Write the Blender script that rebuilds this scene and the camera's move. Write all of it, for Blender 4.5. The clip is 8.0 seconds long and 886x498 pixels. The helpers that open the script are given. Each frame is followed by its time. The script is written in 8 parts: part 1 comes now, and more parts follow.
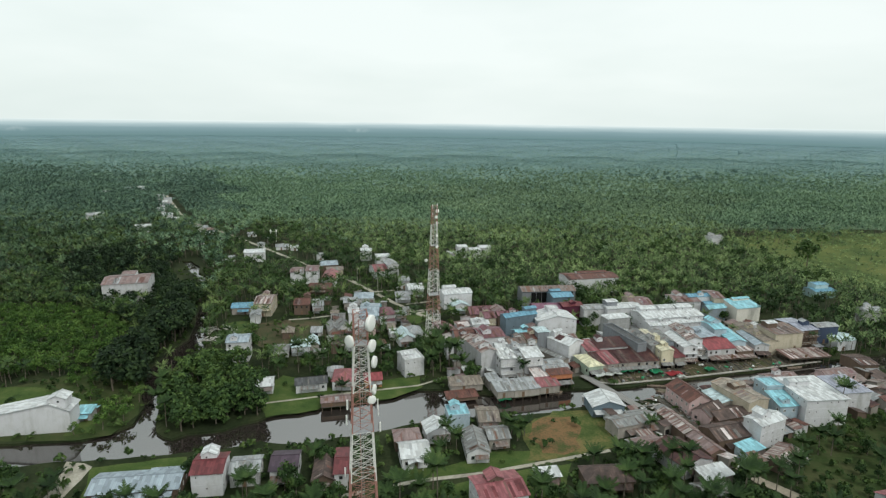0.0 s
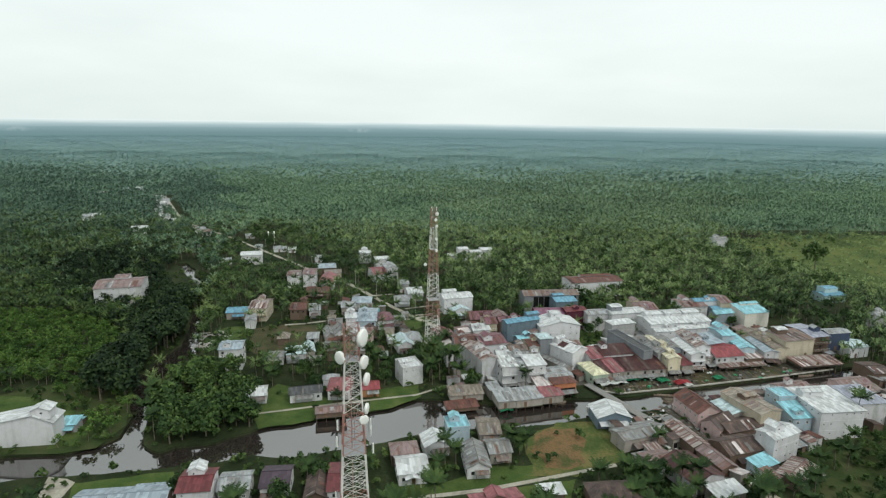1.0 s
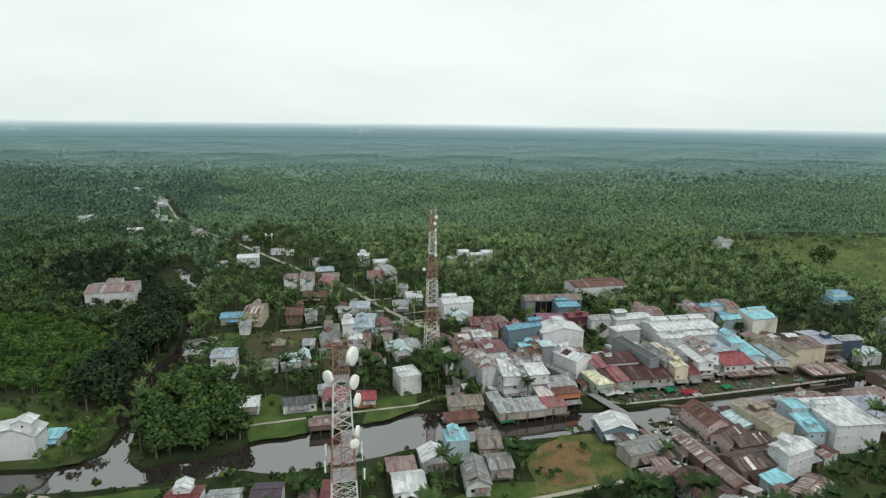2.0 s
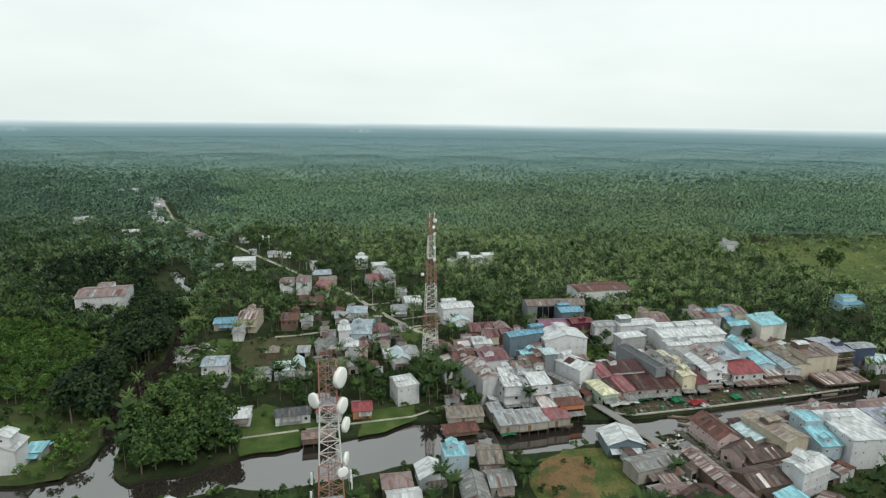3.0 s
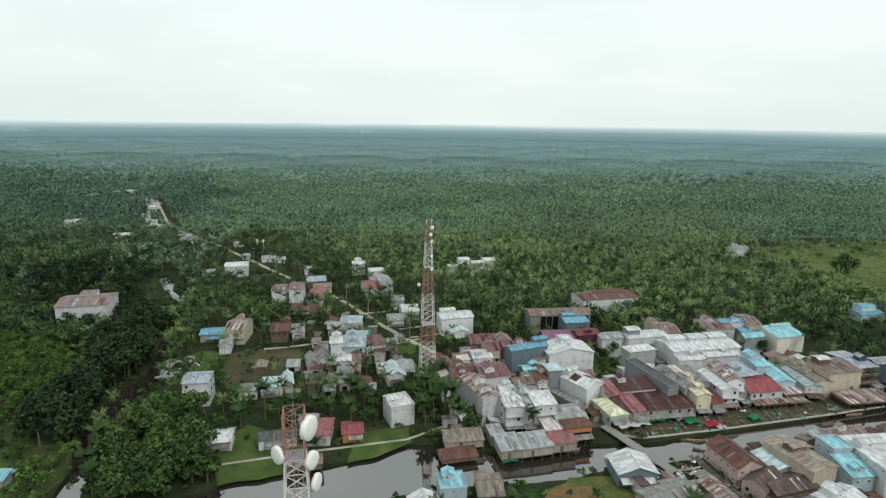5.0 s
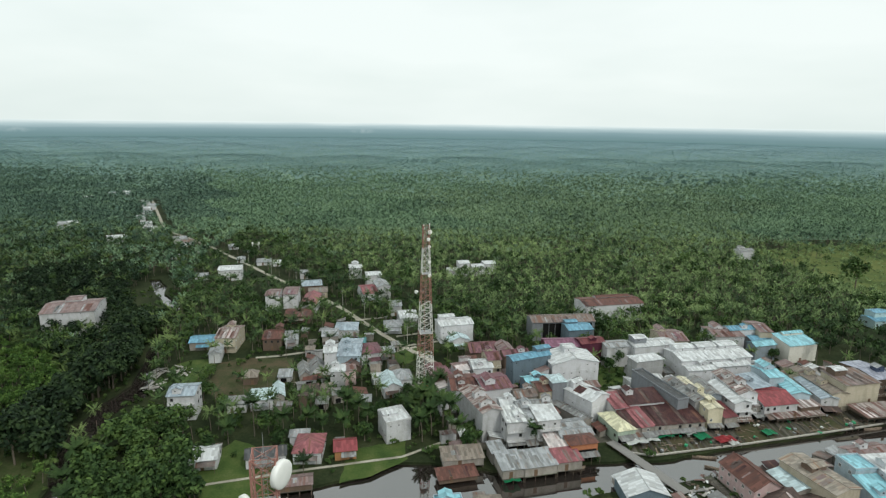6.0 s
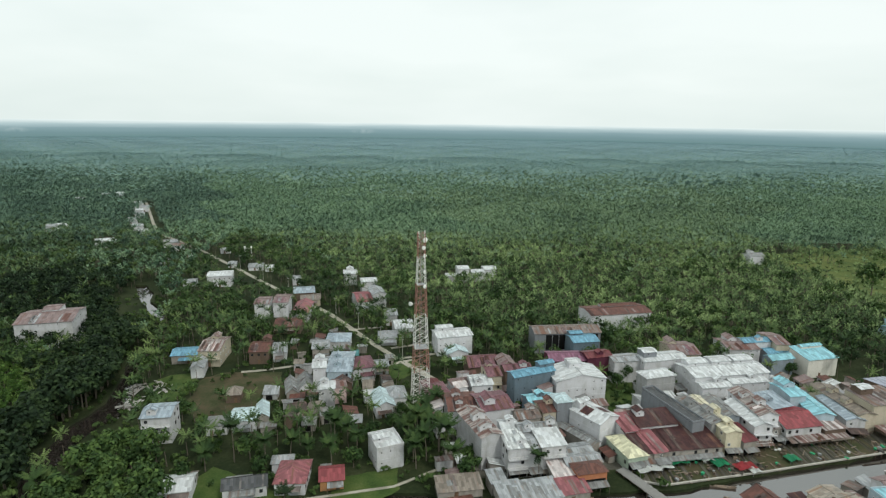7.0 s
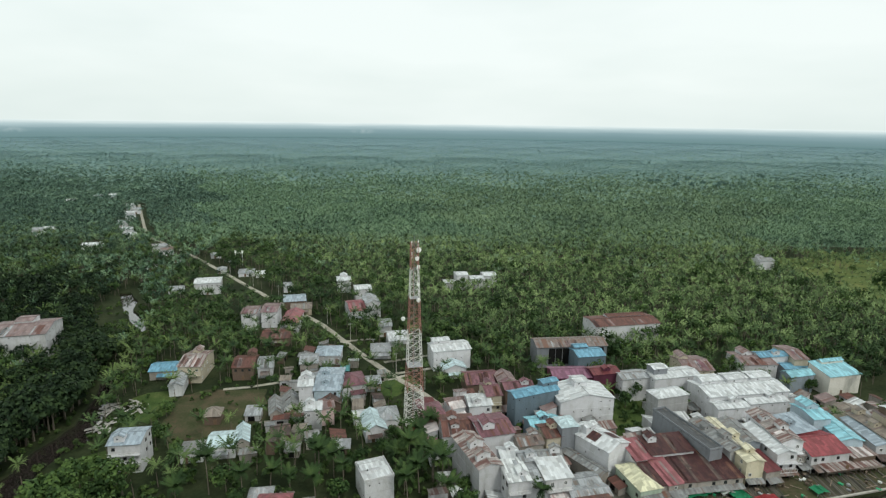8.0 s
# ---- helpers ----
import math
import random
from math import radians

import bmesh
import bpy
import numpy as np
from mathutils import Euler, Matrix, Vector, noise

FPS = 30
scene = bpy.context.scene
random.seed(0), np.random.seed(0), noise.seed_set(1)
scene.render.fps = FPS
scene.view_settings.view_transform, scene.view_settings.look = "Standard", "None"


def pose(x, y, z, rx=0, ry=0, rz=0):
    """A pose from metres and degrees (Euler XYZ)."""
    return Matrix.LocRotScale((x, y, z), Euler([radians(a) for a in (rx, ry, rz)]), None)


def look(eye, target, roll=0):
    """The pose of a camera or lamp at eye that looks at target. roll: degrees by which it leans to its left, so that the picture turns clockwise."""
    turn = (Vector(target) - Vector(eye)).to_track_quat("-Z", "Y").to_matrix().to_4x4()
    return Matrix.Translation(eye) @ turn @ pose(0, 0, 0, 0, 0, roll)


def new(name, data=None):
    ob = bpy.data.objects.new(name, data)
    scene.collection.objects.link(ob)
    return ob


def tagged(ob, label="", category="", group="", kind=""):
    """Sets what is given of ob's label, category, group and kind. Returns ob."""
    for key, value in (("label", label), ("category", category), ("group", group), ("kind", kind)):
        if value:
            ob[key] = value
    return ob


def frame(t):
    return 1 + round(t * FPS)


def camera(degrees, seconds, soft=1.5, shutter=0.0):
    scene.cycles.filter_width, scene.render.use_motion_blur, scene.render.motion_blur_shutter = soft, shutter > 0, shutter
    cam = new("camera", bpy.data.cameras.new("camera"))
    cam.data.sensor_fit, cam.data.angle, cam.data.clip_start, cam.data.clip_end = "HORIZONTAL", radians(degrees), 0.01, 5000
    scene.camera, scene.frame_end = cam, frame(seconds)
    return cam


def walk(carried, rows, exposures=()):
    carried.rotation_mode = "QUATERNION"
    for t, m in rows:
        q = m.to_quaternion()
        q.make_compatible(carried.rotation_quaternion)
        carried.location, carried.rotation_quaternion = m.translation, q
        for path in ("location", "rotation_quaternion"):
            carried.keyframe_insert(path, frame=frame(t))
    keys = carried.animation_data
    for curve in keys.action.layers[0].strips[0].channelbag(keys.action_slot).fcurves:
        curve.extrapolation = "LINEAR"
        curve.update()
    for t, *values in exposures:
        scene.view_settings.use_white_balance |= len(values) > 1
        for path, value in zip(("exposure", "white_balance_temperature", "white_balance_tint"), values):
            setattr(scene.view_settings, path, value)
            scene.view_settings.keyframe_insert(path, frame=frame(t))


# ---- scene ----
cam = camera(75.0, 8.0, soft=1.3)
PATH = [
    (0.0, look((0.00, -15.95, 103.50), (0.76, 81.64, 81.70), 0.80)),
    (0.5, look((0.37, -12.05, 103.50), (1.04, 85.54, 81.70), 0.79)),
    (1.0, look((0.82, -7.99, 103.51), (1.33, 89.60, 81.71), 0.79)),
    (1.5, look((1.27, -4.09, 103.56), (1.65, 93.51, 81.78), 0.78)),
    (3.0, look((2.43, 8.20, 103.70), (2.57, 105.81, 81.94), 0.77)),
    (3.5, look((2.93, 11.76, 103.75), (2.96, 109.37, 82.01), 0.77)),
    (4.0, look((3.33, 15.40, 103.80), (3.29, 113.01, 82.07), 0.76)),
    (4.5, look((3.80, 19.30, 103.84), (3.65, 116.91, 82.12), 0.77)),
    (6.0, look((4.96, 33.42, 103.71), (4.64, 131.03, 82.00), 0.78)),
    (6.5, look((5.65, 41.09, 103.64), (5.25, 138.70, 81.93), 0.79)),
    (7.0, look((6.47, 48.77, 103.62), (5.99, 146.38, 81.91), 0.79)),
    (7.5, look((7.27, 56.71, 103.59), (6.74, 154.32, 81.89), 0.79)),
    (8.0, look((8.14, 64.64, 103.66), (7.57, 162.25, 81.96), 0.78)),
]
walk(cam, PATH, [(0.0, 0.0, 6450, 5.5)])

# ---- world and light: bright, thinly overcast day ----
SUN_ELEVATION, SUN_ROTATION = 52.0, 140.0
world = bpy.data.worlds.new("world")
scene.world = world
world.use_nodes = True
wt = world.node_tree
wt.nodes.clear()
w_out = wt.nodes.new("ShaderNodeOutputWorld")
w_bg = wt.nodes.new("ShaderNodeBackground")
w_sky = wt.nodes.new("ShaderNodeTexSky")
w_sky.sky_type = "NISHITA"
w_sky.sun_disc = False
w_sky.sun_elevation = radians(SUN_ELEVATION)
w_sky.sun_rotation = radians(SUN_ROTATION)
w_sky.dust_density = 4.0
w_scale = wt.nodes.new("ShaderNodeMixRGB")
w_scale.blend_type = "MULTIPLY"
w_scale.inputs["Fac"].default_value = 1.0
w_scale.inputs["Color2"].default_value = (0.10, 0.10, 0.10, 1)
wt.links.new(w_sky.outputs["Color"], w_scale.inputs["Color1"])
# cloud layer: soft broad mottling, a little greyer overhead
w_co = wt.nodes.new("ShaderNodeTexCoord")
w_map = wt.nodes.new("ShaderNodeMapping")
w_map.inputs["Scale"].default_value = (1.0, 1.0, 4.0)
w_noise = wt.nodes.new("ShaderNodeTexNoise")
w_noise.inputs["Scale"].default_value = 1.6
w_noise.inputs["Detail"].default_value = 4.0
w_ramp = wt.nodes.new("ShaderNodeValToRGB")
w_ramp.color_ramp.elements[0].position = 0.35
w_ramp.color_ramp.elements[0].color = (0.84, 0.915, 0.90, 1)
w_ramp.color_ramp.elements[1].position = 0.65
w_ramp.color_ramp.elements[1].color = (0.99, 1.04, 1.03, 1)
wt.links.new(w_co.outputs["Generated"], w_map.inputs["Vector"])
wt.links.new(w_map.outputs["Vector"], w_noise.inputs["Vector"])
wt.links.new(w_noise.outputs["Fac"], w_ramp.inputs["Fac"])
w_mix = wt.nodes.new("ShaderNodeMixRGB")
w_mix.inputs["Fac"].default_value = 0.92
wt.links.new(w_scale.outputs["Color"], w_mix.inputs["Color1"])
wt.links.new(w_ramp.outputs["Color"], w_mix.inputs["Color2"])
wt.links.new(w_mix.outputs["Color"], w_bg.inputs["Color"])
w_bg.inputs["Strength"].default_value = 1.0
wt.links.new(w_bg.outputs["Background"], w_out.inputs["Surface"])

sun = new("sun", bpy.data.lights.new("sun", "SUN"))
sun.data.energy = 1.5
sun.data.angle = radians(10)
sun.data.color = (1.0, 0.97, 0.92)
sun.matrix_world = pose(0, 0, 200, 90 - SUN_ELEVATION, 0, 180 - SUN_ROTATION)
scene.view_settings.exposure = 0.0

# ---- materials ----
MATS = {}


class Nodes:
    """A small helper round one node material."""

    def __init__(self, name, rough=0.8, spec=0.3, metal=0.0):
        self.mat = bpy.data.materials.new(name)
        self.mat.use_nodes = True
        self.t = self.mat.node_tree
        self.b = self.t.nodes["Principled BSDF"]
        self.b.inputs["Roughness"].default_value = rough
        self.b.inputs["Specular IOR Level"].default_value = spec
        self.b.inputs["Metallic"].default_value = metal
        MATS[name] = self.mat

    def node(self, kind, **values):
        n = self.t.nodes.new(kind)
        for k, v in values.items():
            n.inputs[k].default_value = v
        return n

    def link(self, a, b):
        self.t.links.new(a, b)

    def coords(self, kind="Object", scale=(1, 1, 1)):
        c = self.node("ShaderNodeTexCoord")
        m = self.node("ShaderNodeMapping")
        m.inputs["Scale"].default_value = scale
        self.link(c.outputs[kind], m.inputs["Vector"])
        return m.outputs["Vector"]

    def world_coords(self):
        return self.node("ShaderNodeNewGeometry").outputs["Position"]

    def noise(self, vector, scale, detail=4.0, rough=0.55):
        n = self.node("ShaderNodeTexNoise", Scale=scale, Detail=detail, Roughness=rough)
        self.link(vector, n.inputs["Vector"])
        return n.outputs["Fac"]

    def ramp(self, fac, stops):
        r = self.node("ShaderNodeValToRGB")
        e = r.color_ramp.elements
        while len(e) < len(stops):
            e.new(0.5)
        for el, (p, c) in zip(e, stops):
            el.position = p
            el.color = (*c, 1) if len(c) == 3 else c
        self.link(fac, r.inputs["Fac"])
        return r.outputs["Color"]

    def mix(self, fac, a, b, blend="MIX"):
        m = self.node("ShaderNodeMixRGB")
        m.blend_type = blend
        for value, key in ((fac, "Fac"), (a, "Color1"), (b, "Color2")):
            if isinstance(value, (int, float)):
                m.inputs[key].default_value = value
            elif isinstance(value, tuple):
                m.inputs[key].default_value = (*value, 1)
            else:
                self.link(value, m.inputs[key])
        return m.outputs["Color"]

    def math(self, op, a, b=0.0):
        m = self.node("ShaderNodeMath")
        m.operation = op
        for k, v in enumerate((a, b)):
            if isinstance(v, (int, float)):
                m.inputs[k].default_value = v
            else:
                self.link(v, m.inputs[k])
        return m.outputs["Value"]

    def colour(self, socket):
        self.link(socket, self.b.inputs["Base Color"])
        return self

    def bump(self, height, strength=0.3, distance=0.02):
        n = self.node("ShaderNodeBump", Strength=strength, Distance=distance)
        self.link(height, n.inputs["Height"])
        self.link(n.outputs["Normal"], self.b.inputs["Normal"])
        return self


def grey(c, k):
    return tuple(v * k for v in c)


def wall_material(name, c, dirt=0.5, boards=0.0):
    """Painted plaster or boards with rain streaks and blotches."""
    m = Nodes("wall_" + name, 0.85, 0.2)
    v = m.coords()
    streak = m.noise(m.coords("Object", (0.45, 0.45, 0.14)), 1.0, 6, 0.65)
    blotch = m.noise(v, 0.45, 5)
    fine = m.noise(v, 6.0, 3)
    rnd = m.node("ShaderNodeObjectInfo").outputs["Random"]
    base = m.mix(m.ramp(rnd, [(0, (0, 0, 0)), (1, (1, 1, 1))]), grey(c, 0.86), c)
    stained = m.mix(m.ramp(streak, [(0.48, (0, 0, 0)), (0.72, (dirt, dirt, dirt))]), base, (c[0] * 0.45, c[1] * 0.45, c[2] * 0.4))
    stained = m.mix(m.ramp(blotch, [(0.5, (0, 0, 0)), (0.75, (dirt * 0.7,) * 3)]), stained, (c[0] * 0.55 + 0.02, c[1] * 0.55 + 0.02, c[2] * 0.5))
    stained = m.mix(0.25, stained, m.ramp(fine, [(0.3, (0.35, 0.35, 0.35)), (0.7, (0.75, 0.75, 0.75))]), "OVERLAY")
    height = fine
    if boards:
        w = m.node("ShaderNodeTexWave", Scale=boards, Distortion=0.3)
        w.wave_profile = "SAW"
        m.link(m.coords("Object", (1, 1, 0)), w.inputs["Vector"])
        stained = m.mix(m.ramp(w.outputs["Fac"], [(0.0, (0.45, 0.45, 0.45)), (0.12, (0, 0, 0))]), stained, grey(c, 0.4))
        height = w.outputs["Fac"]
    m.colour(stained).bump(height, 0.35, 0.02)


WALLS = {
    "white": ((0.645, 0.645, 0.665), 0.45, 0), "greywhite": ((0.545, 0.543, 0.555), 0.65, 0), "grey": ((0.384, 0.384, 0.384), 0.5, 0),
    "cream": ((0.506, 0.454, 0.355), 0.5, 0), "creamroof": ((0.628, 0.571, 0.423), 0.5, 0), "beige": ((0.527, 0.464, 0.365), 0.6, 0),
    "paleblue": ((0.405, 0.493, 0.552), 0.45, 0), "palecyanwall": ((0.485, 0.651, 0.670), 0.4, 0), "blue": ((0.15, 0.20, 0.24), 0.45, 1.2),
    "slateblue": ((0.263, 0.306, 0.345), 0.5, 0), "slate": ((0.223, 0.236, 0.256), 0.5, 0), "darkblue": ((0.055, 0.074, 0.123), 0.4, 0),
    "maroon": ((0.101, 0.029, 0.049), 0.4, 1.2), "pinkwall": ((0.586, 0.433, 0.423), 0.5, 0), "orange": ((0.455, 0.187, 0.099), 0.4, 0),
    "orangew": ((0.506, 0.256, 0.119), 0.4, 0), "wood": ((0.152, 0.109, 0.084), 0.5, 2.5), "plank": ((0.344, 0.316, 0.286), 0.6, 2.5),
    "greenwall": ((0.425, 0.513, 0.414), 0.45, 0), "panelwhite": ((0.708, 0.680, 0.612), 0.5, 0.45),
}
for key, (c, dirt, boards) in WALLS.items():
    wall_material(key, c, dirt, boards)


def roof_material(name, c, rust=0.3, stripe=0.0, gloss=0.45, other=(0.16, 0.075, 0.045)):
    """Corrugated sheet: ribs, joints between sheets, single sheets of another age, rust and grime."""
    m = Nodes("roof_" + name, gloss, 0.28)
    uv = m.coords("UV")
    sep = m.node("ShaderNodeSeparateXYZ")
    m.link(uv, sep.inputs["Vector"])
    rnd = m.node("ShaderNodeObjectInfo").outputs["Random"]
    shift = m.math("MULTIPLY", rnd, 37.0)
    sheet = m.math("FLOOR", m.math("DIVIDE", sep.outputs["X"], 0.8))
    rowv = m.math("FLOOR", m.math("DIVIDE", m.math("ADD", sep.outputs["Y"], m.math("MULTIPLY", sheet, 0.31)), 2.2))
    comb = m.node("ShaderNodeCombineXYZ")
    m.link(m.math("ADD", sheet, shift), comb.inputs["X"])
    m.link(rowv, comb.inputs["Y"])
    white = m.node("ShaderNodeTexWhiteNoise")
    white.noise_dimensions = "2D"
    m.link(comb.outputs["Vector"], white.inputs["Vector"])
    cell = white.outputs["Value"]
    add = m.node("ShaderNodeVectorMath")
    add.operation = "ADD"
    m.link(uv, add.inputs[0])
    comb2 = m.node("ShaderNodeCombineXYZ")
    m.link(shift, comb2.inputs["X"])
    m.link(comb2.outputs["Vector"], add.inputs[1])
    big = m.noise(add.outputs["Vector"], 0.35, 5)
    mp = m.node("ShaderNodeMapping")
    mp.inputs["Scale"].default_value = (1.5, 0.25, 1)
    m.link(add.outputs["Vector"], mp.inputs["Vector"])
    run = m.noise(mp.outputs["Vector"], 1.4, 6, 0.65)
    tone = m.mix(m.ramp(cell, [(0.0, (0, 0, 0)), (1.0, (1, 1, 1))]), grey(c, 0.62), grey(c, 1.2))
    lo = max(0.0, 1.0 - rust)
    col = m.mix(m.ramp(big, [(0.35 + 0.25 * lo, (0, 0, 0)), (0.6 + 0.25 * lo, (rust, rust, rust))]), tone, other)
    col = m.mix(m.ramp(run, [(0.46, (0, 0, 0)), (0.7, (0.7, 0.7, 0.7) if sum(c) < 1.0 else (0.36, 0.36, 0.36))]), col, (c[0] * 0.42 + 0.01, c[1] * 0.4 + 0.008, c[2] * 0.38 + 0.006))
    if stripe:
        narrow = m.math("FLOOR", m.math("DIVIDE", sep.outputs["X"], 0.55))
        lane = m.node("ShaderNodeTexWhiteNoise")
        lane.noise_dimensions = "1D"
        m.link(m.math("ADD", narrow, shift), lane.inputs["W"])
        worn = m.math("ADD", m.math("MULTIPLY", lane.outputs["Value"], 0.72), m.math("MULTIPLY", big, 0.42))
        col = m.mix(m.ramp(worn, [(0.92 - 0.75 * stripe, (0, 0, 0)), (0.98 - 0.75 * stripe, (0.85, 0.85, 0.85))]), col, other)
    rib = m.node("ShaderNodeTexWave", Scale=1.26)
    m.link(uv, rib.inputs["Vector"])
    joint = m.math("FRACT", m.math("DIVIDE", sep.outputs["X"], 0.8))
    col = m.mix(m.ramp(joint, [(0.0, (0.35, 0.35, 0.35)), (0.07, (0, 0, 0))]), col, grey(c, 0.4))
    m.colour(col).bump(rib.outputs["Fac"], 0.4, 0.03)


RUST, DARK = (0.15, 0.075, 0.05), (0.07, 0.04, 0.035)
ROOFS = {
    "white": ((0.53, 0.55, 0.56), 0.4, 0.0, 0.45, (0.42, 0.40, 0.38)), "zinc": ((0.305, 0.322, 0.335), 0.3, 0.05, 0.4, (0.25, 0.2, 0.17)),
    "zincold": ((0.230, 0.238, 0.238), 0.5, 0.12, 0.5, (0.15, 0.12, 0.1)), "cyan": ((0.248, 0.497, 0.570), 0.12, 0.0, 0.45, (0.3, 0.42, 0.45)),
    "palecyan": ((0.460, 0.570, 0.598), 0.2, 0.0, 0.45, (0.36, 0.4, 0.4)), "blue": ((0.145, 0.315, 0.425), 0.15, 0.0, 0.45, (0.14, 0.24, 0.34)),
    "bluegrey": ((0.306, 0.365, 0.416), 0.25, 0.0, 0.45, (0.25, 0.25, 0.25)), "lilac": ((0.306, 0.323, 0.391), 0.2, 0.0, 0.45, (0.25, 0.24, 0.25)),
    "red": ((0.25, 0.058, 0.066), 0.2, 0.0, 0.5, RUST), "redpink": ((0.27, 0.098, 0.110), 0.3, 0.05, 0.55, RUST), "purple": ((0.215, 0.098, 0.150), 0.3, 0.0, 0.5, DARK),
    "maroonred": ((0.145, 0.038, 0.043), 0.3, 0.0, 0.5, DARK), "maroondark": ((0.056, 0.021, 0.022), 0.45, 0.08, 0.55, RUST),
    "mauve": ((0.178, 0.085, 0.102), 0.35, 0.05, 0.55, RUST), "redbrown": ((0.136, 0.060, 0.047), 0.45, 0.08, 0.6, DARK),
    "rustbrown": ((0.078, 0.056, 0.051), 0.6, 0.1, 0.65, (0.18, 0.12, 0.1)), "rustpink": ((0.230, 0.174, 0.170), 0.55, 0.15, 0.6, (0.16, 0.085, 0.07)),
    "rustgrey": ((0.20, 0.174, 0.162), 0.65, 0.2, 0.6, RUST), "ruststripe": ((0.340, 0.306, 0.289), 0.5, 0.45, 0.6, (0.13, 0.06, 0.05)),
    "whitestripe": ((0.570, 0.589, 0.589), 0.3, 0.3, 0.5, (0.25, 0.25, 0.25)), "tan": ((0.22, 0.19, 0.16), 0.4, 0.05, 0.6, (0.2, 0.15, 0.12)),
    "beigeroof": ((0.30, 0.27, 0.23), 0.5, 0.12, 0.6, (0.22, 0.13, 0.08)), "paleyellow": ((0.570, 0.552, 0.386), 0.25, 0.0, 0.5, (0.35, 0.32, 0.22)),
    "creamroof": ((0.570, 0.534, 0.396), 0.35, 0.0, 0.5, (0.35, 0.31, 0.22)), "teal": ((0.085, 0.272, 0.281), 0.2, 0.0, 0.5, (0.1, 0.2, 0.2)),
    "darkplum": ((0.072, 0.051, 0.072), 0.25, 0.0, 0.5, DARK), "darkgrey": ((0.072, 0.076, 0.081), 0.3, 0.05, 0.5, (0.15, 0.14, 0.13)),
    "whitepink": ((0.570, 0.524, 0.515), 0.35, 0.05, 0.5, (0.34, 0.22, 0.2)),
}
for key, (c, rust, stripe, gloss, other) in ROOFS.items():
    roof_material(key, c, rust, stripe, gloss, other)


def plain(name, c, rough=0.6, spec=0.4, metal=0.0, vary=0.25, scale=3.0):
    m = Nodes(name, rough, spec, metal)
    n = m.noise(m.coords(), scale, 4)
    m.colour(m.ramp(n, [(0.25, grey(c, 1 - vary)), (0.75, grey(c, 1 + vary * 0.5))])).bump(n, 0.15, 0.01)
    return m.mat


plain("frame_white", (0.66, 0.66, 0.63))
plain("frame_dark", (0.05, 0.045, 0.04))
plain("glass_dark", (0.025, 0.03, 0.035), 0.12, 0.5)
# near-black paint for the shade inside openings that are not cut
plain("shade_black", (0.012, 0.012, 0.012), 0.9, 0.1)
plain("door_wood", (0.16, 0.10, 0.06))
plain("post_wood", (0.13, 0.10, 0.075), 0.85, 0.2)


def plank_material(name, c):
    m = Nodes(name, 0.85, 0.2)
    rnd = m.node("ShaderNodeObjectInfo").outputs["Random"]
    tone = m.ramp(rnd, [(0.0, grey(c, 0.45)), (0.5, c), (0.85, (c[0] * 1.5, c[1] * 1.5, c[2] * 1.5)), (1.0, (c[0] * 0.7, c[1] * 0.95, c[2] * 0.6))])
    n = m.noise(m.coords("Object", (1, 6, 1)), 3.0, 4)
    m.colour(m.mix(m.ramp(n, [(0.4, (0, 0, 0)), (0.7, (0.6, 0.6, 0.6))]), tone, grey(c, 0.4))).bump(n, 0.3, 0.02)


plank_material("plank_wood", (0.10, 0.092, 0.078))
plain("boat_wood", (0.28, 0.22, 0.17), 0.8, 0.2, 0, 0.5, 1.5)
plain("tower_red", (0.34, 0.165, 0.135), 0.55, 0.4, 0, 0.3, 0.8)
plain("tower_white", (0.66, 0.65, 0.62), 0.5, 0.4, 0, 0.2, 0.8)
plain("dish_white", (0.80, 0.80, 0.77), 0.4, 0.4, 0, 0.08, 0.8)
plain("metal_grey", (0.32, 0.33, 0.34), 0.5, 0.5, 0.3)
plain("tarp_green", (0.03, 0.30, 0.14), 0.55)
plain("tarp_red", (0.42, 0.05, 0.06), 0.55)
plain("tarp_white", (0.7, 0.72, 0.7), 0.55)
plain("pale_board", (0.42, 0.40, 0.37), 0.8, 0.2, 0, 0.4, 1.5)
plain("bridge_plank", (0.24, 0.235, 0.225), 0.85, 0.2, 0, 0.4, 0.9)
plain("concrete", (0.42, 0.40, 0.36), 0.9, 0.2, 0, 0.3, 0.7)
plain("bark", (0.17, 0.145, 0.115), 0.95, 0.1, 0, 0.4, 4.0)


def leaf_material(name, dark, mid, light, gloss=0.65, spec=0.12, own=0.16):
    """Foliage: each leaf or crown its own tone, broad drifts of tone from stand to stand."""
    m = Nodes(name, gloss, spec)
    geo = m.node("ShaderNodeNewGeometry")
    drift = m.noise(geo.outputs["Position"], 0.012, 4)
    stand = m.noise(geo.outputs["Position"], 0.09, 3)
    per = geo.outputs["Random Per Island"]
    single = m.noise(geo.outputs["Position"], 0.28, 2)
    fac = m.math("ADD", m.math("MULTIPLY", per, own), m.math("ADD", m.math("MULTIPLY", drift, 0.6), m.math("ADD", m.math("MULTIPLY", stand, 0.35), m.math("MULTIPLY", single, 0.96 - own))))
    m.colour(m.ramp(m.math("SUBTRACT", fac, 0.46), [(0.27, dark), (0.48, mid), (0.74, light)]))
    m.b.inputs["Subsurface Weight"].default_value = 0.0
    return m.mat


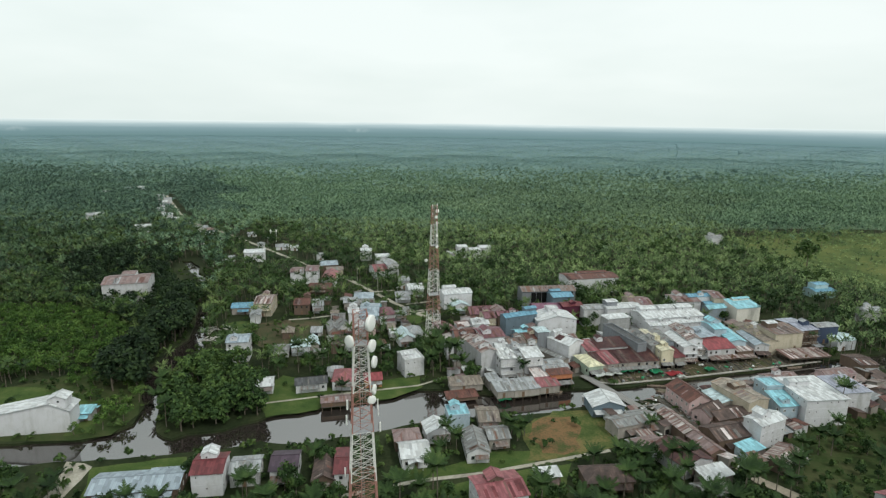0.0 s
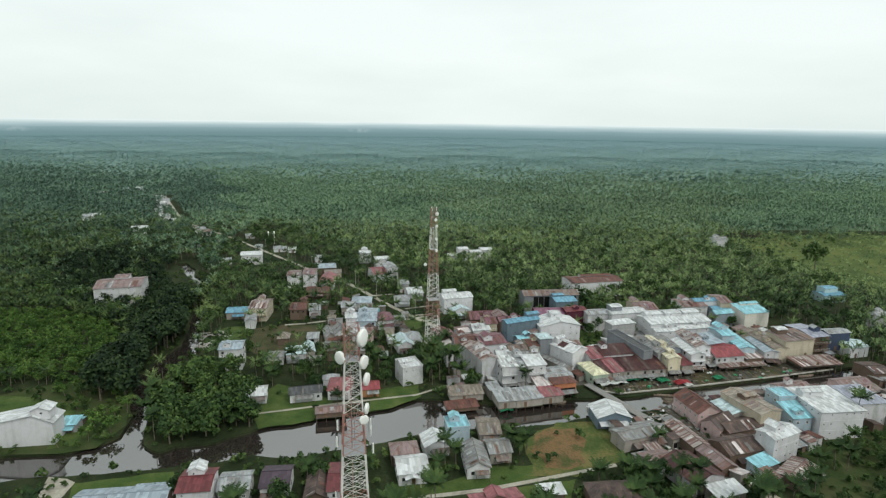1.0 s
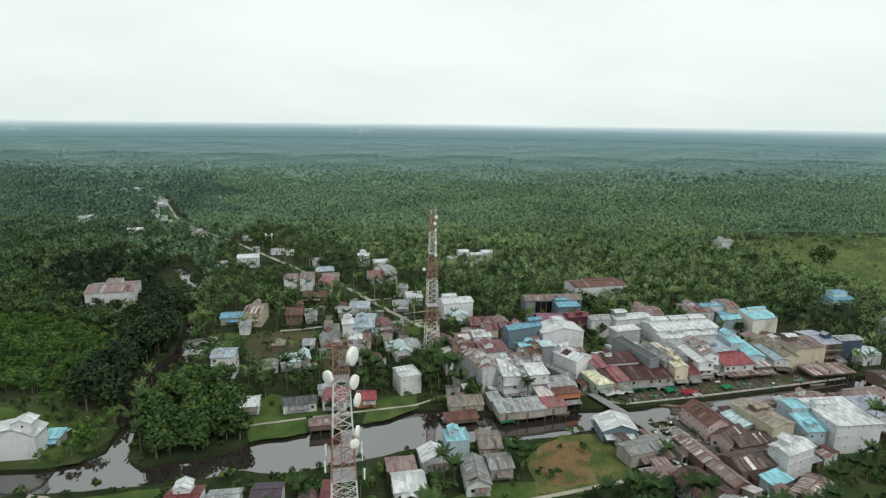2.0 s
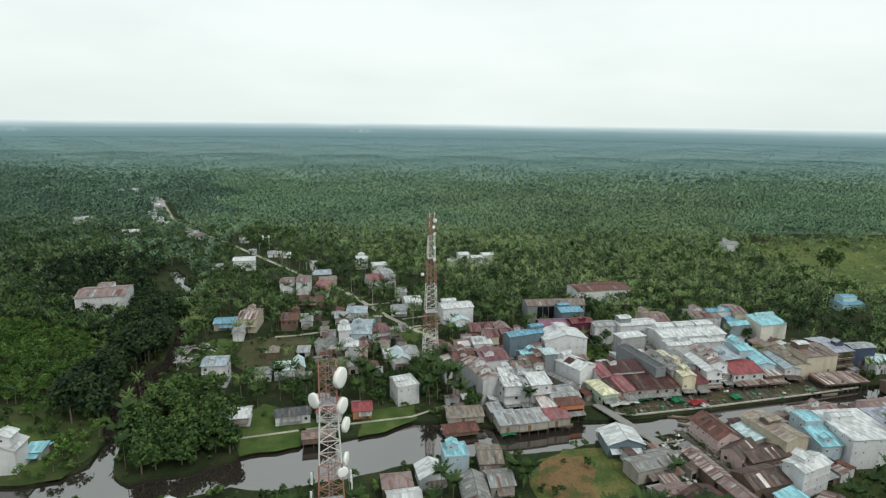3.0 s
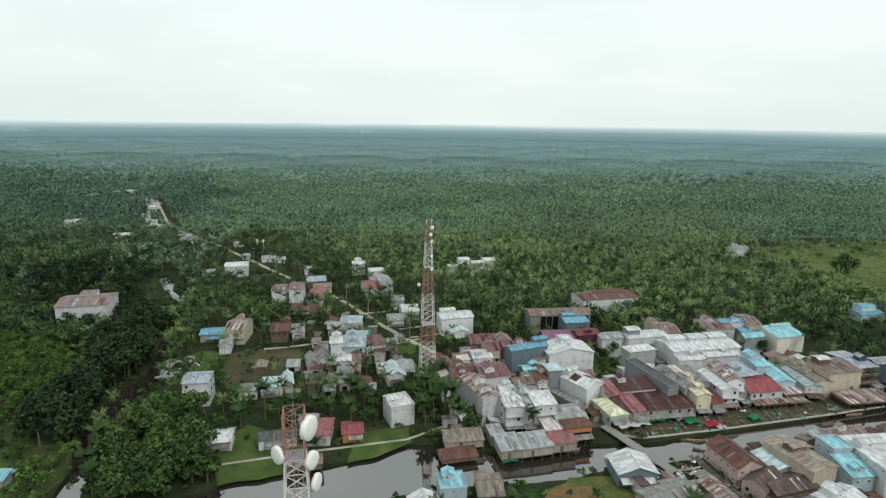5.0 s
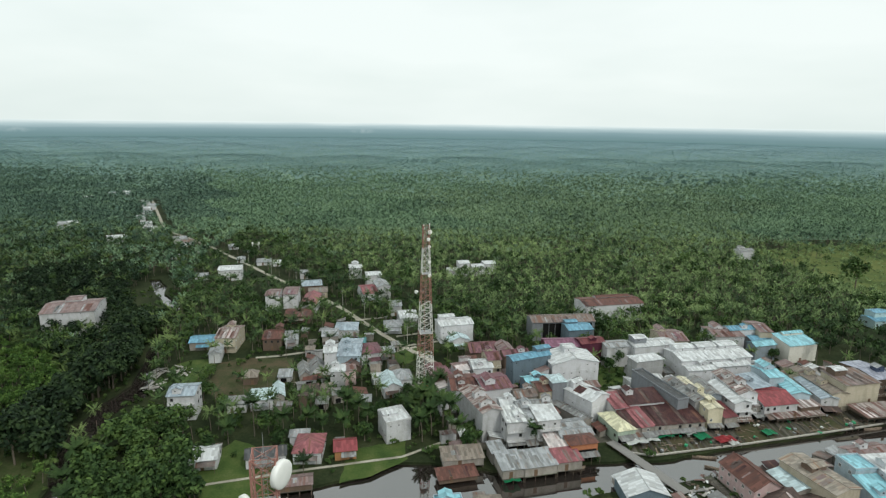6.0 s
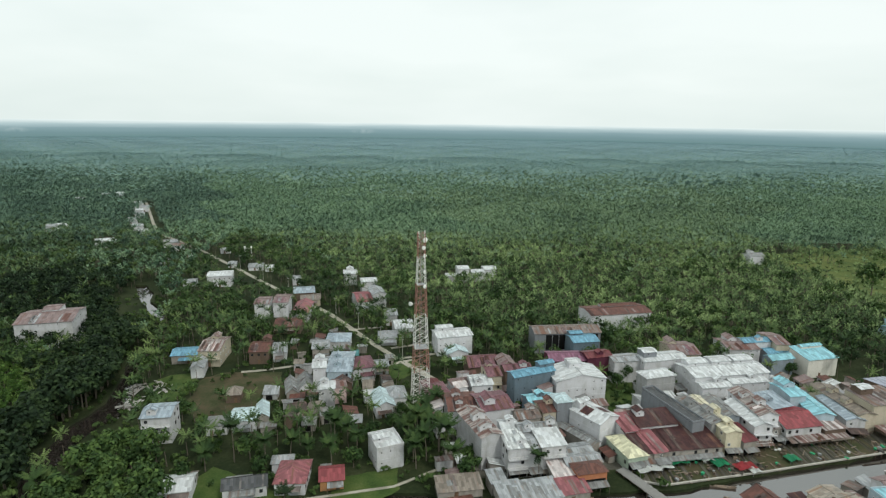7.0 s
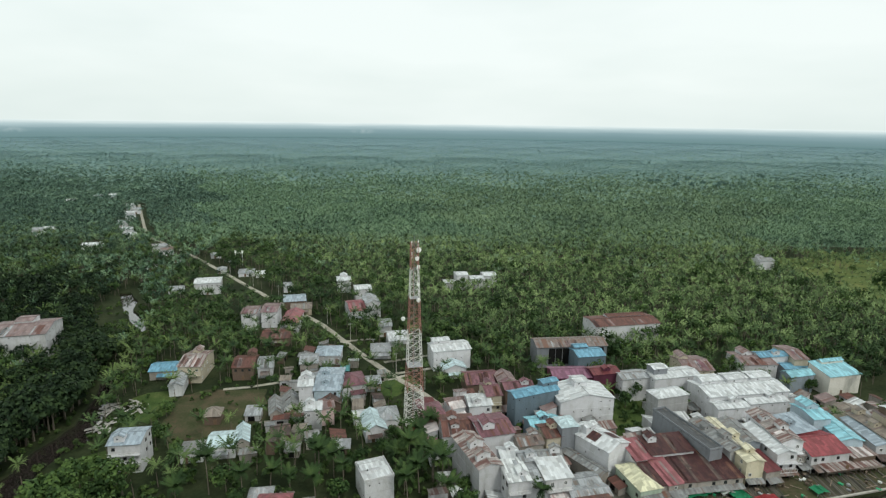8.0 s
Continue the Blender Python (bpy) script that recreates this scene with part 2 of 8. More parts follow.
leaf_material("palm_leaf", (0.011, 0.024, 0.009), (0.034, 0.064, 0.019), (0.105, 0.145, 0.044), own=0.3)
leaf_material("forest_leaf", (0.016, 0.037, 0.022), (0.084, 0.148, 0.092), (0.230, 0.325, 0.184), own=0.34)
# darker western woods; part of this darkening stands for lens vignetting
leaf_material("dark_stand_leaf", (0.011, 0.026, 0.014), (0.054, 0.096, 0.050), (0.150, 0.215, 0.104), own=0.34)
leaf_material("young_leaf", (0.020, 0.040, 0.017), (0.099, 0.152, 0.060), (0.240, 0.318, 0.130), own=0.34)
# aerial haze is put into these three leaf colours, bluer with each tier
leaf_material("middle_haze_leaf", (0.076, 0.132, 0.112), (0.108, 0.182, 0.150), (0.156, 0.245, 0.195))
leaf_material("beyond_haze_leaf", (0.085, 0.153, 0.147), (0.108, 0.190, 0.182), (0.140, 0.231, 0.217))
leaf_material("far_haze_leaf", (0.098, 0.176, 0.192), (0.116, 0.202, 0.220), (0.140, 0.234, 0.254))
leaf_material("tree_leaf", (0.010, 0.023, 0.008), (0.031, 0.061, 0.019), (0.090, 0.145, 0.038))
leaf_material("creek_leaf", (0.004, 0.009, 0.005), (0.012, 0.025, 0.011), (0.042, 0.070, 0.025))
# plantation leaves beyond the town, colour lightened and blued to stand for haze
leaf_material("hazed_leaf", (0.050, 0.088, 0.058), (0.101, 0.165, 0.098), (0.174, 0.258, 0.148), own=0.3)
leaf_material("hazed_dark_leaf", (0.025, 0.049, 0.037), (0.058, 0.102, 0.072), (0.113, 0.176, 0.118), own=0.3)
leaf_material("hazed_young_leaf", (0.045, 0.078, 0.048), (0.102, 0.156, 0.088), (0.178, 0.250, 0.140), own=0.3)
leaf_material("village_leaf", (0.012, 0.028, 0.011), (0.048, 0.084, 0.029), (0.128, 0.175, 0.060), own=0.3)
# far groves, their leaf colour tinted with haze as well
leaf_material("grove_haze_leaf", (0.060, 0.108, 0.096), (0.090, 0.154, 0.134), (0.126, 0.202, 0.172))
leaf_material("shrub_leaf", (0.015, 0.032, 0.011), (0.043, 0.077, 0.022), (0.104, 0.150, 0.044))
leaf_material("scrub_leaf", (0.013, 0.034, 0.008), (0.054, 0.108, 0.022), (0.150, 0.230, 0.056))


def ground_material(name, stops, scale_big, scale_fine, rough=0.95, spec=0.15, bump=0.3):
    m = Nodes(name, rough, spec)
    p = m.world_coords()
    big = m.noise(p, scale_big, 6)
    fine = m.noise(p, scale_fine, 5)
    col = m.ramp(m.math("ADD", m.math("MULTIPLY", big, 0.65), m.math("MULTIPLY", fine, 0.35)), stops)
    m.colour(col).bump(fine, bump, 0.15)
    return m.mat


ground_material("ground", [(0.3, (0.009, 0.014, 0.006)), (0.46, (0.018, 0.027, 0.010)), (0.58, (0.034, 0.043, 0.018)), (0.75, (0.06, 0.064, 0.034))], 0.06, 0.9)
ground_material("grass", [(0.32, (0.022, 0.042, 0.012)), (0.46, (0.046, 0.078, 0.02)), (0.56, (0.066, 0.094, 0.026)), (0.7, (0.1, 0.115, 0.045))], 0.16, 1.8)
ground_material("meadow_grass", [(0.34, (0.034, 0.058, 0.017)), (0.48, (0.07, 0.098, 0.027)), (0.58, (0.11, 0.128, 0.038)), (0.7, (0.15, 0.15, 0.055))], 0.035, 0.5)
ground_material("soil", [(0.36, (0.05, 0.07, 0.022)), (0.45, (0.10, 0.078, 0.036)), (0.53, (0.175, 0.105, 0.052)), (0.6, (0.12, 0.085, 0.04)), (0.68, (0.06, 0.078, 0.026))], 0.16, 1.3)
ground_material("rough_field", [(0.34, (0.035, 0.06, 0.016)), (0.48, (0.07, 0.09, 0.028)), (0.58, (0.13, 0.115, 0.045)), (0.7, (0.18, 0.12, 0.06))], 0.12, 1.2)
ground_material("plot", [(0.3, (0.022, 0.038, 0.012)), (0.46, (0.05, 0.055, 0.025)), (0.6, (0.085, 0.066, 0.042)), (0.75, (0.06, 0.085, 0.026))], 0.16, 1.5)
ground_material("scrub_ground", [(0.3, (0.018, 0.034, 0.01)), (0.46, (0.035, 0.055, 0.016)), (0.6, (0.06, 0.065, 0.028)), (0.75, (0.05, 0.085, 0.02))], 0.1, 1.1)
ground_material("lane", [(0.3, (0.2, 0.185, 0.15)), (0.5, (0.32, 0.3, 0.25)), (0.7, (0.44, 0.415, 0.36))], 0.15, 1.2)
ground_material("dirt", [(0.3, (0.16, 0.14, 0.11)), (0.5, (0.25, 0.22, 0.17)), (0.7, (0.34, 0.3, 0.24))], 0.15, 1.2)
ground_material("yard", [(0.3, (0.04, 0.045, 0.03)), (0.5, (0.09, 0.085, 0.07)), (0.7, (0.17, 0.16, 0.14))], 0.2, 1.4)

m = Nodes("water", 0.03, 0.5)
m.b.inputs["IOR"].default_value = 3.0
wp = m.world_coords()
m.colour(m.ramp(m.noise(wp, 0.03, 4), [(0.3, (0.022, 0.018, 0.016)), (0.7, (0.034, 0.028, 0.025))]))

# ---- plan of the ground, metres ----
RIVER_NORTH = [
    (-520.0, 92.4), (-150.0, 151.8), (-127.0, 153.8), (-115.5, 155.0), (-108.3, 159.7), (-105.0, 166.0),
    (-107.0, 178.4), (-111.5, 186.0), (-114.8, 193.0), (-118.5, 203.0), (-121.0, 212.0), (-121.5, 228.0),
    (-119.0, 245.0), (-123.0, 262.0), (-130.0, 280.0), (-133.0, 296.0), (-129.0, 297.0), (-124.5, 278.0), (-117.0, 260.0),
    (-110.5, 246.0), (-107.8, 234.0), (-111.0, 226.5), (-112.5, 217.0), (-110.5, 206.0), (-109.0, 197.0),
    (-106.5, 188.0), (-98.6, 171.0), (-94.2, 160.5), (-87.4, 155.2), (-83.8, 159.8),
    (-71.7, 162.9), (-63.2, 169.4), (-60.9, 171.8), (-43.9, 177.1), (-17.9, 186.8), (-11.8, 193.5),
    (-3.0, 194.7), (21.3, 190.4), (41.7, 194.2), (60.2, 196.6), (74.1, 197.4),
]
RIVER_SOUTH = [
    (86.8, 201.3), (126.8, 211.8), (156.2, 220.6), (180.8, 227.4), (235.9, 244.1), (520.0, 324.1),
    (520.0, 272.8), (218.3, 222.8), (169.2, 210.1), (147.1, 205.3), (119.1, 196.5), (93.9, 190.2),
    (77.1, 186.1), (58.8, 182.2), (36.3, 175.0), (15.7, 172.6), (-4.5, 168.6), (-15.9, 163.5),
    (-32.4, 157.9), (-46.3, 153.6), (-57.9, 155.4), (-67.3, 150.6), (-79.0, 148.5), (-93.5, 145.4),
    (-107.8, 143.1), (-116.3, 142.9), (-130.0, 138.1), (-139.0, 136.8), (-520.0, 66.8),
]
RIVER = RIVER_NORTH + RIVER_SOUTH
POND = [(-187.8, 395.8), (-181.7, 397.3), (-168.1, 379.2), (-163.3, 365.4), (-152.5, 353.0), (-151.7, 358.4), (-144.1, 344.7), (-139.9, 332.0), (-147.6, 338.0), (-158.0, 351.0), (-173.1, 371.8)]
STREET = [(11.1, 256.2), (-2.1, 273.7), (-14.7, 288.8), (-26.3, 304.2), (-39.7, 323.8), (-55.4, 346.6), (-71.9, 365.6), (-91.9, 386.0), (-115.8, 412.9), (-141.4, 442.9), (-183.0, 490.3), (-221.4, 530.5), (-254.9, 561.3), (-286.0, 614.8), (-326.9, 688.1), (-364.2, 754.4)]
FOOTPATH = [(-27.1, 126.9), (-17.9, 130.1), (-5.2, 134.5), (15.0, 138.7), (33.0, 144.3), (56.2, 151.6)]
BANK_PATH = [(-63.5, 181.0), (-37.6, 188.8), (-7.5, 196.8), (6.2, 206.5)]
DIRT_TRACK = [(90.2, 161.5), (92.6, 147.0), (96.2, 136.4), (102.3, 129.6), (110.0, 118.0)]
SIDE_LANES = [
    [(-78.1, 272.0), (-69.0, 274.3), (-56.0, 279.8)],
    [(-41.8, 323.0), (-26.8, 328.0)],
    [(-23.8, 277.9), (-7.5, 287.4)],
    [(-18.3, 300.2), (3.8, 309.9)],
    [(-12.3, 288.9), (6.5, 296.4)],
    [(-56.7, 246.8), (-41.3, 252.0)],
]
LAWNS = [
    [(-68.6, 187.2), (-60.6, 171.0), (-43.2, 175.9), (-39.7, 182.4), (-38.3, 192.6), (-63.7, 205.3)],
    [(-25.0, 182.7), (-15.7, 186.5), (-5.7, 195.3), (-7.4, 206.7), (-24.7, 200.0)],
    [(-169.5, 175.4), (-180.7, 189.4), (-157.2, 192.8), (-133.2, 185.8), (-121.6, 173.0), (-114.8, 159.8), (-123.1, 157.2), (-128.8, 175.0)],
    [(-98.7, 125.4), (-103.9, 139.7), (-77.5, 146.1), (-72.1, 138.5), (-72.6, 130.8)],
    [(-13.4, 133.3), (-12.3, 140.6), (1.5, 141.4), (17.4, 150.2), (30.6, 151.1), (31.3, 144.2), (15.1, 139.3)],
    [(-11.2, 126.6), (14.9, 137.0), (32.7, 142.5), (41.7, 143.8), (34.9, 127.3)],
    [(-24.0, 272.0), (-23.1, 281.0), (-7.1, 289.1), (-0.5, 278.7), (-10.5, 268.7)],
    [(-107.2, 207.8), (-108.2, 221.6), (-98.8, 229.3), (-94.4, 223.5), (-96.2, 205.6)],
    [(-102.7, 248.4), (-108.7, 263.4), (-105.6, 268.1), (-94.5, 270.4), (-90.5, 253.7), (-93.8, 244.9)],
]
SOIL = [(34.7, 167.4), (40.0, 173.1), (47.2, 173.2), (51.0, 167.8), (47.4, 157.5), (48.1, 152.7), (41.2, 149.7), (33.7, 150.5), (32.1, 158.6)]
ROUGH_FIELD = [(30.5, 170.1), (48.1, 178.2), (58.7, 178.4), (61.8, 169.5), (58.4, 152.6), (42.9, 146.9), (29.7, 145.7)]
GARDEN = [(72.2, 271.6), (85.3, 276.9), (83.5, 257.4), (74.2, 243.6), (66.6, 242.6), (67.4, 256.9)]
VILLAGE_FIELD = [(-79.9, 231.2), (-89.3, 245.0), (-91.9, 266.7), (-83.2, 271.8), (-61.7, 272.6), (-53.6, 250.0), (-59.8, 241.5), (-68.3, 234.9)]
MEADOW = [(252.0, 476.0), (268.0, 520.0), (292.0, 512.0), (318.0, 552.0), (352.0, 530.0), (384.0, 574.0), (428.0, 536.0), (470.0, 566.0), (500.0, 500.0), (307.0, 306.0), (278.8, 330.8), (268.9, 370.3), (261.2, 419.4)]
DECK = [(64.9, 200.7), (71.6, 199.0), (101.4, 205.7), (146.5, 217.3), (171.5, 224.3), (180.2, 235.5), (132.8, 227.6), (105.7, 222.7), (72.1, 212.9)]
CORE = [(-1.0, 252.6), (11.2, 275.2), (19.8, 294.0), (43.2, 297.8), (50.3, 331.3), (89.4, 333.0), (89.5, 305.7), (148.0, 328.1), (200.4, 310.1), (231.8, 299.3), (137.5, 189.9), (38.5, 187.4), (14.8, 186.8), (5.4, 237.9)]
SLUM = [(58.5, 190.0), (82.3, 195.4), (151.4, 212.9), (221.1, 226.5), (170.1, 174.8), (132.4, 174.1), (109.5, 142.5), (91.9, 142.2), (71.4, 139.0), (67.5, 157.8), (60.1, 164.9)]
VILLAGE = [(-93.1, 200.9), (-116.9, 257.0), (-134.3, 323.4), (-171.0, 448.7), (-169.6, 543.3), (-82.3, 454.0), (-29.4, 402.8), (-0.5, 362.4), (33.1, 323.3), (45.6, 297.9), (11.2, 275.2), (3.3, 245.0), (14.1, 167.2), (-72.5, 165.3)]
FRONT = [(-132.0, 120.7), (-135.8, 133.1), (-79.0, 148.6), (-14.3, 167.3), (58.4, 181.0), (65.2, 151.1), (70.9, 133.5), (82.5, 123.6), (57.7, 73.8), (-92.0, 72.7)]
BRIDGE = [(60.5, 206.1), (74.8, 179.2)]
BOARDWALK = [(84.5, 188.0), (91.2, 161.0)]
BANK_WOODS = [
    [(-86.9, 152.5), (-101.0, 184.4), (-104.5, 197.0), (-104.5, 211.0), (-86.8, 214.4), (-66.8, 192.0), (-62.7, 171.2), (-66.7, 165.0), (-82.5, 160.9)],
    [(-117.5, 193.3), (-139.8, 217.0), (-139.1, 246.3), (-145.5, 289.7), (-133.9, 290.7), (-125.2, 261.0), (-121.0, 245.1), (-123.0, 212.0), (-120.0, 202.2)],
    [(-282.0, 389.5), (-255.2, 418.1), (-206.3, 418.2), (-174.6, 368.4), (-152.6, 338.0), (-137.4, 318.9), (-130.5, 297.4), (-125.6, 265.7), (-123.7, 235.8), (-125.0, 217.0), (-157.0, 262.0), (-200.0, 300.0)],
]
CREEK_EDGE = [(-113.5, 189.0), (-117.5, 197.0), (-121.5, 205.0), (-123.5, 213.0), (-124.0, 228.0), (-121.5, 245.0), (-126.0, 263.0), (-133.0, 281.0), (-138.0, 300.0)]
LEFT_SCRUB = [(-260.0, 270.0), (-225.0, 281.0), (-197.6, 280.4), (-156.8, 260.2), (-131.0, 218.3), (-147.3, 203.5), (-183.0, 198.0)]
LOW_BANK = [(-147.0, 205.0), (-131.0, 218.0), (-121.0, 205.0), (-113.0, 188.0), (-106.0, 172.0), (-108.0, 158.0), (-118.0, 154.5), (-152.0, 153.0), (-190.0, 175.0)]
EAST_BANK = [(-105.0, 197.0), (-110.0, 206.0), (-112.0, 217.0), (-110.0, 226.0), (-105.0, 234.0), (-107.0, 246.0), (-96.0, 246.0), (-93.0, 226.0), (-95.0, 211.0)]
GREEN_EDGE = [(113.0, 149.0), (121.0, 164.0), (150.0, 175.0), (178.0, 195.0), (215.0, 205.0), (170.0, 145.0), (127.0, 112.0), (103.0, 120.0)]
YARD = [(5.4, 212.1), (8.6, 244.0), (22.9, 257.4), (47.1, 261.0), (71.9, 264.8), (100.4, 262.9), (159.6, 273.9), (194.7, 254.3), (179.5, 234.6), (132.5, 227.2), (105.5, 222.3), (72.1, 212.9), (57.2, 206.2), (37.8, 203.6), (19.2, 201.7), (8.2, 200.1)]
SMOKE = [((-1935, 2672), 1, 85), ((-454, 3268), 1, 75)]
BOATS = [(75.1, 199.6, 2, 8.4), (89.0, 200.2, -8, 7.8), (121.7, 213.3, 10, 7.2), (34.9, 190.9, 18, 7.2), (46.7, 192.8, 20, 6.0), (157.1, 219.6, 10, 7.2), (90.3, 193.9, -20, 7.2)]
TARPS = [
    (25.6, 185.5, 0.7, 5.2, 3.6, 12, "tarp_green", "bright green canvas shelter at the water edge"),
    (79.0, 210.1, 1.9, 6.7, 4.8, 12, "tarp_green", "green market awning on poles"),
    (84.4, 211.7, 1.9, 6.1, 4.5, 12, "tarp_green", "green market awning on poles"),
    (92.1, 209.5, 1.7, 4.9, 4.2, 20, "tarp_green", "green market awning on poles"),
    (99.4, 208.1, 1.4, 6.7, 3.6, 14, "tarp_red", "red canvas sheet over market goods"),
    (101.5, 206.2, 1.2, 3.5, 2.8, 14, "tarp_white", "white canvas sheet over market goods"),
    (116.6, 212.9, 1.4, 4.3, 3.4, 14, "tarp_green", "green canvas sheet over market goods"),
    (89.1, 211.5, 1.9, 4.9, 3.6, 12, "tarp_white", "pale market awning on poles"),
    (73.3, 206.7, 1.9, 6.7, 3.6, 12, "tarp_white", "pale market awning on poles"),
    (68.4, 205.1, 2.2, 7.5, 4.5, 14, "tarp_white", "pale market awning on poles"),
]
TOWN_TREES = [(75.7, 262.7), (81.0, 269.1), (76.1, 269.8), (95.2, 262.0), (106.8, 263.7), (152.6, 277.3), (151.0, 280.2), (107.3, 306.4), (130.1, 290.9), (84.4, 305.5), (81.9, 315.0)]
BIG_PALMS = [(2.0, 220.8), (5.2, 215.4), (8.1, 210.0), (3.8, 207.4), (9.7, 202.8), (1.4, 210.2), (6.4, 224.1), (0.4, 232.1), (3.8, 237.1), (10.9, 197.0), (-2.0, 219.5), (-2.7, 209.3), (44.6, 188.4), (35.4, 183.7), (50.4, 186.3)]
LONE_TREE = (271.5, 395.4)

# ---- helpers for meshes ----
from mathutils import geometry


def mesh_from(name, bm, material):
    me = bpy.data.meshes.new(name)
    bm.normal_update()
    bm.to_mesh(me)
    bm.free()
    if material:
        me.materials.append(MATS[material])
    return me


def part(name, bm, material, parent, label=""):
    """One mesh object under a thing or under a part."""
    ob = new(name, bm if isinstance(bm, bpy.types.Mesh) else mesh_from(name, bm, material))
    ob.parent = parent
    return tagged(ob, label)


def thing(name, x, y, z, yaw, label, category, group="", kind=""):
    ob = new(name)
    ob.matrix_world = pose(x, y, z, 0, 0, yaw)
    ob.empty_display_size = 0.5
    return tagged(ob, label, category, group, kind)


def add_box(bm, x0, y0, z0, x1, y1, z1):
    v = [bm.verts.new(p) for p in ((x0, y0, z0), (x1, y0, z0), (x1, y1, z0), (x0, y1, z0), (x0, y0, z1), (x1, y0, z1), (x1, y1, z1), (x0, y1, z1))]
    for f in ((3, 2, 1, 0), (4, 5, 6, 7), (0, 1, 5, 4), (1, 2, 6, 5), (2, 3, 7, 6), (3, 0, 4, 7)):
        bm.faces.new([v[i] for i in f])
    return v


def add_bar(bm, a, b, r, sides=4, r2=None):
    """A straight bar or tapered pole from a to b."""
    a, b = Vector(a), Vector(b)
    q = (b - a).to_track_quat("Z", "Y")
    rings = []
    for c, rad in ((a, r), (b, r if r2 is None else r2)):
        rings.append([bm.verts.new(c + q @ Vector((rad * math.cos(2 * math.pi * (k + 0.5) / sides), rad * math.sin(2 * math.pi * (k + 0.5) / sides), 0))) for k in range(sides)])
    for k in range(sides):
        bm.faces.new((rings[0][k], rings[0][(k + 1) % sides], rings[1][(k + 1) % sides], rings[1][k]))
    bm.faces.new(rings[0][::-1])
    bm.faces.new(rings[1])


def inside(poly, px, py):
    """Which of the points lie in the polygon (arrays)."""
    px, py = np.asarray(px, float), np.asarray(py, float)
    res = np.zeros(px.shape, bool)
    for (x0, y0), (x1, y1) in zip(poly, poly[1:] + poly[:1]):
        cross = (y0 > py) != (y1 > py)
        with np.errstate(divide="ignore", invalid="ignore"):
            res ^= cross & (px < (x1 - x0) * (py - y0) / (y1 - y0) + x0)
    return res


def near_line(line, px, py, reach):
    res = np.zeros(px.shape, bool)
    for (x0, y0), (x1, y1) in zip(line, line[1:]):
        dx, dy = x1 - x0, y1 - y0
        t = np.clip(((px - x0) * dx + (py - y0) * dy) / (dx * dx + dy * dy), 0, 1)
        res |= np.hypot(px - x0 - t * dx, py - y0 - t * dy) < reach
    return res


def roughened(poly, step=4.0, amount=0.9, seed=0):
    """The outline with many small natural bends."""
    out = []
    for (x0, y0), (x1, y1) in zip(poly, poly[1:] + poly[:1]):
        n = max(1, min(40, int(math.hypot(x1 - x0, y1 - y0) / step)))
        for k in range(n):
            x, y = x0 + (x1 - x0) * k / n, y0 + (y1 - y0) * k / n
            v = noise.noise_vector((x * 0.13, y * 0.13, seed)) + 0.5 * noise.noise_vector((x * 0.4, y * 0.4, seed))
            out.append((x + v.x * amount, y + v.y * amount))
    return out


# ---- ground, river, lanes ----
BANK = roughened(RIVER, 4.0, 1.3)
SHORE = roughened(POND, 3.0, 1.0)
EDGE = 4700.0
RIM = [(EDGE * math.cos(a), EDGE * math.sin(a)) for a in (2 * math.pi * k / 48 for k in range(48))]


def build_ground():
    """One sheet to the horizon with the river bed cut into it, and sloping banks down to the bed."""
    bm = bmesh.new()
    loops = [[Vector((x, y, 0)) for x, y in ring] for ring in (RIM, BANK, SHORE)]
    verts = [bm.verts.new(p) for loop in loops for p in loop]
    for tri in geometry.tessellate_polygon(loops):
        f = [verts[i] for i in tri]
        if len(set(f)) == 3:
            bm.faces.new(f)
    for top in (verts[len(RIM):len(RIM) + len(BANK)], verts[len(RIM) + len(BANK):]):
        low = [bm.verts.new((v.co.x, v.co.y, -2.4)) for v in top]
        for k in range(len(top)):
            j = (k + 1) % len(top)
            bm.faces.new((top[k], top[j], low[j], low[k]))
    bmesh.ops.recalc_face_normals(bm, faces=bm.faces)
    ob = new("ground", mesh_from("ground", bm, "ground"))
    return tagged(ob, "flat damp earth with grass and scrub, reaching the horizon", "ground", kind="structure")


def flat_sheet(name, poly, z, material, label, category, seed=1, amount=0.9):
    bm = bmesh.new()
    pts = roughened(poly, 3.0, amount, seed) if amount else poly
    loop = [Vector((x, y, z)) for x, y in pts]
    verts = [bm.verts.new(p) for p in loop]
    for tri in geometry.tessellate_polygon([loop]):
        bm.faces.new([verts[i] for i in tri])
    bmesh.ops.recalc_face_normals(bm, faces=bm.faces)
    for f in bm.faces:
        if f.normal.z < 0:
            f.normal_flip()
    return tagged(new(name, mesh_from(name, bm, material)), label, category, kind="structure")


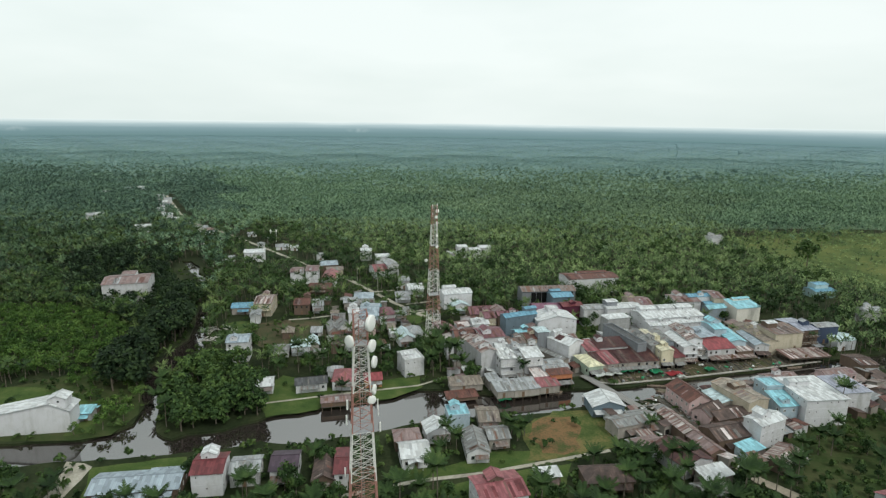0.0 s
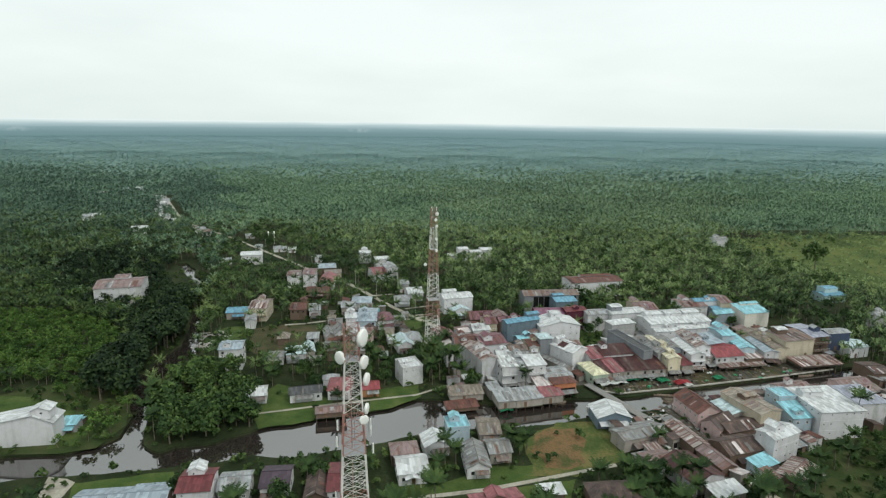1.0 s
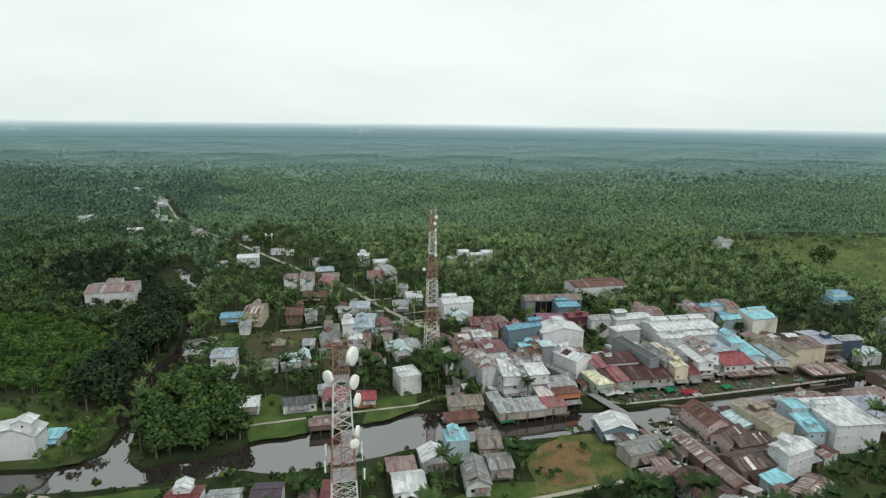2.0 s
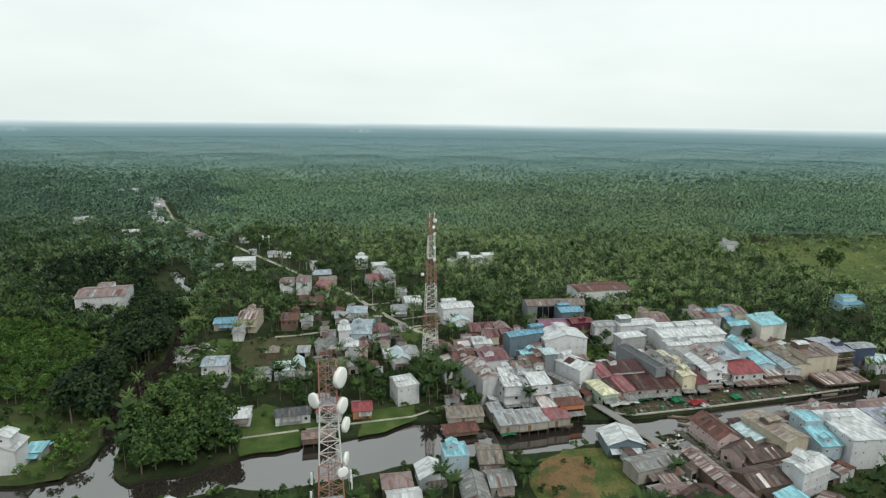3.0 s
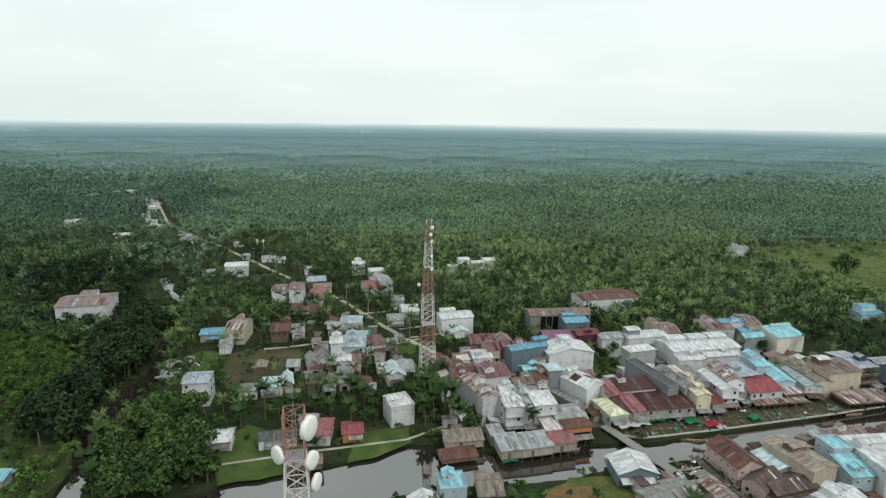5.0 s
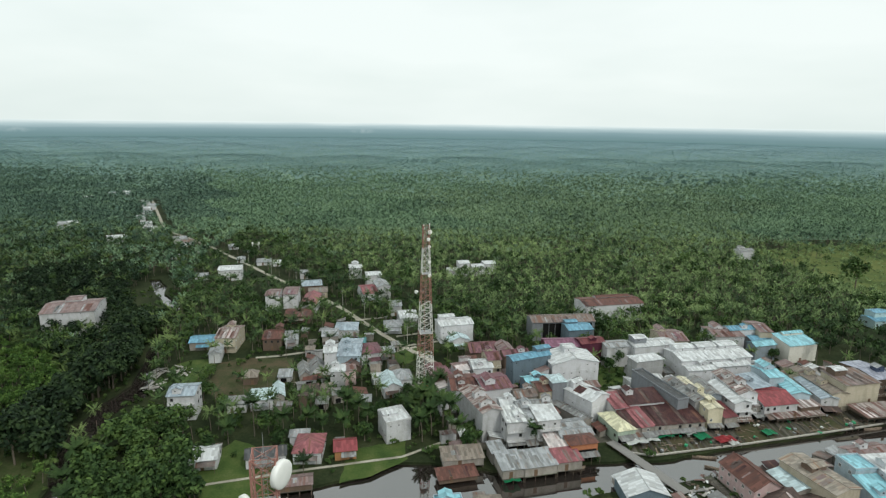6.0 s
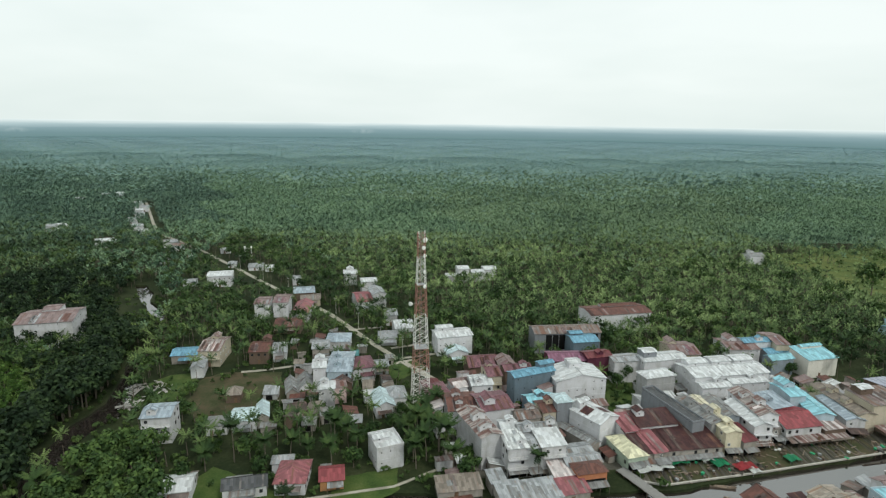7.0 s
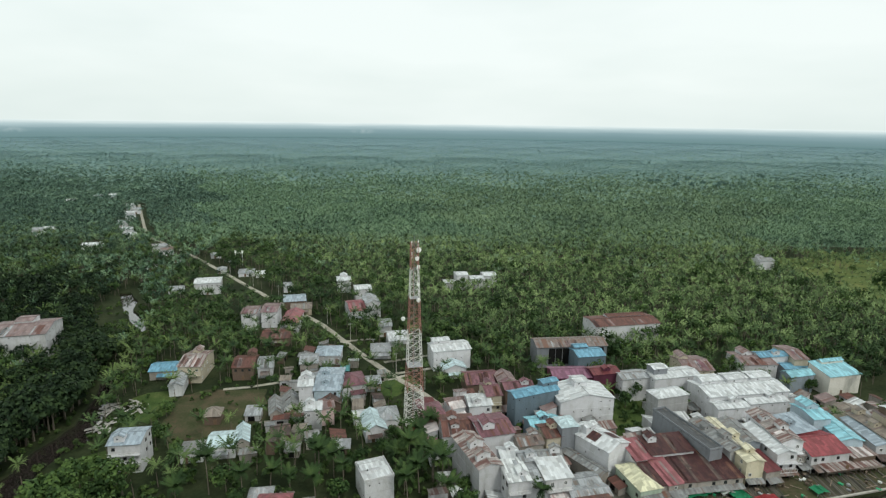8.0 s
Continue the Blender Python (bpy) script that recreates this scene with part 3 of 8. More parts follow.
def strip(name, line, width, z, material, label, category, ragged=0.25):
    """A lane along a line, with slightly uneven edges."""
    pts = []
    for (x0, y0), (x1, y1) in zip(line, line[1:]):
        n = max(1, int(math.hypot(x1 - x0, y1 - y0) / 4))
        pts += [(x0 + (x1 - x0) * k / n, y0 + (y1 - y0) * k / n) for k in range(n)]
    pts.append(line[-1])
    bm = bmesh.new()
    rows = []
    for k, (x, y) in enumerate(pts):
        a, b = pts[max(0, k - 2)], pts[min(len(pts) - 1, k + 2)]
        d = Vector((b[0] - a[0], b[1] - a[1])).normalized()
        n = Vector((-d.y, d.x))
        w0 = width / 2 + ragged * noise.noise((x * 0.4, y * 0.4, 2))
        w1 = width / 2 + ragged * noise.noise((x * 0.4, y * 0.4, 7))
        rows.append((bm.verts.new((x + n.x * w0, y + n.y * w0, z)), bm.verts.new((x - n.x * w1, y - n.y * w1, z)),
                     bm.verts.new((x + n.x * w0, y + n.y * w0, z - 0.15)), bm.verts.new((x - n.x * w1, y - n.y * w1, z - 0.15))))
    for r, s in zip(rows, rows[1:]):
        bm.faces.new((r[0], r[1], s[1], s[0]))
        bm.faces.new((r[2], r[0], s[0], s[2]))
        bm.faces.new((r[1], r[3], s[3], s[1]))
    bmesh.ops.recalc_face_normals(bm, faces=bm.faces)
    return tagged(new(name, mesh_from(name, bm, material)), label, category, kind="structure")


build_ground()
flat_sheet("water", [(-540, 60), (540, 60), (540, 480), (-540, 480)], -0.9, "water", "still muddy brown river water mirroring the pale sky", "water", amount=0)
for k, lawn in enumerate(LAWNS):
    flat_sheet("lawn", lawn, 0.04 + 0.004 * k, "grass", "short bright green grass", "lawn", k, 1.1)
flat_sheet("soil_patch", SOIL, 0.1, "soil", "bare orange-brown cleared earth", "soil", 3, 2.6)
flat_sheet("rough_field", ROUGH_FIELD, 0.08, "rough_field", "rough field of grass and bare earth", "field", 4, 2.6)
flat_sheet("meadow", MEADOW, 0.05, "meadow_grass", "wide yellow-green meadow at the edge of the palms", "meadow", 5, 3.0)
flat_sheet("town_yard", YARD, 0.03, "yard", "grey packed earth and concrete between the shophouses", "yard", 6, 1.5)
flat_sheet("garden", GARDEN, 0.07, "grass", "overgrown green plot between the shophouses", "garden", 8, 1.2)
flat_sheet("village_field", VILLAGE_FIELD, 0.09, "plot", "bare brown plot with green patches among the houses", "field", 9, 1.6)
flat_sheet("lawn", GREEN_EDGE, 0.085, "scrub_ground", "rough green grass at the edge of the town", "lawn", 21, 1.4)
flat_sheet("lawn", LOW_BANK, 0.02, "scrub_ground", "low tangled scrub and wet grass on the creek bank", "scrub", 22, 0.0)
flat_sheet("pavement_slipway", [(-113.0, 142.6), (-107.0, 141.6), (-103.5, 140.0), (-103.0, 127.0), (-102.0, 112.0), (-109.0, 112.0), (-108.5, 128.5), (-111.0, 137.0)], 0.13, "lane", "cracked pale concrete slipway down to the river", "slipway", 23, 0.5)
strip("road", STREET, 2.7, 0.15, "lane", "narrow pale concrete village street", "road")
strip("pavement_footpath", FOOTPATH, 1.5, 0.16, "lane", "pale concrete footpath through the grass", "footpath", 0.1)
strip("pavement_bank_path", BANK_PATH, 1.0, 0.17, "lane", "narrow concrete path along the river bank", "footpath", 0.1)
strip("road_dirt_track", DIRT_TRACK, 3.8, 0.12, "dirt", "brown dirt track between timber houses", "track", 0.4)
for lane_line in SIDE_LANES:
    strip("pavement_side_lane", lane_line, 1.7, 0.18, "lane", "narrow raised concrete walkway to the houses", "footpath", 0.1)


def build_distance():
    """A far glowing ring that closes the place all round, hazy woods painted into its colour."""
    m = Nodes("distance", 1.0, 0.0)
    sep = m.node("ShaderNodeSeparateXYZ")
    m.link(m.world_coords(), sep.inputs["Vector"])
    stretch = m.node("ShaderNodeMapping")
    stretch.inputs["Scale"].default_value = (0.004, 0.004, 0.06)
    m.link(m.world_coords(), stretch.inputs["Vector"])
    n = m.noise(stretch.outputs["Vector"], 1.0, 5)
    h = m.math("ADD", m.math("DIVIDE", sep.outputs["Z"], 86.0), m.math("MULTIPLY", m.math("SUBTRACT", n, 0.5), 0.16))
    # haze painted as a height ramp, paler upwards, and emitted by the ring
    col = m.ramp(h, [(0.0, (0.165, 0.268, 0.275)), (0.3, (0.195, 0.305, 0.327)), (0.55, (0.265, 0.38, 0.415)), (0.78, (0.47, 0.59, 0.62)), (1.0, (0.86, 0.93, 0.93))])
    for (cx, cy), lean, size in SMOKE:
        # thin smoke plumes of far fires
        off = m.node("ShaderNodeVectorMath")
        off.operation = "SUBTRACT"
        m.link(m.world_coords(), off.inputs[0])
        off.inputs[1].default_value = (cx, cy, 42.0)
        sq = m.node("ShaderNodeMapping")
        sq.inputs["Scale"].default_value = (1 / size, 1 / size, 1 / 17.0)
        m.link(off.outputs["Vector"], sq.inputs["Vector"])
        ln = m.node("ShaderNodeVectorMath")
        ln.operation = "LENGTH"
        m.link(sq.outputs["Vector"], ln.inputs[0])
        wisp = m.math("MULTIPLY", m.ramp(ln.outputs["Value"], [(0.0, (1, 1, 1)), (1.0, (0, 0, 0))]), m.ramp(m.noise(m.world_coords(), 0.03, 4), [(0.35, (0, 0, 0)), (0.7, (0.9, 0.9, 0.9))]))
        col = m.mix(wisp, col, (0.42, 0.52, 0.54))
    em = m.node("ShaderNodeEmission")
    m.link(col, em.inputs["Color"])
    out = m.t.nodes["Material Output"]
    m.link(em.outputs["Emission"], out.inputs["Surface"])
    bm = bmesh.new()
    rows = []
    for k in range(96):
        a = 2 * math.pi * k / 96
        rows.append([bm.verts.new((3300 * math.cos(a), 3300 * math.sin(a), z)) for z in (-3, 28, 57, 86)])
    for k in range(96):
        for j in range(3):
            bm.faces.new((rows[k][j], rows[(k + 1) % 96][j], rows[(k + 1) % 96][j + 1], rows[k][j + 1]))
    tagged(new("backdrop", mesh_from("backdrop", bm, "distance")), "glowing backdrop painted as hazy blue-green woods fading into the pale horizon", "backdrop", kind="structure")


build_distance()

# ---- houses ----
RECTS = []
CLEAR = {}
SHARED = {}


def shared(key, build, material):
    """Mesh data used by many alike parts."""
    if (key, material) not in SHARED:
        bm = bmesh.new()
        build(bm)
        SHARED[key, material] = mesh_from(key, bm, material)
    return SHARED[key, material]


def placed(name, me, parent, x, y, z, turn=0.0, size=(1, 1, 1), label=""):
    ob = part(name, me, None, parent, label)
    ob.matrix_local = Matrix.LocRotScale((x, y, z), Euler((0, 0, radians(turn))), size)
    return ob


def plate(bm, xs, zs, solid, y0, y1):
    """A cut-out plate facing -y: cells of a grid that are solid, with shared corners and closed edges."""
    front, back = {}, {}

    def vert(table, i, k, y):
        if (i, k) not in table:
            table[i, k] = bm.verts.new((xs[i], y, zs[k]))
        return table[i, k]

    for i in range(len(xs) - 1):
        for k in range(len(zs) - 1):
            if not solid(i, k):
                continue
            ring = ((i, k), (i + 1, k), (i + 1, k + 1), (i, k + 1))
            bm.faces.new([vert(front, *c, y0) for c in ring])
            bm.faces.new([vert(back, *c, y1) for c in ring[::-1]])
            for n, (di, dk) in enumerate(((0, -1), (1, 0), (0, 1), (-1, 0))):
                ni, nk = i + di, k + dk
                if 0 <= ni < len(xs) - 1 and 0 <= nk < len(zs) - 1 and solid(ni, nk):
                    continue
                a, b = ring[n], ring[(n + 1) % 4]
                bm.faces.new((vert(front, *b, y0), vert(front, *a, y0), vert(back, *a, y1), vert(back, *b, y1)))


def frame_mesh(bm):
    """A unit window frame, 1 m wide and high, facing -y, with a middle bar."""
    plate(bm, (-0.5, -0.41, -0.03, 0.03, 0.41, 0.5), (-0.5, -0.4, 0.41, 0.5), lambda i, k: k in (0, 2) or i in (0, 2, 4), -0.08, 0.05)


def pane_mesh(bm):
    add_box(bm, -0.4, -0.015, -0.4, 0.4, 0.02, 0.4)


def vent_mesh(bm):
    """A small round-cornered ventilation hole, sunk in its rim, all near-black for the shade inside."""
    rings = []
    for r, y in ((0.5, 0.03), (0.5, -0.06), (0.4, -0.06), (0.34, -0.01)):
        rings.append([bm.verts.new((r * math.cos(math.pi * k / 4), y, r * math.sin(math.pi * k / 4))) for k in range(8)])
    for a, b in zip(rings, rings[1:]):
        for k in range(8):
            bm.faces.new((a[k], a[(k + 1) % 8], b[(k + 1) % 8], b[k]))
    bm.faces.new(rings[-1])


def door_mesh(bm):
    """A door leaf sunk in its frame, one body."""
    xs, zs = (-0.5, -0.42, 0.42, 0.5), (0.0, 0.96, 1.0)
    plate(bm, xs, zs, lambda i, k: True, -0.07, 0.05)
    bm.normal_update()
    leaf = [f for f in bm.faces if f.normal.y < -0.5 and abs(f.calc_center_median().x) < 0.1 and f.calc_center_median().z < 0.6]
    bmesh.ops.inset_region(bm, faces=leaf, thickness=0.01, depth=-0.05)


def post_mesh(bm):
    add_bar(bm, (0, 0, 0), (0, 0, 1), 0.5, 6, 0.45)


def slope(bm, uv, a, b, c, d, thick=0.07):
    """One roof plane, eave a-b and ridge d-c, as a thin slab; u runs along the eave in metres, v up the slope."""
    p = [Vector(v) for v in (a, b, c, d)]
    n = (p[1] - p[0]).cross(p[3] - p[0]).normalized() * thick
    along = (p[1] - p[0]).normalized()
    up = (p[3] - p[0]) - along * (p[3] - p[0]).dot(along)
    up.normalize()
    top = [bm.verts.new(v) for v in p]
    low = [bm.verts.new(v - n) for v in p]
    faces = [bm.faces.new(top), bm.faces.new(low[::-1])]
    for k in range(4):
        j = (k + 1) % 4
        faces.append(bm.faces.new((top[j], top[k], low[k], low[j])))
    for f in faces:
        for lp in f.loops:
            q = lp.vert.co - p[0]
            lp[uv].uv = (q.dot(along), q.dot(up))


def slope3(bm, uv, a, b, c, thick=0.07):
    p = [Vector(v) for v in (a, b, c)]
    n = (p[1] - p[0]).cross(p[2] - p[0]).normalized() * thick
    along = (p[1] - p[0]).normalized()
    up = (p[2] - p[0]) - along * (p[2] - p[0]).dot(along)
    up.normalize()
    top = [bm.verts.new(v) for v in p]
    low = [bm.verts.new(v - n) for v in p]
    faces = [bm.faces.new(top), bm.faces.new(low[::-1])]
    for k in range(3):
        j = (k + 1) % 3
        faces.append(bm.faces.new((top[j], top[k], low[k], low[j])))
    for f in faces:
        for lp in f.loops:
            q = lp.vert.co - p[0]
            lp[uv].uv = (q.dot(along), q.dot(up))


def build_walls(w, d, z0, h, roof, rise):
    """Walls as one closed body with its gable ends, a shade below the roof planes."""
    bm = bmesh.new()
    a, b, e = w / 2, d / 2, 0.1
    if roof in ("hip", "flat"):
        add_box(bm, -a, -b, z0, a, b, h)
        return bm
    lows = [bm.verts.new(p) for p in ((-a, -b, z0), (a, -b, z0), (a, b, z0), (-a, b, z0))]
    back = h + rise - e if roof == "sx" else h
    tops = [bm.verts.new(p) for p in ((-a, -b, h), (a, -b, h), (a, b, back), (-a, b, back))]
    bm.faces.new(lows[::-1])
    if roof == "sx":
        bm.faces.new(tops)
        for k in range(4):
            j = (k + 1) % 4
            bm.faces.new((lows[k], lows[j], tops[j], tops[k]))
    elif roof == "gx":
        r = [bm.verts.new((-a, 0, h + rise - e)), bm.verts.new((a, 0, h + rise - e))]
        bm.faces.new((lows[0], lows[1], tops[1], tops[0]))
        bm.faces.new((lows[2], lows[3], tops[3], tops[2]))
        bm.faces.new((lows[1], lows[2], tops[2], r[1], tops[1]))
        bm.faces.new((lows[3], lows[0], tops[0], r[0], tops[3]))
        bm.faces.new((tops[0], tops[1], r[1], r[0]))
        bm.faces.new((tops[2], tops[3], r[0], r[1]))
    else:
        r = [bm.verts.new((0, -b, h + rise - e)), bm.verts.new((0, b, h + rise - e))]
        bm.faces.new((lows[1], lows[2], tops[2], tops[1]))
        bm.faces.new((lows[3], lows[0], tops[0], tops[3]))
        bm.faces.new((lows[0], lows[1], tops[1], r[0], tops[0]))
        bm.faces.new((lows[2], lows[3], tops[3], r[1], tops[2]))
        bm.faces.new((tops[1], tops[2], r[1], r[0]))
        bm.faces.new((tops[3], tops[0], r[0], r[1]))
    return bm


def build_roof(w, d, h, roof, rise, over=0.45):
    bm = bmesh.new()
    uv = bm.loops.layers.uv.new("uv")
    a, b = w / 2 + over, d / 2 + over
    t = 0.09
    if roof == "gx":
        drop = rise * over / (d / 2)
        z0, z1 = h - drop + t, h + rise + t
        slope(bm, uv, (-a, -b, z0), (a, -b, z0), (a, 0.03, z1), (-a, 0.03, z1))
        slope(bm, uv, (a, b, z0), (-a, b, z0), (-a, -0.03, z1), (a, -0.03, z1))
        add_bar(bm, (-a, 0, z1), (a, 0, z1), 0.13, 6)
    elif roof == "gy":
        drop = rise * over / (w / 2)
        z0, z1 = h - drop + t, h + rise + t
        slope(bm, uv, (a, -b, z0), (a, b, z0), (-0.03, b, z1), (-0.03, -b, z1))
        slope(bm, uv, (-a, b, z0), (-a, -b, z0), (0.03, -b, z1), (0.03, b, z1))
        add_bar(bm, (0, -b, z1), (0, b, z1), 0.13, 6)
    elif roof == "sx":
        drop = rise * over / d
        slope(bm, uv, (-a, -b, h - drop + t), (a, -b, h - drop + t), (a, b, h + rise + drop + t), (-a, b, h + rise + drop + t))
    elif roof == "hip":
        z0, z1 = h - 0.12, h + rise
        if w >= d:
            r = (a - b) if a - b > 0.3 else 0.3
            slope(bm, uv, (-a, -b, z0), (a, -b, z0), (r, 0, z1), (-r, 0, z1))
            slope(bm, uv, (a, b, z0), (-a, b, z0), (-r, 0, z1), (r, 0, z1))
            slope3(bm, uv, (a, -b, z0), (a, b, z0), (r, 0, z1))
            slope3(bm, uv, (-a, b, z0), (-a, -b, z0), (-r, 0, z1))
        else:
            r = (b - a) if b - a > 0.3 else 0.3
            slope(bm, uv, (a, -b, z0), (a, b, z0), (0, r, z1), (0, -r, z1))
            slope(bm, uv, (-a, b, z0), (-a, -b, z0), (0, -r, z1), (0, r, z1))
            slope3(bm, uv, (-a, -b, z0), (a, -b, z0), (0, -r, z1))
            slope3(bm, uv, (a, b, z0), (-a, b, z0), (0, r, z1))
    else:
        c, e = w / 2 + 0.12, d / 2 + 0.12
        slope(bm, uv, (-c, -e, h + 0.12), (c, -e, h + 0.12), (c, e, h + 0.12), (-c, e, h + 0.12), 0.12)
    return bm


def roof_height(x, y, w, d, h, roof, rise):
    if roof == "gx":
        return h + rise * (1 - abs(y) / (d / 2))
    if roof == "gy":
        return h + rise * (1 - abs(x) / (w / 2))
    if roof == "sx":
        return h + rise * (y + d / 2) / d
    if roof == "hip":
        return h + rise * min(1.0, 1 - max(abs(x) / (w / 2 + 0.45) if d > w else 0, abs(y) / (d / 2 + 0.45) if w >= d else 0))
    return h + 0.12


def roof_patch(owner, rng, w, d, h, roof, rise, material):
    """A run of sheets of another age, lying from near the ridge towards the eave."""
    lift = 0.13
    if roof == "gy":
        side = rng.choice((-1, 1))
        width, y = rng.uniform(0.5, 1.5), rng.uniform(-d / 2, d / 2 - 1.5)
        a, b = sorted((rng.uniform(0.0, 0.35) * w / 2, rng.uniform(0.6, 1.06) * w / 2))
        corners = [(side * b, y), (side * b, y + width), (side * a, y + width), (side * a, y)]
        if side < 0:
            corners = [corners[1], corners[0], corners[3], corners[2]]
    else:
        width = rng.uniform(0.5, 1.5)
        x = rng.uniform(-w / 2, w / 2 - width)
        top = 0.0 if roof == "gx" else d / 2
        a, b = -d / 2 - 0.3 + (top + d / 2) * rng.choice((0.0, 0.0, rng.uniform(0.0, 0.5))), top - (top + d / 2) * rng.uniform(0.03, 0.4)
        if b - a < 0.6:
            return
        corners = [(x, a), (x + width, a), (x + width, b), (x, b)]
    bm = bmesh.new()
    uv = bm.loops.layers.uv.new("uv")
    slope(bm, uv, *[(px, py, roof_height(px, py, w, d, h, roof, rise) + lift) for px, py in corners], 0.035)
    part("roof_sheet", bm, material, owner)


def house(x, y, yaw, w, d, h, roof, rise, wall, cover, label, openings="", turrets=(), turret_wall="", turret_cover="", stilt=0.0, porch=False, dark_front=False, shop=False, clear=0.0):
    """One building on its footprint: walls, roof, roof-top rooms, windows, vents, door, stilts."""
    rng = random.Random(int(x * 13 + y * 7))
    RECTS.append((x, y, yaw, w, d))
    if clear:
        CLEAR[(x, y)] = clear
    if not turrets and h > 6.3 and y < 330 and w > 5 and roof in ("gx", "gy", "sx") and rng.random() < 0.6:
        # little roof-top nest house
        turrets = [(rng.uniform(-0.25, 0.25), rng.uniform(-0.3, 0.25), min(0.45, 2.8 / w), min(0.3, 2.8 / d), rng.uniform(1.0, 1.7))]
        if w * d > 90 and w < 13:
            turrets.append((rng.uniform(-0.25, 0.25), turrets[0][1] + 0.34 if turrets[0][1] < 0 else turrets[0][1] - 0.34, min(0.45, 2.6 / w), min(0.3, 2.6 / d), rng.uniform(0.9, 1.4)))
    home = thing("house", x, y, 0, yaw, label, "house" if h < 8 else "building", "town buildings")
    z0 = stilt if stilt else 0.0
    if y < 175 and not stilt:
        z0 = 0.0
    part("wall", build_walls(w, d, z0, h, roof, rise), "wall_" + wall, home)
    roof_ob = part("roof", build_roof(w, d, h, roof, rise), "roof_" + cover, home)
    far = y > 370
    if roof == "flat":
        bm = bmesh.new()
        c, e, t = w / 2 + 0.12, d / 2 + 0.12, 0.16
        top = h + 0.12 + rise
        add_box(bm, -c, -e, h + 0.124, c, -e + t, top)
        add_box(bm, -c, e - t, h + 0.124, c, e, top)
        add_box(bm, -c, -e + t, h + 0.124, -c + t, e - t, top)
        add_box(bm, c - t, -e + t, h + 0.124, c, e - t, top)
        part("parapet", bm, "wall_" + wall, home)
    if stilt:
        me = shared("post", post_mesh, "post_wood")
        nx = max(2, int(w / 2.6) + 1)
        for i in range(nx):
            for yy in (-d / 2 + 0.15, 0, d / 2 - 0.15):
                placed("post", me, home, -w / 2 + 0.15 + (w - 0.3) * i / (nx - 1), yy, -2.3, 0, (0.24, 0.24, z0 + 2.3))
        bm = bmesh.new()
        add_box(bm, -w / 2 - 0.2, -d / 2 - 0.2, z0 - 0.14, w / 2 + 0.2, d / 2 + 0.2, z0 - 0.004)
        part("floor_deck", bm, "plank_wood", home)
    # windows, vents, door
    levels = max(1, int(round((h - z0) / 3.4)))
    step = (h - z0) / levels
    if openings == "window":
        fr = shared("window", frame_mesh, "frame_white" if rng.random() < 0.6 else "frame_dark")
        pn = shared("pane", pane_mesh, "glass_dark")
        sides = [(-d / 2, 0, w, 0), (0, -w / 2, d, -90), (0, w / 2, d, 90)]
        for off_y, off_x, length, turn in sides:
            n = max(1, min(5, int(length / 2.6)))
            for lev in range(levels):
                for k in range(n):
                    if rng.random() < (0.75 if far and turn else 0.45 if y > 185 else 0.2):
                        continue
                    s = -length / 2 + length * (k + 0.5) / n
                    if shop and lev == 0 and turn == 0:
                        continue
                    if lev == 0 and turn == 0 and k == n // 2:
                        placed("door", shared("door", door_mesh, "door_wood"), home, s, -d / 2 - 0.01, z0, 0, (1.0, 1, 2.1))
                        continue
                    px, py = (s, -d / 2 - 0.01) if turn == 0 else (off_x + (-0.01 if turn == -90 else 0.01), s)
                    win = placed("window", fr, home, px, py, z0 + lev * step + step * 0.52, turn, (0.95, 1, 1.05))
                    placed("pane", pn, win, 0, 0, 0)
    elif openings == "vent":
        me = shared("vent", vent_mesh, "shade_black")
        for off_x, length, turn in ((0, w, 0), (-w / 2, d, -90), (w / 2, d, 90)):
            n = max(1, min(6, int(length / 2.4)))
            for lev in range(levels):
                for k in range(n):
                    if rng.random() < (0.55 if not far else 0.8):
                        continue
                    s = -length / 2 + length * (k + 0.5) / n
                    px, py = (s, -d / 2 - 0.005) if turn == 0 else (off_x, s)
                    placed("vent", me, home, px, py, z0 + lev * step + step * 0.7, turn, (0.42, 1, 0.42))
    else:
        placed("door", shared("door", door_mesh, "door_wood"), home, rng.uniform(-0.25, 0.25) * w, -d / 2 - 0.01, z0, 0, (1.1, 1, 2.1))
    if dark_front:
        # near-black panel on the wall stands for the shaded inside of the hall
        bm = bmesh.new()
        add_box(bm, -w * 0.34, -d / 2 - 0.05, h * 0.16, w * 0.46, -d / 2 + 0.02, h * 0.92)
        part("open_front", bm, "shade_black", home)
        for k in range(9):
            placed("column", shared("post", post_mesh, "metal_grey"), home, -w * 0.34 + w * 0.8 * k / 8, -d / 2 - 0.12, 0, 0, (0.22, 0.22, h * 0.96))
    if shop:
        # near-black panel painted for the shaded open ground floor, lean-to awning on posts
        bm = bmesh.new()
        add_box(bm, -w * 0.46, -d / 2 - 0.04, z0 + 0.15, w * 0.46, -d / 2 + 0.02, z0 + 2.7)
        part("open_front", bm, "shade_black", home)
        bm = bmesh.new()
        uv = bm.loops.layers.uv.new("uv")
        reach = rng.uniform(1.8, 3.2)
        slope(bm, uv, (-w / 2, -d / 2 - reach, 2.5), (w / 2, -d / 2 - reach, 2.5), (w / 2, -d / 2 - 0.01, 3.2), (-w / 2, -d / 2 - 0.01, 3.2))
        part("awning", bm, "roof_" + rng.choice(("zincold", "zincold", "rustgrey", "rustbrown", "tan")), home)
        n = max(2, int(w / 2.5) + 1)
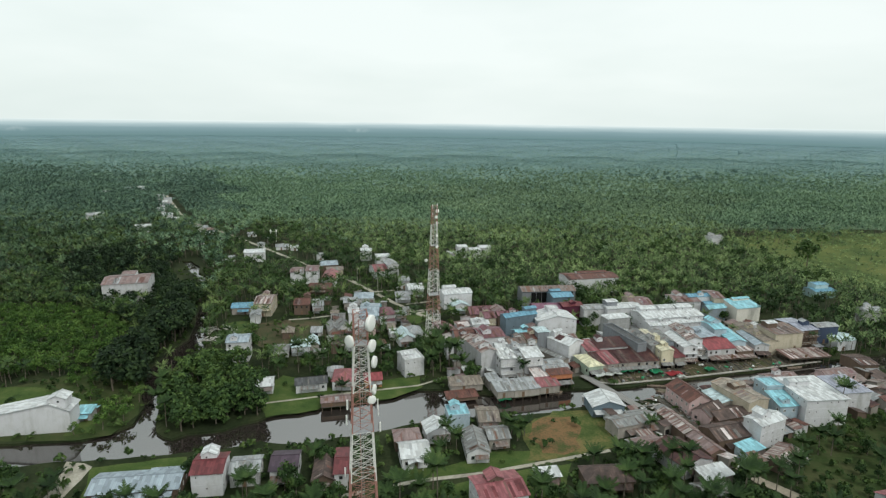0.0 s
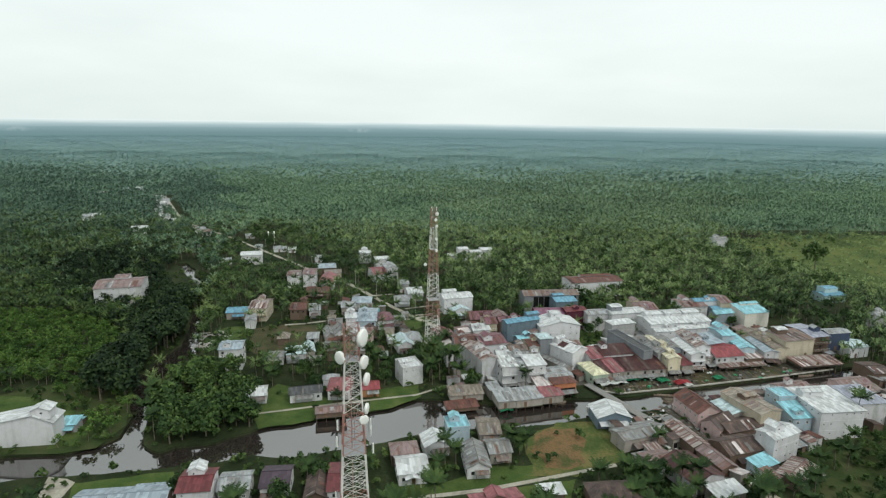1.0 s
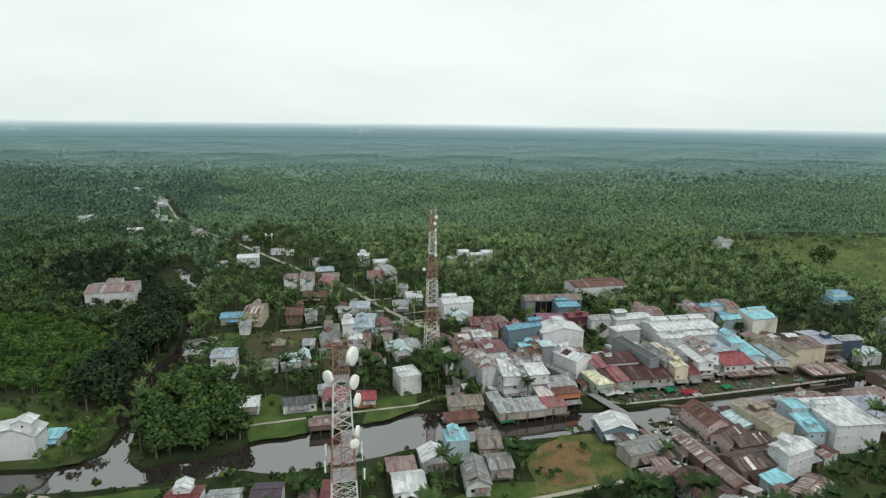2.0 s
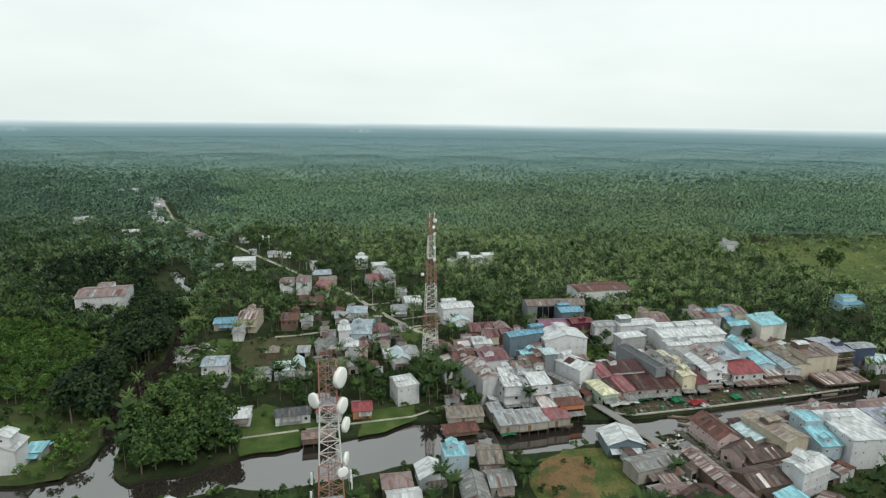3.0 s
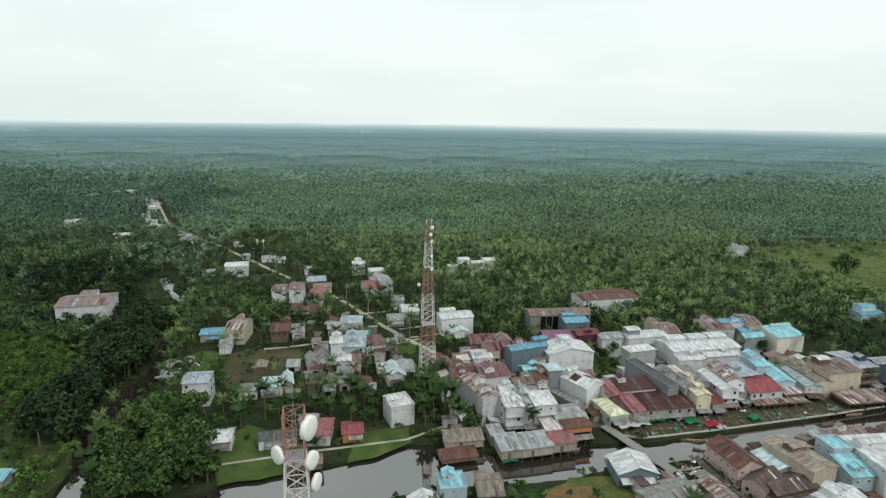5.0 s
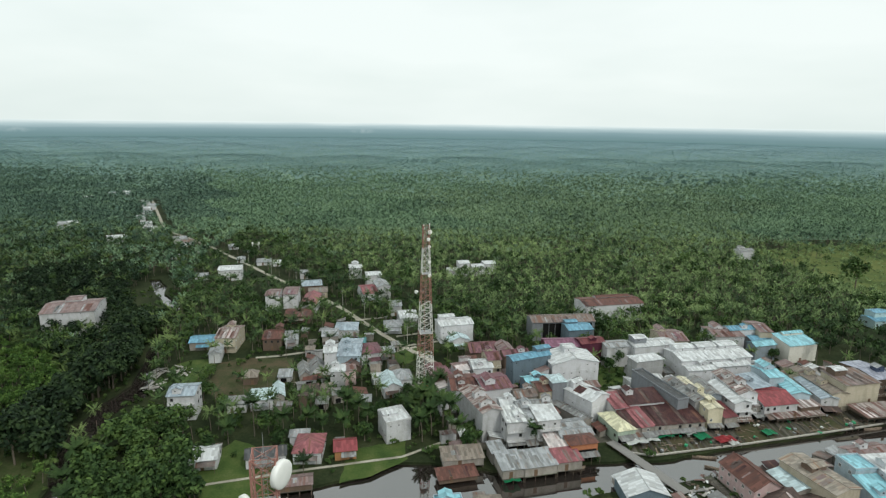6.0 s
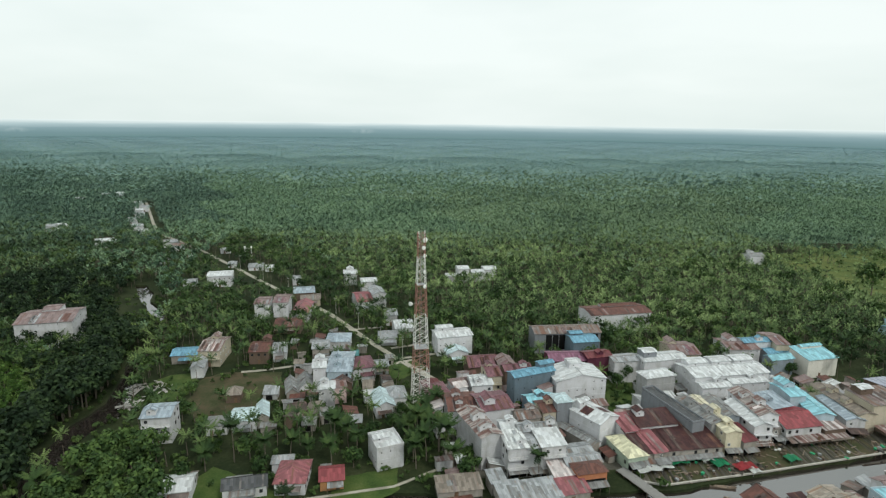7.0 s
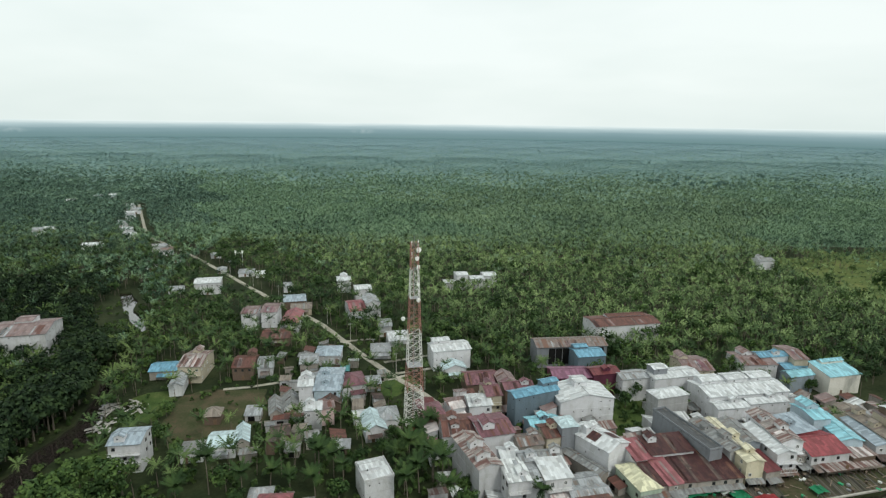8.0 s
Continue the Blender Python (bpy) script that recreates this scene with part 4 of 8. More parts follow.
        for k in range(n):
            placed("post", shared("post", post_mesh, "post_wood"), home, -w / 2 + 0.1 + (w - 0.2) * k / (n - 1), -d / 2 - reach + 0.15, 0, 0, (0.14, 0.14, 2.68))
    # a painted band at each storey of the taller plastered buildings
    if h > 6.5 and wall in ("white", "greywhite", "cream", "paleblue", "pinkwall", "beige", "grey") and not far:
        for lev in range(1, levels):
            bm = bmesh.new()
            z = z0 + lev * step
            add_box(bm, -w / 2 - 0.06, -d / 2 - 0.06, z - 0.09, w / 2 + 0.06, d / 2 + 0.06, z + 0.09)
            part("ledge", bm, "wall_" + wall, home)
    # roof-top rooms; x runs -0.5..0.5 of the width, y -0.5..0.5 of the depth
    for tx, ty, tw, td, th in turrets:
        cx, cy, cw, cd = tx * w, ty * d, max(1.6, tw * w), max(1.5, td * d)
        base = min(roof_height(px, py, w, d, h, roof, rise) for px in (cx - cw / 2, cx + cw / 2) for py in (cy - cd / 2, cy + cd / 2)) - 0.1
        top = roof_height(cx, cy, w, d, h, roof, rise) + th
        form, lift = ("gy", 0.24 * cw) if cw < 4.6 else ("gx", 0.5)
        room = part("roof_room", build_walls(cw, cd, base - top, 0, form, lift), "wall_" + (turret_wall or ("white" if wall in ("wood", "plank", "greywhite") and h > 6 else wall)), home)
        room.location = (cx, cy, top)
        part("roof", build_roof(cw, cd, 0, form, lift, 0.3), "roof_" + (turret_cover or ("white" if turret_wall == "wood" and cover == "rustgrey" else cover)), room)
        me = shared("vent", vent_mesh, "shade_black")
        placed("vent", me, room, -cw * 0.15, -cd / 2 - 0.005, -min(th, 1.6) * 0.5, 0, (0.5, 1, 0.5))
    if porch:
        bm = bmesh.new()
        uv = bm.loops.layers.uv.new("uv")
        slope(bm, uv, (-w * 0.32, -d / 2 - 2.2, h - 0.9), (-w * 0.05, -d / 2 - 2.2, h - 0.1), (-w * 0.05, -d / 2 + 0.6, h - 0.1), (-w * 0.32, -d / 2 + 0.6, h - 0.9))
        slope(bm, uv, (-w * 0.05, -d / 2 - 2.2, h - 0.1), (w * 0.22, -d / 2 - 2.2, h - 0.9), (w * 0.22, -d / 2 + 0.6, h - 0.9), (-w * 0.05, -d / 2 + 0.6, h - 0.1))
        part("porch_roof", bm, "roof_" + cover, home)
        for px in (-w * 0.3, w * 0.2):
            placed("porch_post", shared("post", post_mesh, "frame_white"), home, px, -d / 2 - 2.0, 0, 0, (0.16, 0.16, h - 0.9))
    # a lower lean-to along the front and a kitchen at the back of small houses
    if h <= 5.6 and not (shop or porch or stilt or far) and roof != "flat" and w > 4.5 and rng.random() < 0.75:
        lean = rng.choice(("zincold", "zinc", "rustbrown", "rustgrey", cover))
        reach, x0, x1, z1 = rng.uniform(1.6, 2.8), -w / 2 + rng.uniform(0, 0.35) * w, w / 2 - rng.uniform(0, 0.25) * w, min(h - 0.5, 2.9)
        bm = bmesh.new()
        uv = bm.loops.layers.uv.new("uv")
        slope(bm, uv, (x0, -d / 2 - reach, z1 - 0.6), (x1, -d / 2 - reach, z1 - 0.6), (x1, -d / 2 - 0.02, z1), (x0, -d / 2 - 0.02, z1))
        part("porch_roof", bm, "roof_" + lean, home)
        for px in (x0 + 0.15, x1 - 0.15):
            placed("porch_post", shared("post", post_mesh, "post_wood"), home, px, -d / 2 - reach + 0.15, 0, 0, (0.14, 0.14, z1 - 0.6))
        side = rng.choice((-1, 1))
        bw, bd, bh = rng.uniform(0.4, 0.6) * w, rng.uniform(2.2, 3.6), min(h - 0.9, 2.4)
        annex = part("annex", build_walls(bw, bd, 0, bh, "sx", -0.5), "wall_" + rng.choice(("plank", "wood", wall)), home)
        annex.location = (side * (w - bw) / 2 * 0.9, d / 2 + bd / 2 + 0.01, 0)
        bm = bmesh.new()
        uv = bm.loops.layers.uv.new("uv")
        slope(bm, uv, (bw / 2 + 0.3, bd / 2 + 0.3, bh - 0.4), (-bw / 2 - 0.3, bd / 2 + 0.3, bh - 0.4), (-bw / 2 - 0.3, -bd / 2, bh + 0.14), (bw / 2 + 0.3, -bd / 2, bh + 0.14))
        part("roof", bm, "roof_" + lean, annex)
    # balconies on the river side of tall shophouses
    if openings == "window" and h > 6.3 and not far and rng.random() < 0.6:
        for lev in range(1, levels):
            z = z0 + lev * step
            bm = bmesh.new()
            add_box(bm, -w / 2 + 0.1, -d / 2 - 1.2, z - 0.12, w / 2 - 0.1, -d / 2 - 0.065, z)
            slab = part("balcony", bm, "wall_" + wall, home)
            bm = bmesh.new()
            add_bar(bm, (-w / 2 + 0.15, -d / 2 - 1.15, z + 0.95), (w / 2 - 0.15, -d / 2 - 1.15, z + 0.95), 0.05)
            n = max(3, int(w / 0.9))
            for k in range(n + 1):
                xx = -w / 2 + 0.15 + (w - 0.3) * k / n
                add_bar(bm, (xx, -d / 2 - 1.15, z), (xx, -d / 2 - 1.15, z + 0.95), 0.03)
            part("railing", bm, "frame_white", slab)
    # runs of newer or rustier sheets on weathered roofs
    mends = {"rustpink": ("rustgrey", "redbrown", "zinc", "mauve"), "rustgrey": ("rustpink", "rustbrown", "zinc"), "ruststripe": ("redbrown", "rustbrown", "whitepink"),
             "rustbrown": ("redbrown", "rustgrey", "zinc", "darkgrey", "whitepink"), "zincold": ("zinc", "rustgrey", "rustbrown"), "redbrown": ("rustbrown", "maroondark", "rustpink"),
             "mauve": ("maroondark", "redbrown"), "maroondark": ("maroondark", "maroondark", "rustbrown"), "redpink": ("maroonred", "rustpink"),
             "tan": ("rustgrey", "zincold"), "beigeroof": ("rustgrey", "tan", "rustpink"), "whitestripe": ("zinc", "rustpink"), "zinc": ("zincold",)}
    if not far and roof in ("gx", "gy", "sx") and w > 3.2 and d > 3.2 and cover in mends:
        for _ in range(min(7, int(w * d / 22))):
            roof_patch(roof_ob, rng, w, d, h, roof, rise, "roof_" + rng.choice(mends[cover]))
    return home



# ---- houses ----
def swift_hangar(x, y, yaw):
    """A white hall under a lopsided gable, its long slope to one side, with a roof-top nest room at the peak."""
    home = thing("house", x, y, 0, yaw, "long white plastered swiftlet hall with a lopsided pale metal roof", "building", "town buildings")
    profile = [(-29.0, 0.0), (5.6, 0.0), (5.6, 7.9), (0.0, 10.6), (-29.0, 5.6)]
    depth = 7.5
    bm = bmesh.new()
    ends = [[bm.verts.new((px, py, pz - (0.1 if pz else 0))) for px, pz in profile] for py in (0.0, depth)]
    bm.faces.new(ends[0])
    bm.faces.new(ends[1][::-1])
    for k in range(5):
        m = (k + 1) % 5
        bm.faces.new((ends[0][m], ends[0][k], ends[1][k], ends[1][m]))
    part("wall", bm, "wall_white", home)
    bm = bmesh.new()
    uv = bm.loops.layers.uv.new("uv")
    a, b = -0.5, depth + 0.5
    slope(bm, uv, (6.2, a, 7.7), (6.2, b, 7.7), (0.0, b, 10.7), (0.0, a, 10.7), 0.12)
    slope(bm, uv, (-29.6, b, 5.6), (-29.6, a, 5.6), (0.04, a, 10.7), (0.04, b, 10.7), 0.12)
    add_bar(bm, (0, a, 10.74), (0, b, 10.74), 0.15, 6)
    part("roof", bm, "roof_white", home)
    room = part("roof_room", build_walls(5.6, 4.6, -3.2, 0, "gy", 1.2), "wall_white", home)
    room.location = (2.2, 2.6, 12.0)
    part("roof", build_roof(5.6, 4.6, 0, "gy", 1.2, 0.4), "roof_white", room)
    placed("vent", shared("vent", vent_mesh, "shade_black"), room, 0.4, -2.3 - 0.005, -1.0, 0, (0.7, 1, 0.7))
    c, n = math.cos(radians(yaw)), math.sin(radians(yaw))
    RECTS.append((x - 11.7 * c - 3.7 * n, y - 11.7 * n + 3.7 * c, yaw, 34.6, depth))


swift_hangar(-127.6, 158.9, 9)
house(-122.6, 169.3, 9, 4.8, 4.8, 2.9, "sx", 0.6, "grey", "cyan",
      "small shed with pale cyan metal roof on the grass")
house(-83.4, 128.5, 8, 23.4, 9.8, 3.5, "gx", 1.5, "wood", "bluegrey",
      "long low house with blue-grey metal roof beside the lawn", openings="window")
house(-64.3, 131.6, 8, 8.3, 10.2, 7.2, "gx", 1.2, "white", "maroonred",
      "tall white swiftlet house with dark red roof and white turret", openings="vent", turrets=[(-0.05, 0.25, 0.50, 0.40, 1.8)], turret_cover="white")
house(-55.4, 135.3, 9, 8.1, 8.4, 4.6, "gx", 1.2, "grey", "zinc",
      "grey plank house with weathered zinc roof", openings="window")
house(-44.5, 137.5, 6, 7.6, 10.1, 4.6, "gx", 1.6, "white", "darkplum",
      "white house with dark plum metal roof", openings="window")
house(-32.3, 134.2, 6, 6.2, 10.2, 3.8, "gy", 1.8, "wood", "rustbrown",
      "old timber house with worn brown roof", openings="window")
house(-27.6, 136.3, 6, 3.6, 13.1, 5.5, "gx", 0.9, "white", "maroonred",
      "narrow white house with dark red roof near the lattice tower", openings="window")
house(-6.9, 145.2, 12, 8.7, 9.1, 4.0, "gx", 1.9, "white", "white",
      "white house with tiered pale metal roof and porch gable", openings="window", porch=True)
house(-9.6, 153.8, 11, 8.2, 6.7, 4.0, "hip", 1.9, "wood", "rustpink",
      "timber house with rusty brown hip roof")
house(-0.1, 158.8, 14, 7.7, 7.5, 4.0, "gy", 1.9, "white", "white",
      "small white gabled house on the river bank", openings="window")
house(7.1, 166.0, 10, 7.3, 7.5, 6.0, "flat", 0.4, "paleblue", "cyan",
      "narrow pale blue swiftlet house with cyan roof and turret", openings="vent", turrets=[(-0.10, 0.20, 0.45, 0.40, 1.8)])
house(12.4, 150.4, 6, 6.9, 13.1, 3.8, "gy", 1.8, "white", "zincold",
      "long weathered house with grey zinc gable roof", openings="window")
house(19.7, 155.8, 11, 6.9, 7.9, 3.8, "gx", 1.5, "plank", "zincold",
      "plank house with weathered grey zinc roof", openings="window")
house(17.8, 168.6, 4, 6.9, 10.3, 3.3, "gx", 1.3, "plank", "tan",
      "weathered plank riverside house with faded roof")
house(16.7, 120.3, 15, 12.7, 11.0, 8.8, "gx", 1.1, "white", "redpink",
      "tall white swiftlet house with faded red roof", openings="vent", turrets=[(-0.05, 0.20, 0.34, 0.38, 1.2)], turret_wall="wood")
house(49.6, 133.7, 5, 13.5, 8.2, 3.8, "hip", 2.1, "wood", "rustbrown",
      "low timber house with dark rusty hip roof among palms")
house(32.7, 134.9, 10, 6.8, 4.1, 2.9, "sx", 0.5, "wood", "white",
      "small lean-to with pale sheet roof")
house(61.4, 178.2, 4, 11.7, 9.8, 4.2, "gy", 2.1, "blue", "white",
      "riverside house with white metal roof and blue gable")
house(67.2, 164.6, 20, 16.6, 7.0, 4.4, "gx", 0.9, "plank", "zincold",
      "stilted plank shop with weathered grey roof")
house(93.6, 181.8, 13, 9.0, 14.0, 5.8, "gy", 2.5, "pinkwall", "redbrown",
      "beige house with rust-striped metal roof by the river", openings="window")
house(96.8, 171.4, 36, 10.6, 6.6, 4.6, "gx", 2.0, "pinkwall", "rustbrown",
      "pinkish house with dark brown hip roof", openings="window")
house(105.1, 180.5, 12, 7.9, 9.8, 5.0, "gy", 0.9, "plank", "palecyan",
      "long shed with pale cyan metal roof")
house(111.1, 179.0, 19, 9.0, 17.5, 8.3, "gy", 0.9, "beige", "beigeroof",
      "long beige warehouse with patched worn roof", turrets=[(0.00, 0.10, 0.60, 0.20, 1.0)], turret_wall="wood")
house(135.5, 176.7, 7, 16.0, 17.0, 10.2, "sx", 0.7, "white", "white",
      "large white warehouse with bright white metal roof", openings="vent", turrets=[(-0.20, 0.20, 0.50, 0.20, 1.8)])
house(123.0, 181.5, 8, 6.6, 7.0, 10.2, "flat", 0.5, "paleblue", "cyan",
      "pale blue stepped annex with cyan roof", openings="window")
house(123.4, 173.2, 8, 7.0, 8.0, 7.2, "sx", 1.8, "paleblue", "cyan",
      "pale blue annex with lean-to cyan roof", openings="window")
house(132.0, 190.6, 14, 13.0, 5.5, 8.8, "gx", 0.9, "white", "rustpink",
      "white building with faded pink roof", openings="vent")
house(152.4, 183.2, 8, 11.6, 12.4, 8.8, "sx", 0.8, "greywhite", "lilac",
      "large grey-white building with faded pink roof", openings="vent")
house(156.5, 194.0, 12, 13.5, 6.0, 9.2, "gx", 0.9, "pinkwall", "rustpink",
      "pink upper storey house with faded roof", openings="window")
house(108.6, 157.6, 26, 12.2, 6.4, 9.0, "gx", 0.9, "white", "white",
      "white swiftlet house with pale roof and rooftop box", openings="vent", turrets=[(-0.10, 0.10, 0.35, 0.60, 1.6)])
house(95.3, 157.1, 17, 12.6, 9.3, 4.4, "gx", 1.9, "wood", "rustbrown",
      "timber house with dark rusty patched roof")
house(108.0, 145.3, 40, 13.0, 6.6, 3.4, "gx", 0.7, "wood", "ruststripe",
      "lean-to with rust-striped zinc roof")
house(99.8, 149.2, 27, 8.0, 4.6, 3.3, "sx", 0.7, "paleblue", "cyan",
      "pale blue porch with cyan metal roof")
house(76.2, 144.6, 24, 11.4, 13.2, 4.2, "gy", 1.9, "white", "maroondark",
      "long white house with dark brown metal roof")
house(81.6, 134.6, 19, 9.8, 4.8, 3.8, "sx", 0.7, "plank", "white",
      "shed with bright white metal roof")
house(78.5, 127.4, 11, 8.8, 4.9, 3.3, "gx", 1.1, "plank", "zincold",
      "plank shed with grey zinc roof under palms")
house(86.4, 150.5, 16, 5.4, 11.0, 3.8, "gy", 1.2, "wood", "rustpink",
      "row house with faded rusty pink roof")
house(82.6, 164.0, 14, 5.6, 15.0, 4.0, "gy", 1.1, "wood", "ruststripe",
      "stilted row house with striped rusty roof beside the boardwalk")
house(70.5, 169.4, 16, 7.2, 5.2, 3.5, "gx", 0.9, "plank", "zincold",
      "stilted plank shop with patched zinc roof")
house(103.0, 170.1, 17, 14.5, 7.5, 4.2, "gx", 1.3, "wood", "rustbrown",
      "timber house with dark rusty roof")
house(67.9, 150.5, 17, 8.9, 7.3, 3.5, "gx", 1.1, "plank", "rustpink",
      "low plank house with rusty roof")
house(127.5, 122.5, 14, 9.0, 8.0, 4.2, "gx", 1.6, "white", "redpink",
      "white house with faded red roof among bushes", openings="window")
house(-177.1, 303.5, 16, 23.0, 20.9, 12.4, "gx", 1.9, "greywhite", "rustpink",
      "tall weathered white swiftlet house with rusty roof in the forest", openings="vent", turrets=[(0.00, 0.20, 0.30, 0.40, 1.6)])
house(-93.8, 285.1, 4, 8.8, 16.2, 7.2, "gx", 1.6, "cream", "ruststripe",
      "cream two-storey house with rusty brown roof", openings="window", turrets=[(-0.10, 0.35, 0.35, 0.30, 1.4)], clear=8.0)
house(-106.0, 284.3, 10, 10.3, 9.4, 3.9, "gx", 1.2, "plank", "blue",
      "low house with bright blue metal roof", clear=8.0)
house(-95.0, 271.5, 13, 4.8, 11.8, 4.4, "gy", 1.4, "white", "zinc",
      "small white house with zinc gable roof", openings="window")
house(-86.7, 221.8, 9, 8.9, 9.7, 9.5, "gx", 1.2, "greywhite", "bluegrey",
      "two-storey grey house with blue-grey metal roof", openings="window", clear=9.0)
house(-72.1, 248.1, 9, 5.1, 5.9, 3.5, "hip", 2.1, "wood", "tan",
      "small hut with steep thatch-coloured hip roof")
house(-61.6, 229.6, 11, 8.0, 9.1, 4.4, "gx", 1.2, "white", "palecyan",
      "white house with bright pale cyan metal roof", openings="window", clear=8.0)
house(-56.5, 232.8, 17, 3.7, 10.1, 4.4, "gy", 1.4, "plank", "palecyan",
      "narrow house with pale metal gable roof")
house(-69.6, 225.9, 11, 6.5, 6.4, 3.8, "hip", 1.6, "white", "zincold",
      "low house with weathered grey hip roof")
house(-51.7, 252.4, 18, 4.2, 11.6, 3.8, "gy", 1.8, "plank", "zincold",
      "small house with mossy grey gable roof")
house(-47.2, 256.1, 18, 5.3, 10.2, 4.0, "gy", 2.1, "white", "zincold",
      "white gabled house with dark zinc roof", openings="window")
house(-45.7, 237.2, 20, 5.6, 6.5, 3.3, "gx", 1.4, "wood", "rustbrown",
      "low timber house with dark brown roof")
house(-74.0, 286.6, 7, 8.1, 12.3, 5.7, "gx", 1.6, "wood", "redbrown",
      "timber house with red-brown roof and white rooftop room", openings="window", turrets=[(0.25, 0.35, 0.40, 0.30, 2.0)])
house(-66.4, 289.1, 13, 5.7, 12.0, 4.4, "gx", 1.4, "white", "zinc",
      "small white house with zinc roof", openings="window")
house(-90.8, 344.1, 7, 7.2, 12.9, 8.3, "gx", 0.9, "white", "rustpink",
      "tall white swiftlet house with faded pink roof", openings="vent", clear=6.0)
house(-81.8, 348.3, 7, 7.6, 15.0, 8.3, "gx", 0.9, "white", "rustpink",
      "tall white swiftlet house with faded pink roof", openings="vent", clear=6.0)
house(-69.5, 342.6, 4, 8.3, 18.9, 5.5, "gy", 1.9, "white", "redpink",
      "white house with faded red gable roof", openings="window")
house(-71.4, 323.0, 4, 12.8, 12.7, 4.0, "gx", 1.4, "wood", "redbrown",
      "long house with red-brown metal roof")
house(-76.5, 374.4, 15, 11.5, 13.4, 5.5, "gx", 1.2, "wood", "bluegrey",
      "house with blue-grey metal roof by the street")
house(-70.7, 365.8, 13, 10.6, 11.3, 3.8, "gx", 1.2, "beige", "tan",
      "low house with faded tan roof by the street")
house(-88.4, 405.3, 8, 5.1, 7.3, 4.4, "gx", 1.2, "white", "zinc",
      "small white house among trees")
house(-136.0, 401.4, 15, 14.4, 13.1, 7.2, "gx", 0.9, "white", "white",
      "two-storey white house with dark windows", openings="window", clear=10.0)
house(-154.8, 399.3, 20, 8.5, 9.2, 2.7, "gx", 1.2, "white", "zinc",
      "low white house among palms", clear=6.0)
house(-126.8, 442.1, 16, 10.0, 11.2, 2.7, "hip", 1.4, "white", "zinc",
      "small pale house with zinc hip roof", clear=6.0)
house(-115.9, 438.0, 8, 5.2, 7.4, 2.7, "gx", 1.2, "white", "white",
      "small white house by the road", clear=6.0)
house(-166.5, 490.9, 15, 7.1, 9.2, 2.7, "gx", 1.2, "white", "zinc",
      "small pale house in the forest", clear=6.0)
house(-350.9, 560.6, 24, 7.5, 9.5, 6.2, "gx", 1.2, "white", "zinc",
      "tall pale swiftlet house in the forest", openings="vent", clear=17.0)
house(-351.0, 575.0, 24, 9.2, 11.0, 4.6, "gx", 1.2, "white", "white",
      "pale house in the forest", clear=17.0)
house(-271.1, 506.1, 24, 12.1, 10.6, 5.4, "gx", 1.2, "white", "white",
      "white swiftlet house in the forest", openings="vent", clear=17.0)
house(-268.4, 514.7, 24, 3.7, 6.1, 4.2, "gx", 1.2, "white", "white",
      "small white house in the forest", clear=17.0)
house(-439.1, 744.2, 24, 9.5, 11.3, 5.6, "gx", 1.2, "white", "white",
      "pale house far along the road", clear=17.0)
house(-280.4, 575.7, 24, 9.2, 10.6, 5.0, "gx", 1.2, "white", "white",
      "white house far along the road", clear=17.0)
house(-303.8, 610.8, 24, 7.4, 8.7, 5.0, "gx", 1.2, "white", "zinc",
      "pale house far along the road", clear=17.0)
house(-326.3, 664.6, 24, 8.6, 9.9, 5.2, "gx", 1.2, "white", "white",
      "pale house far along the road", clear=17.0)
house(-352.5, 715.6, 24, 8.6, 10.5, 5.6, "gx", 1.2, "white", "white",
      "white house far along the road", clear=17.0)
house(-431.3, 785.8, 24, 8.7, 10.6, 5.6, "gx", 1.2, "white", "zinc",
      "pale house far along the road", clear=17.0)
house(-420.5, 798.2, 24, 8.9, 10.7, 5.6, "gx", 1.2, "white", "white",
      "pale house far along the road", clear=17.0)
house(-330.4, 687.3, 24, 6.5, 8.6, 5.6, "gx", 1.2, "white", "zinc",
      "pale house far along the road", clear=17.0)
house(-219.1, 511.0, 24, 11.2, 10.4, 4.2, "gx", 1.2, "white", "zinc",
      "low pale house by the road", clear=17.0)
house(-312.0, 640.0, 24, 8.4, 9.4, 5.4, "gx", 1.3, "white", "zinc",
      "white house with bare metal roof far along the road", clear=12.0)
house(-263.5, 552.0, 24, 9.4, 8.0, 4.6, "gx", 1.2, "white", "white",
      "white house beside the far road", clear=12.0)
house(-206.5, 496.5, 24, 8.6, 7.4, 4.4, "gx", 1.2, "white", "rustgrey",
      "low house with greyed roof by the road", clear=24.0)
house(-403.0, 770.0, 24, 9.6, 9.0, 6.0, "gx", 1.2, "white", "zinc",
      "white house at the far end of the village", clear=16.0)
house(-189.3, 474.8, 8, 4.4, 6.7, 3.1, "gx", 1.2, "white", "zinc",
      "small pale house by the road", clear=6.0)
house(-197.7, 454.5, 8, 5.3, 7.6, 3.1, "gx", 1.2, "white", "zinc",
      "small pale house among trees", clear=6.0)
house(-144.9, 446.0, 16, 5.4, 7.6, 3.1, "hip", 1.2, "white", "zinc",
      "small house by the road", clear=6.0)
house(-42.1, 258.8, 10, 4.9, 8.0, 10.5, "gx", 0.9, "white", "white",
      "tall white swiftlet house with pale roof cap", openings="vent", turrets=[(0.00, 0.20, 0.70, 0.40, 1.4)], clear=6.0)
house(-34.7, 264.9, 4, 9.0, 19.4, 8.8, "gx", 1.4, "paleblue", "bluegrey",
      "pale blue two-storey house with blue-grey roof", openings="window")
house(-32.7, 255.9, 10, 7.1, 9.0, 5.5, "gy", 2.3, "wood", "rustbrown",
      "timber house with dark brown gable roof")
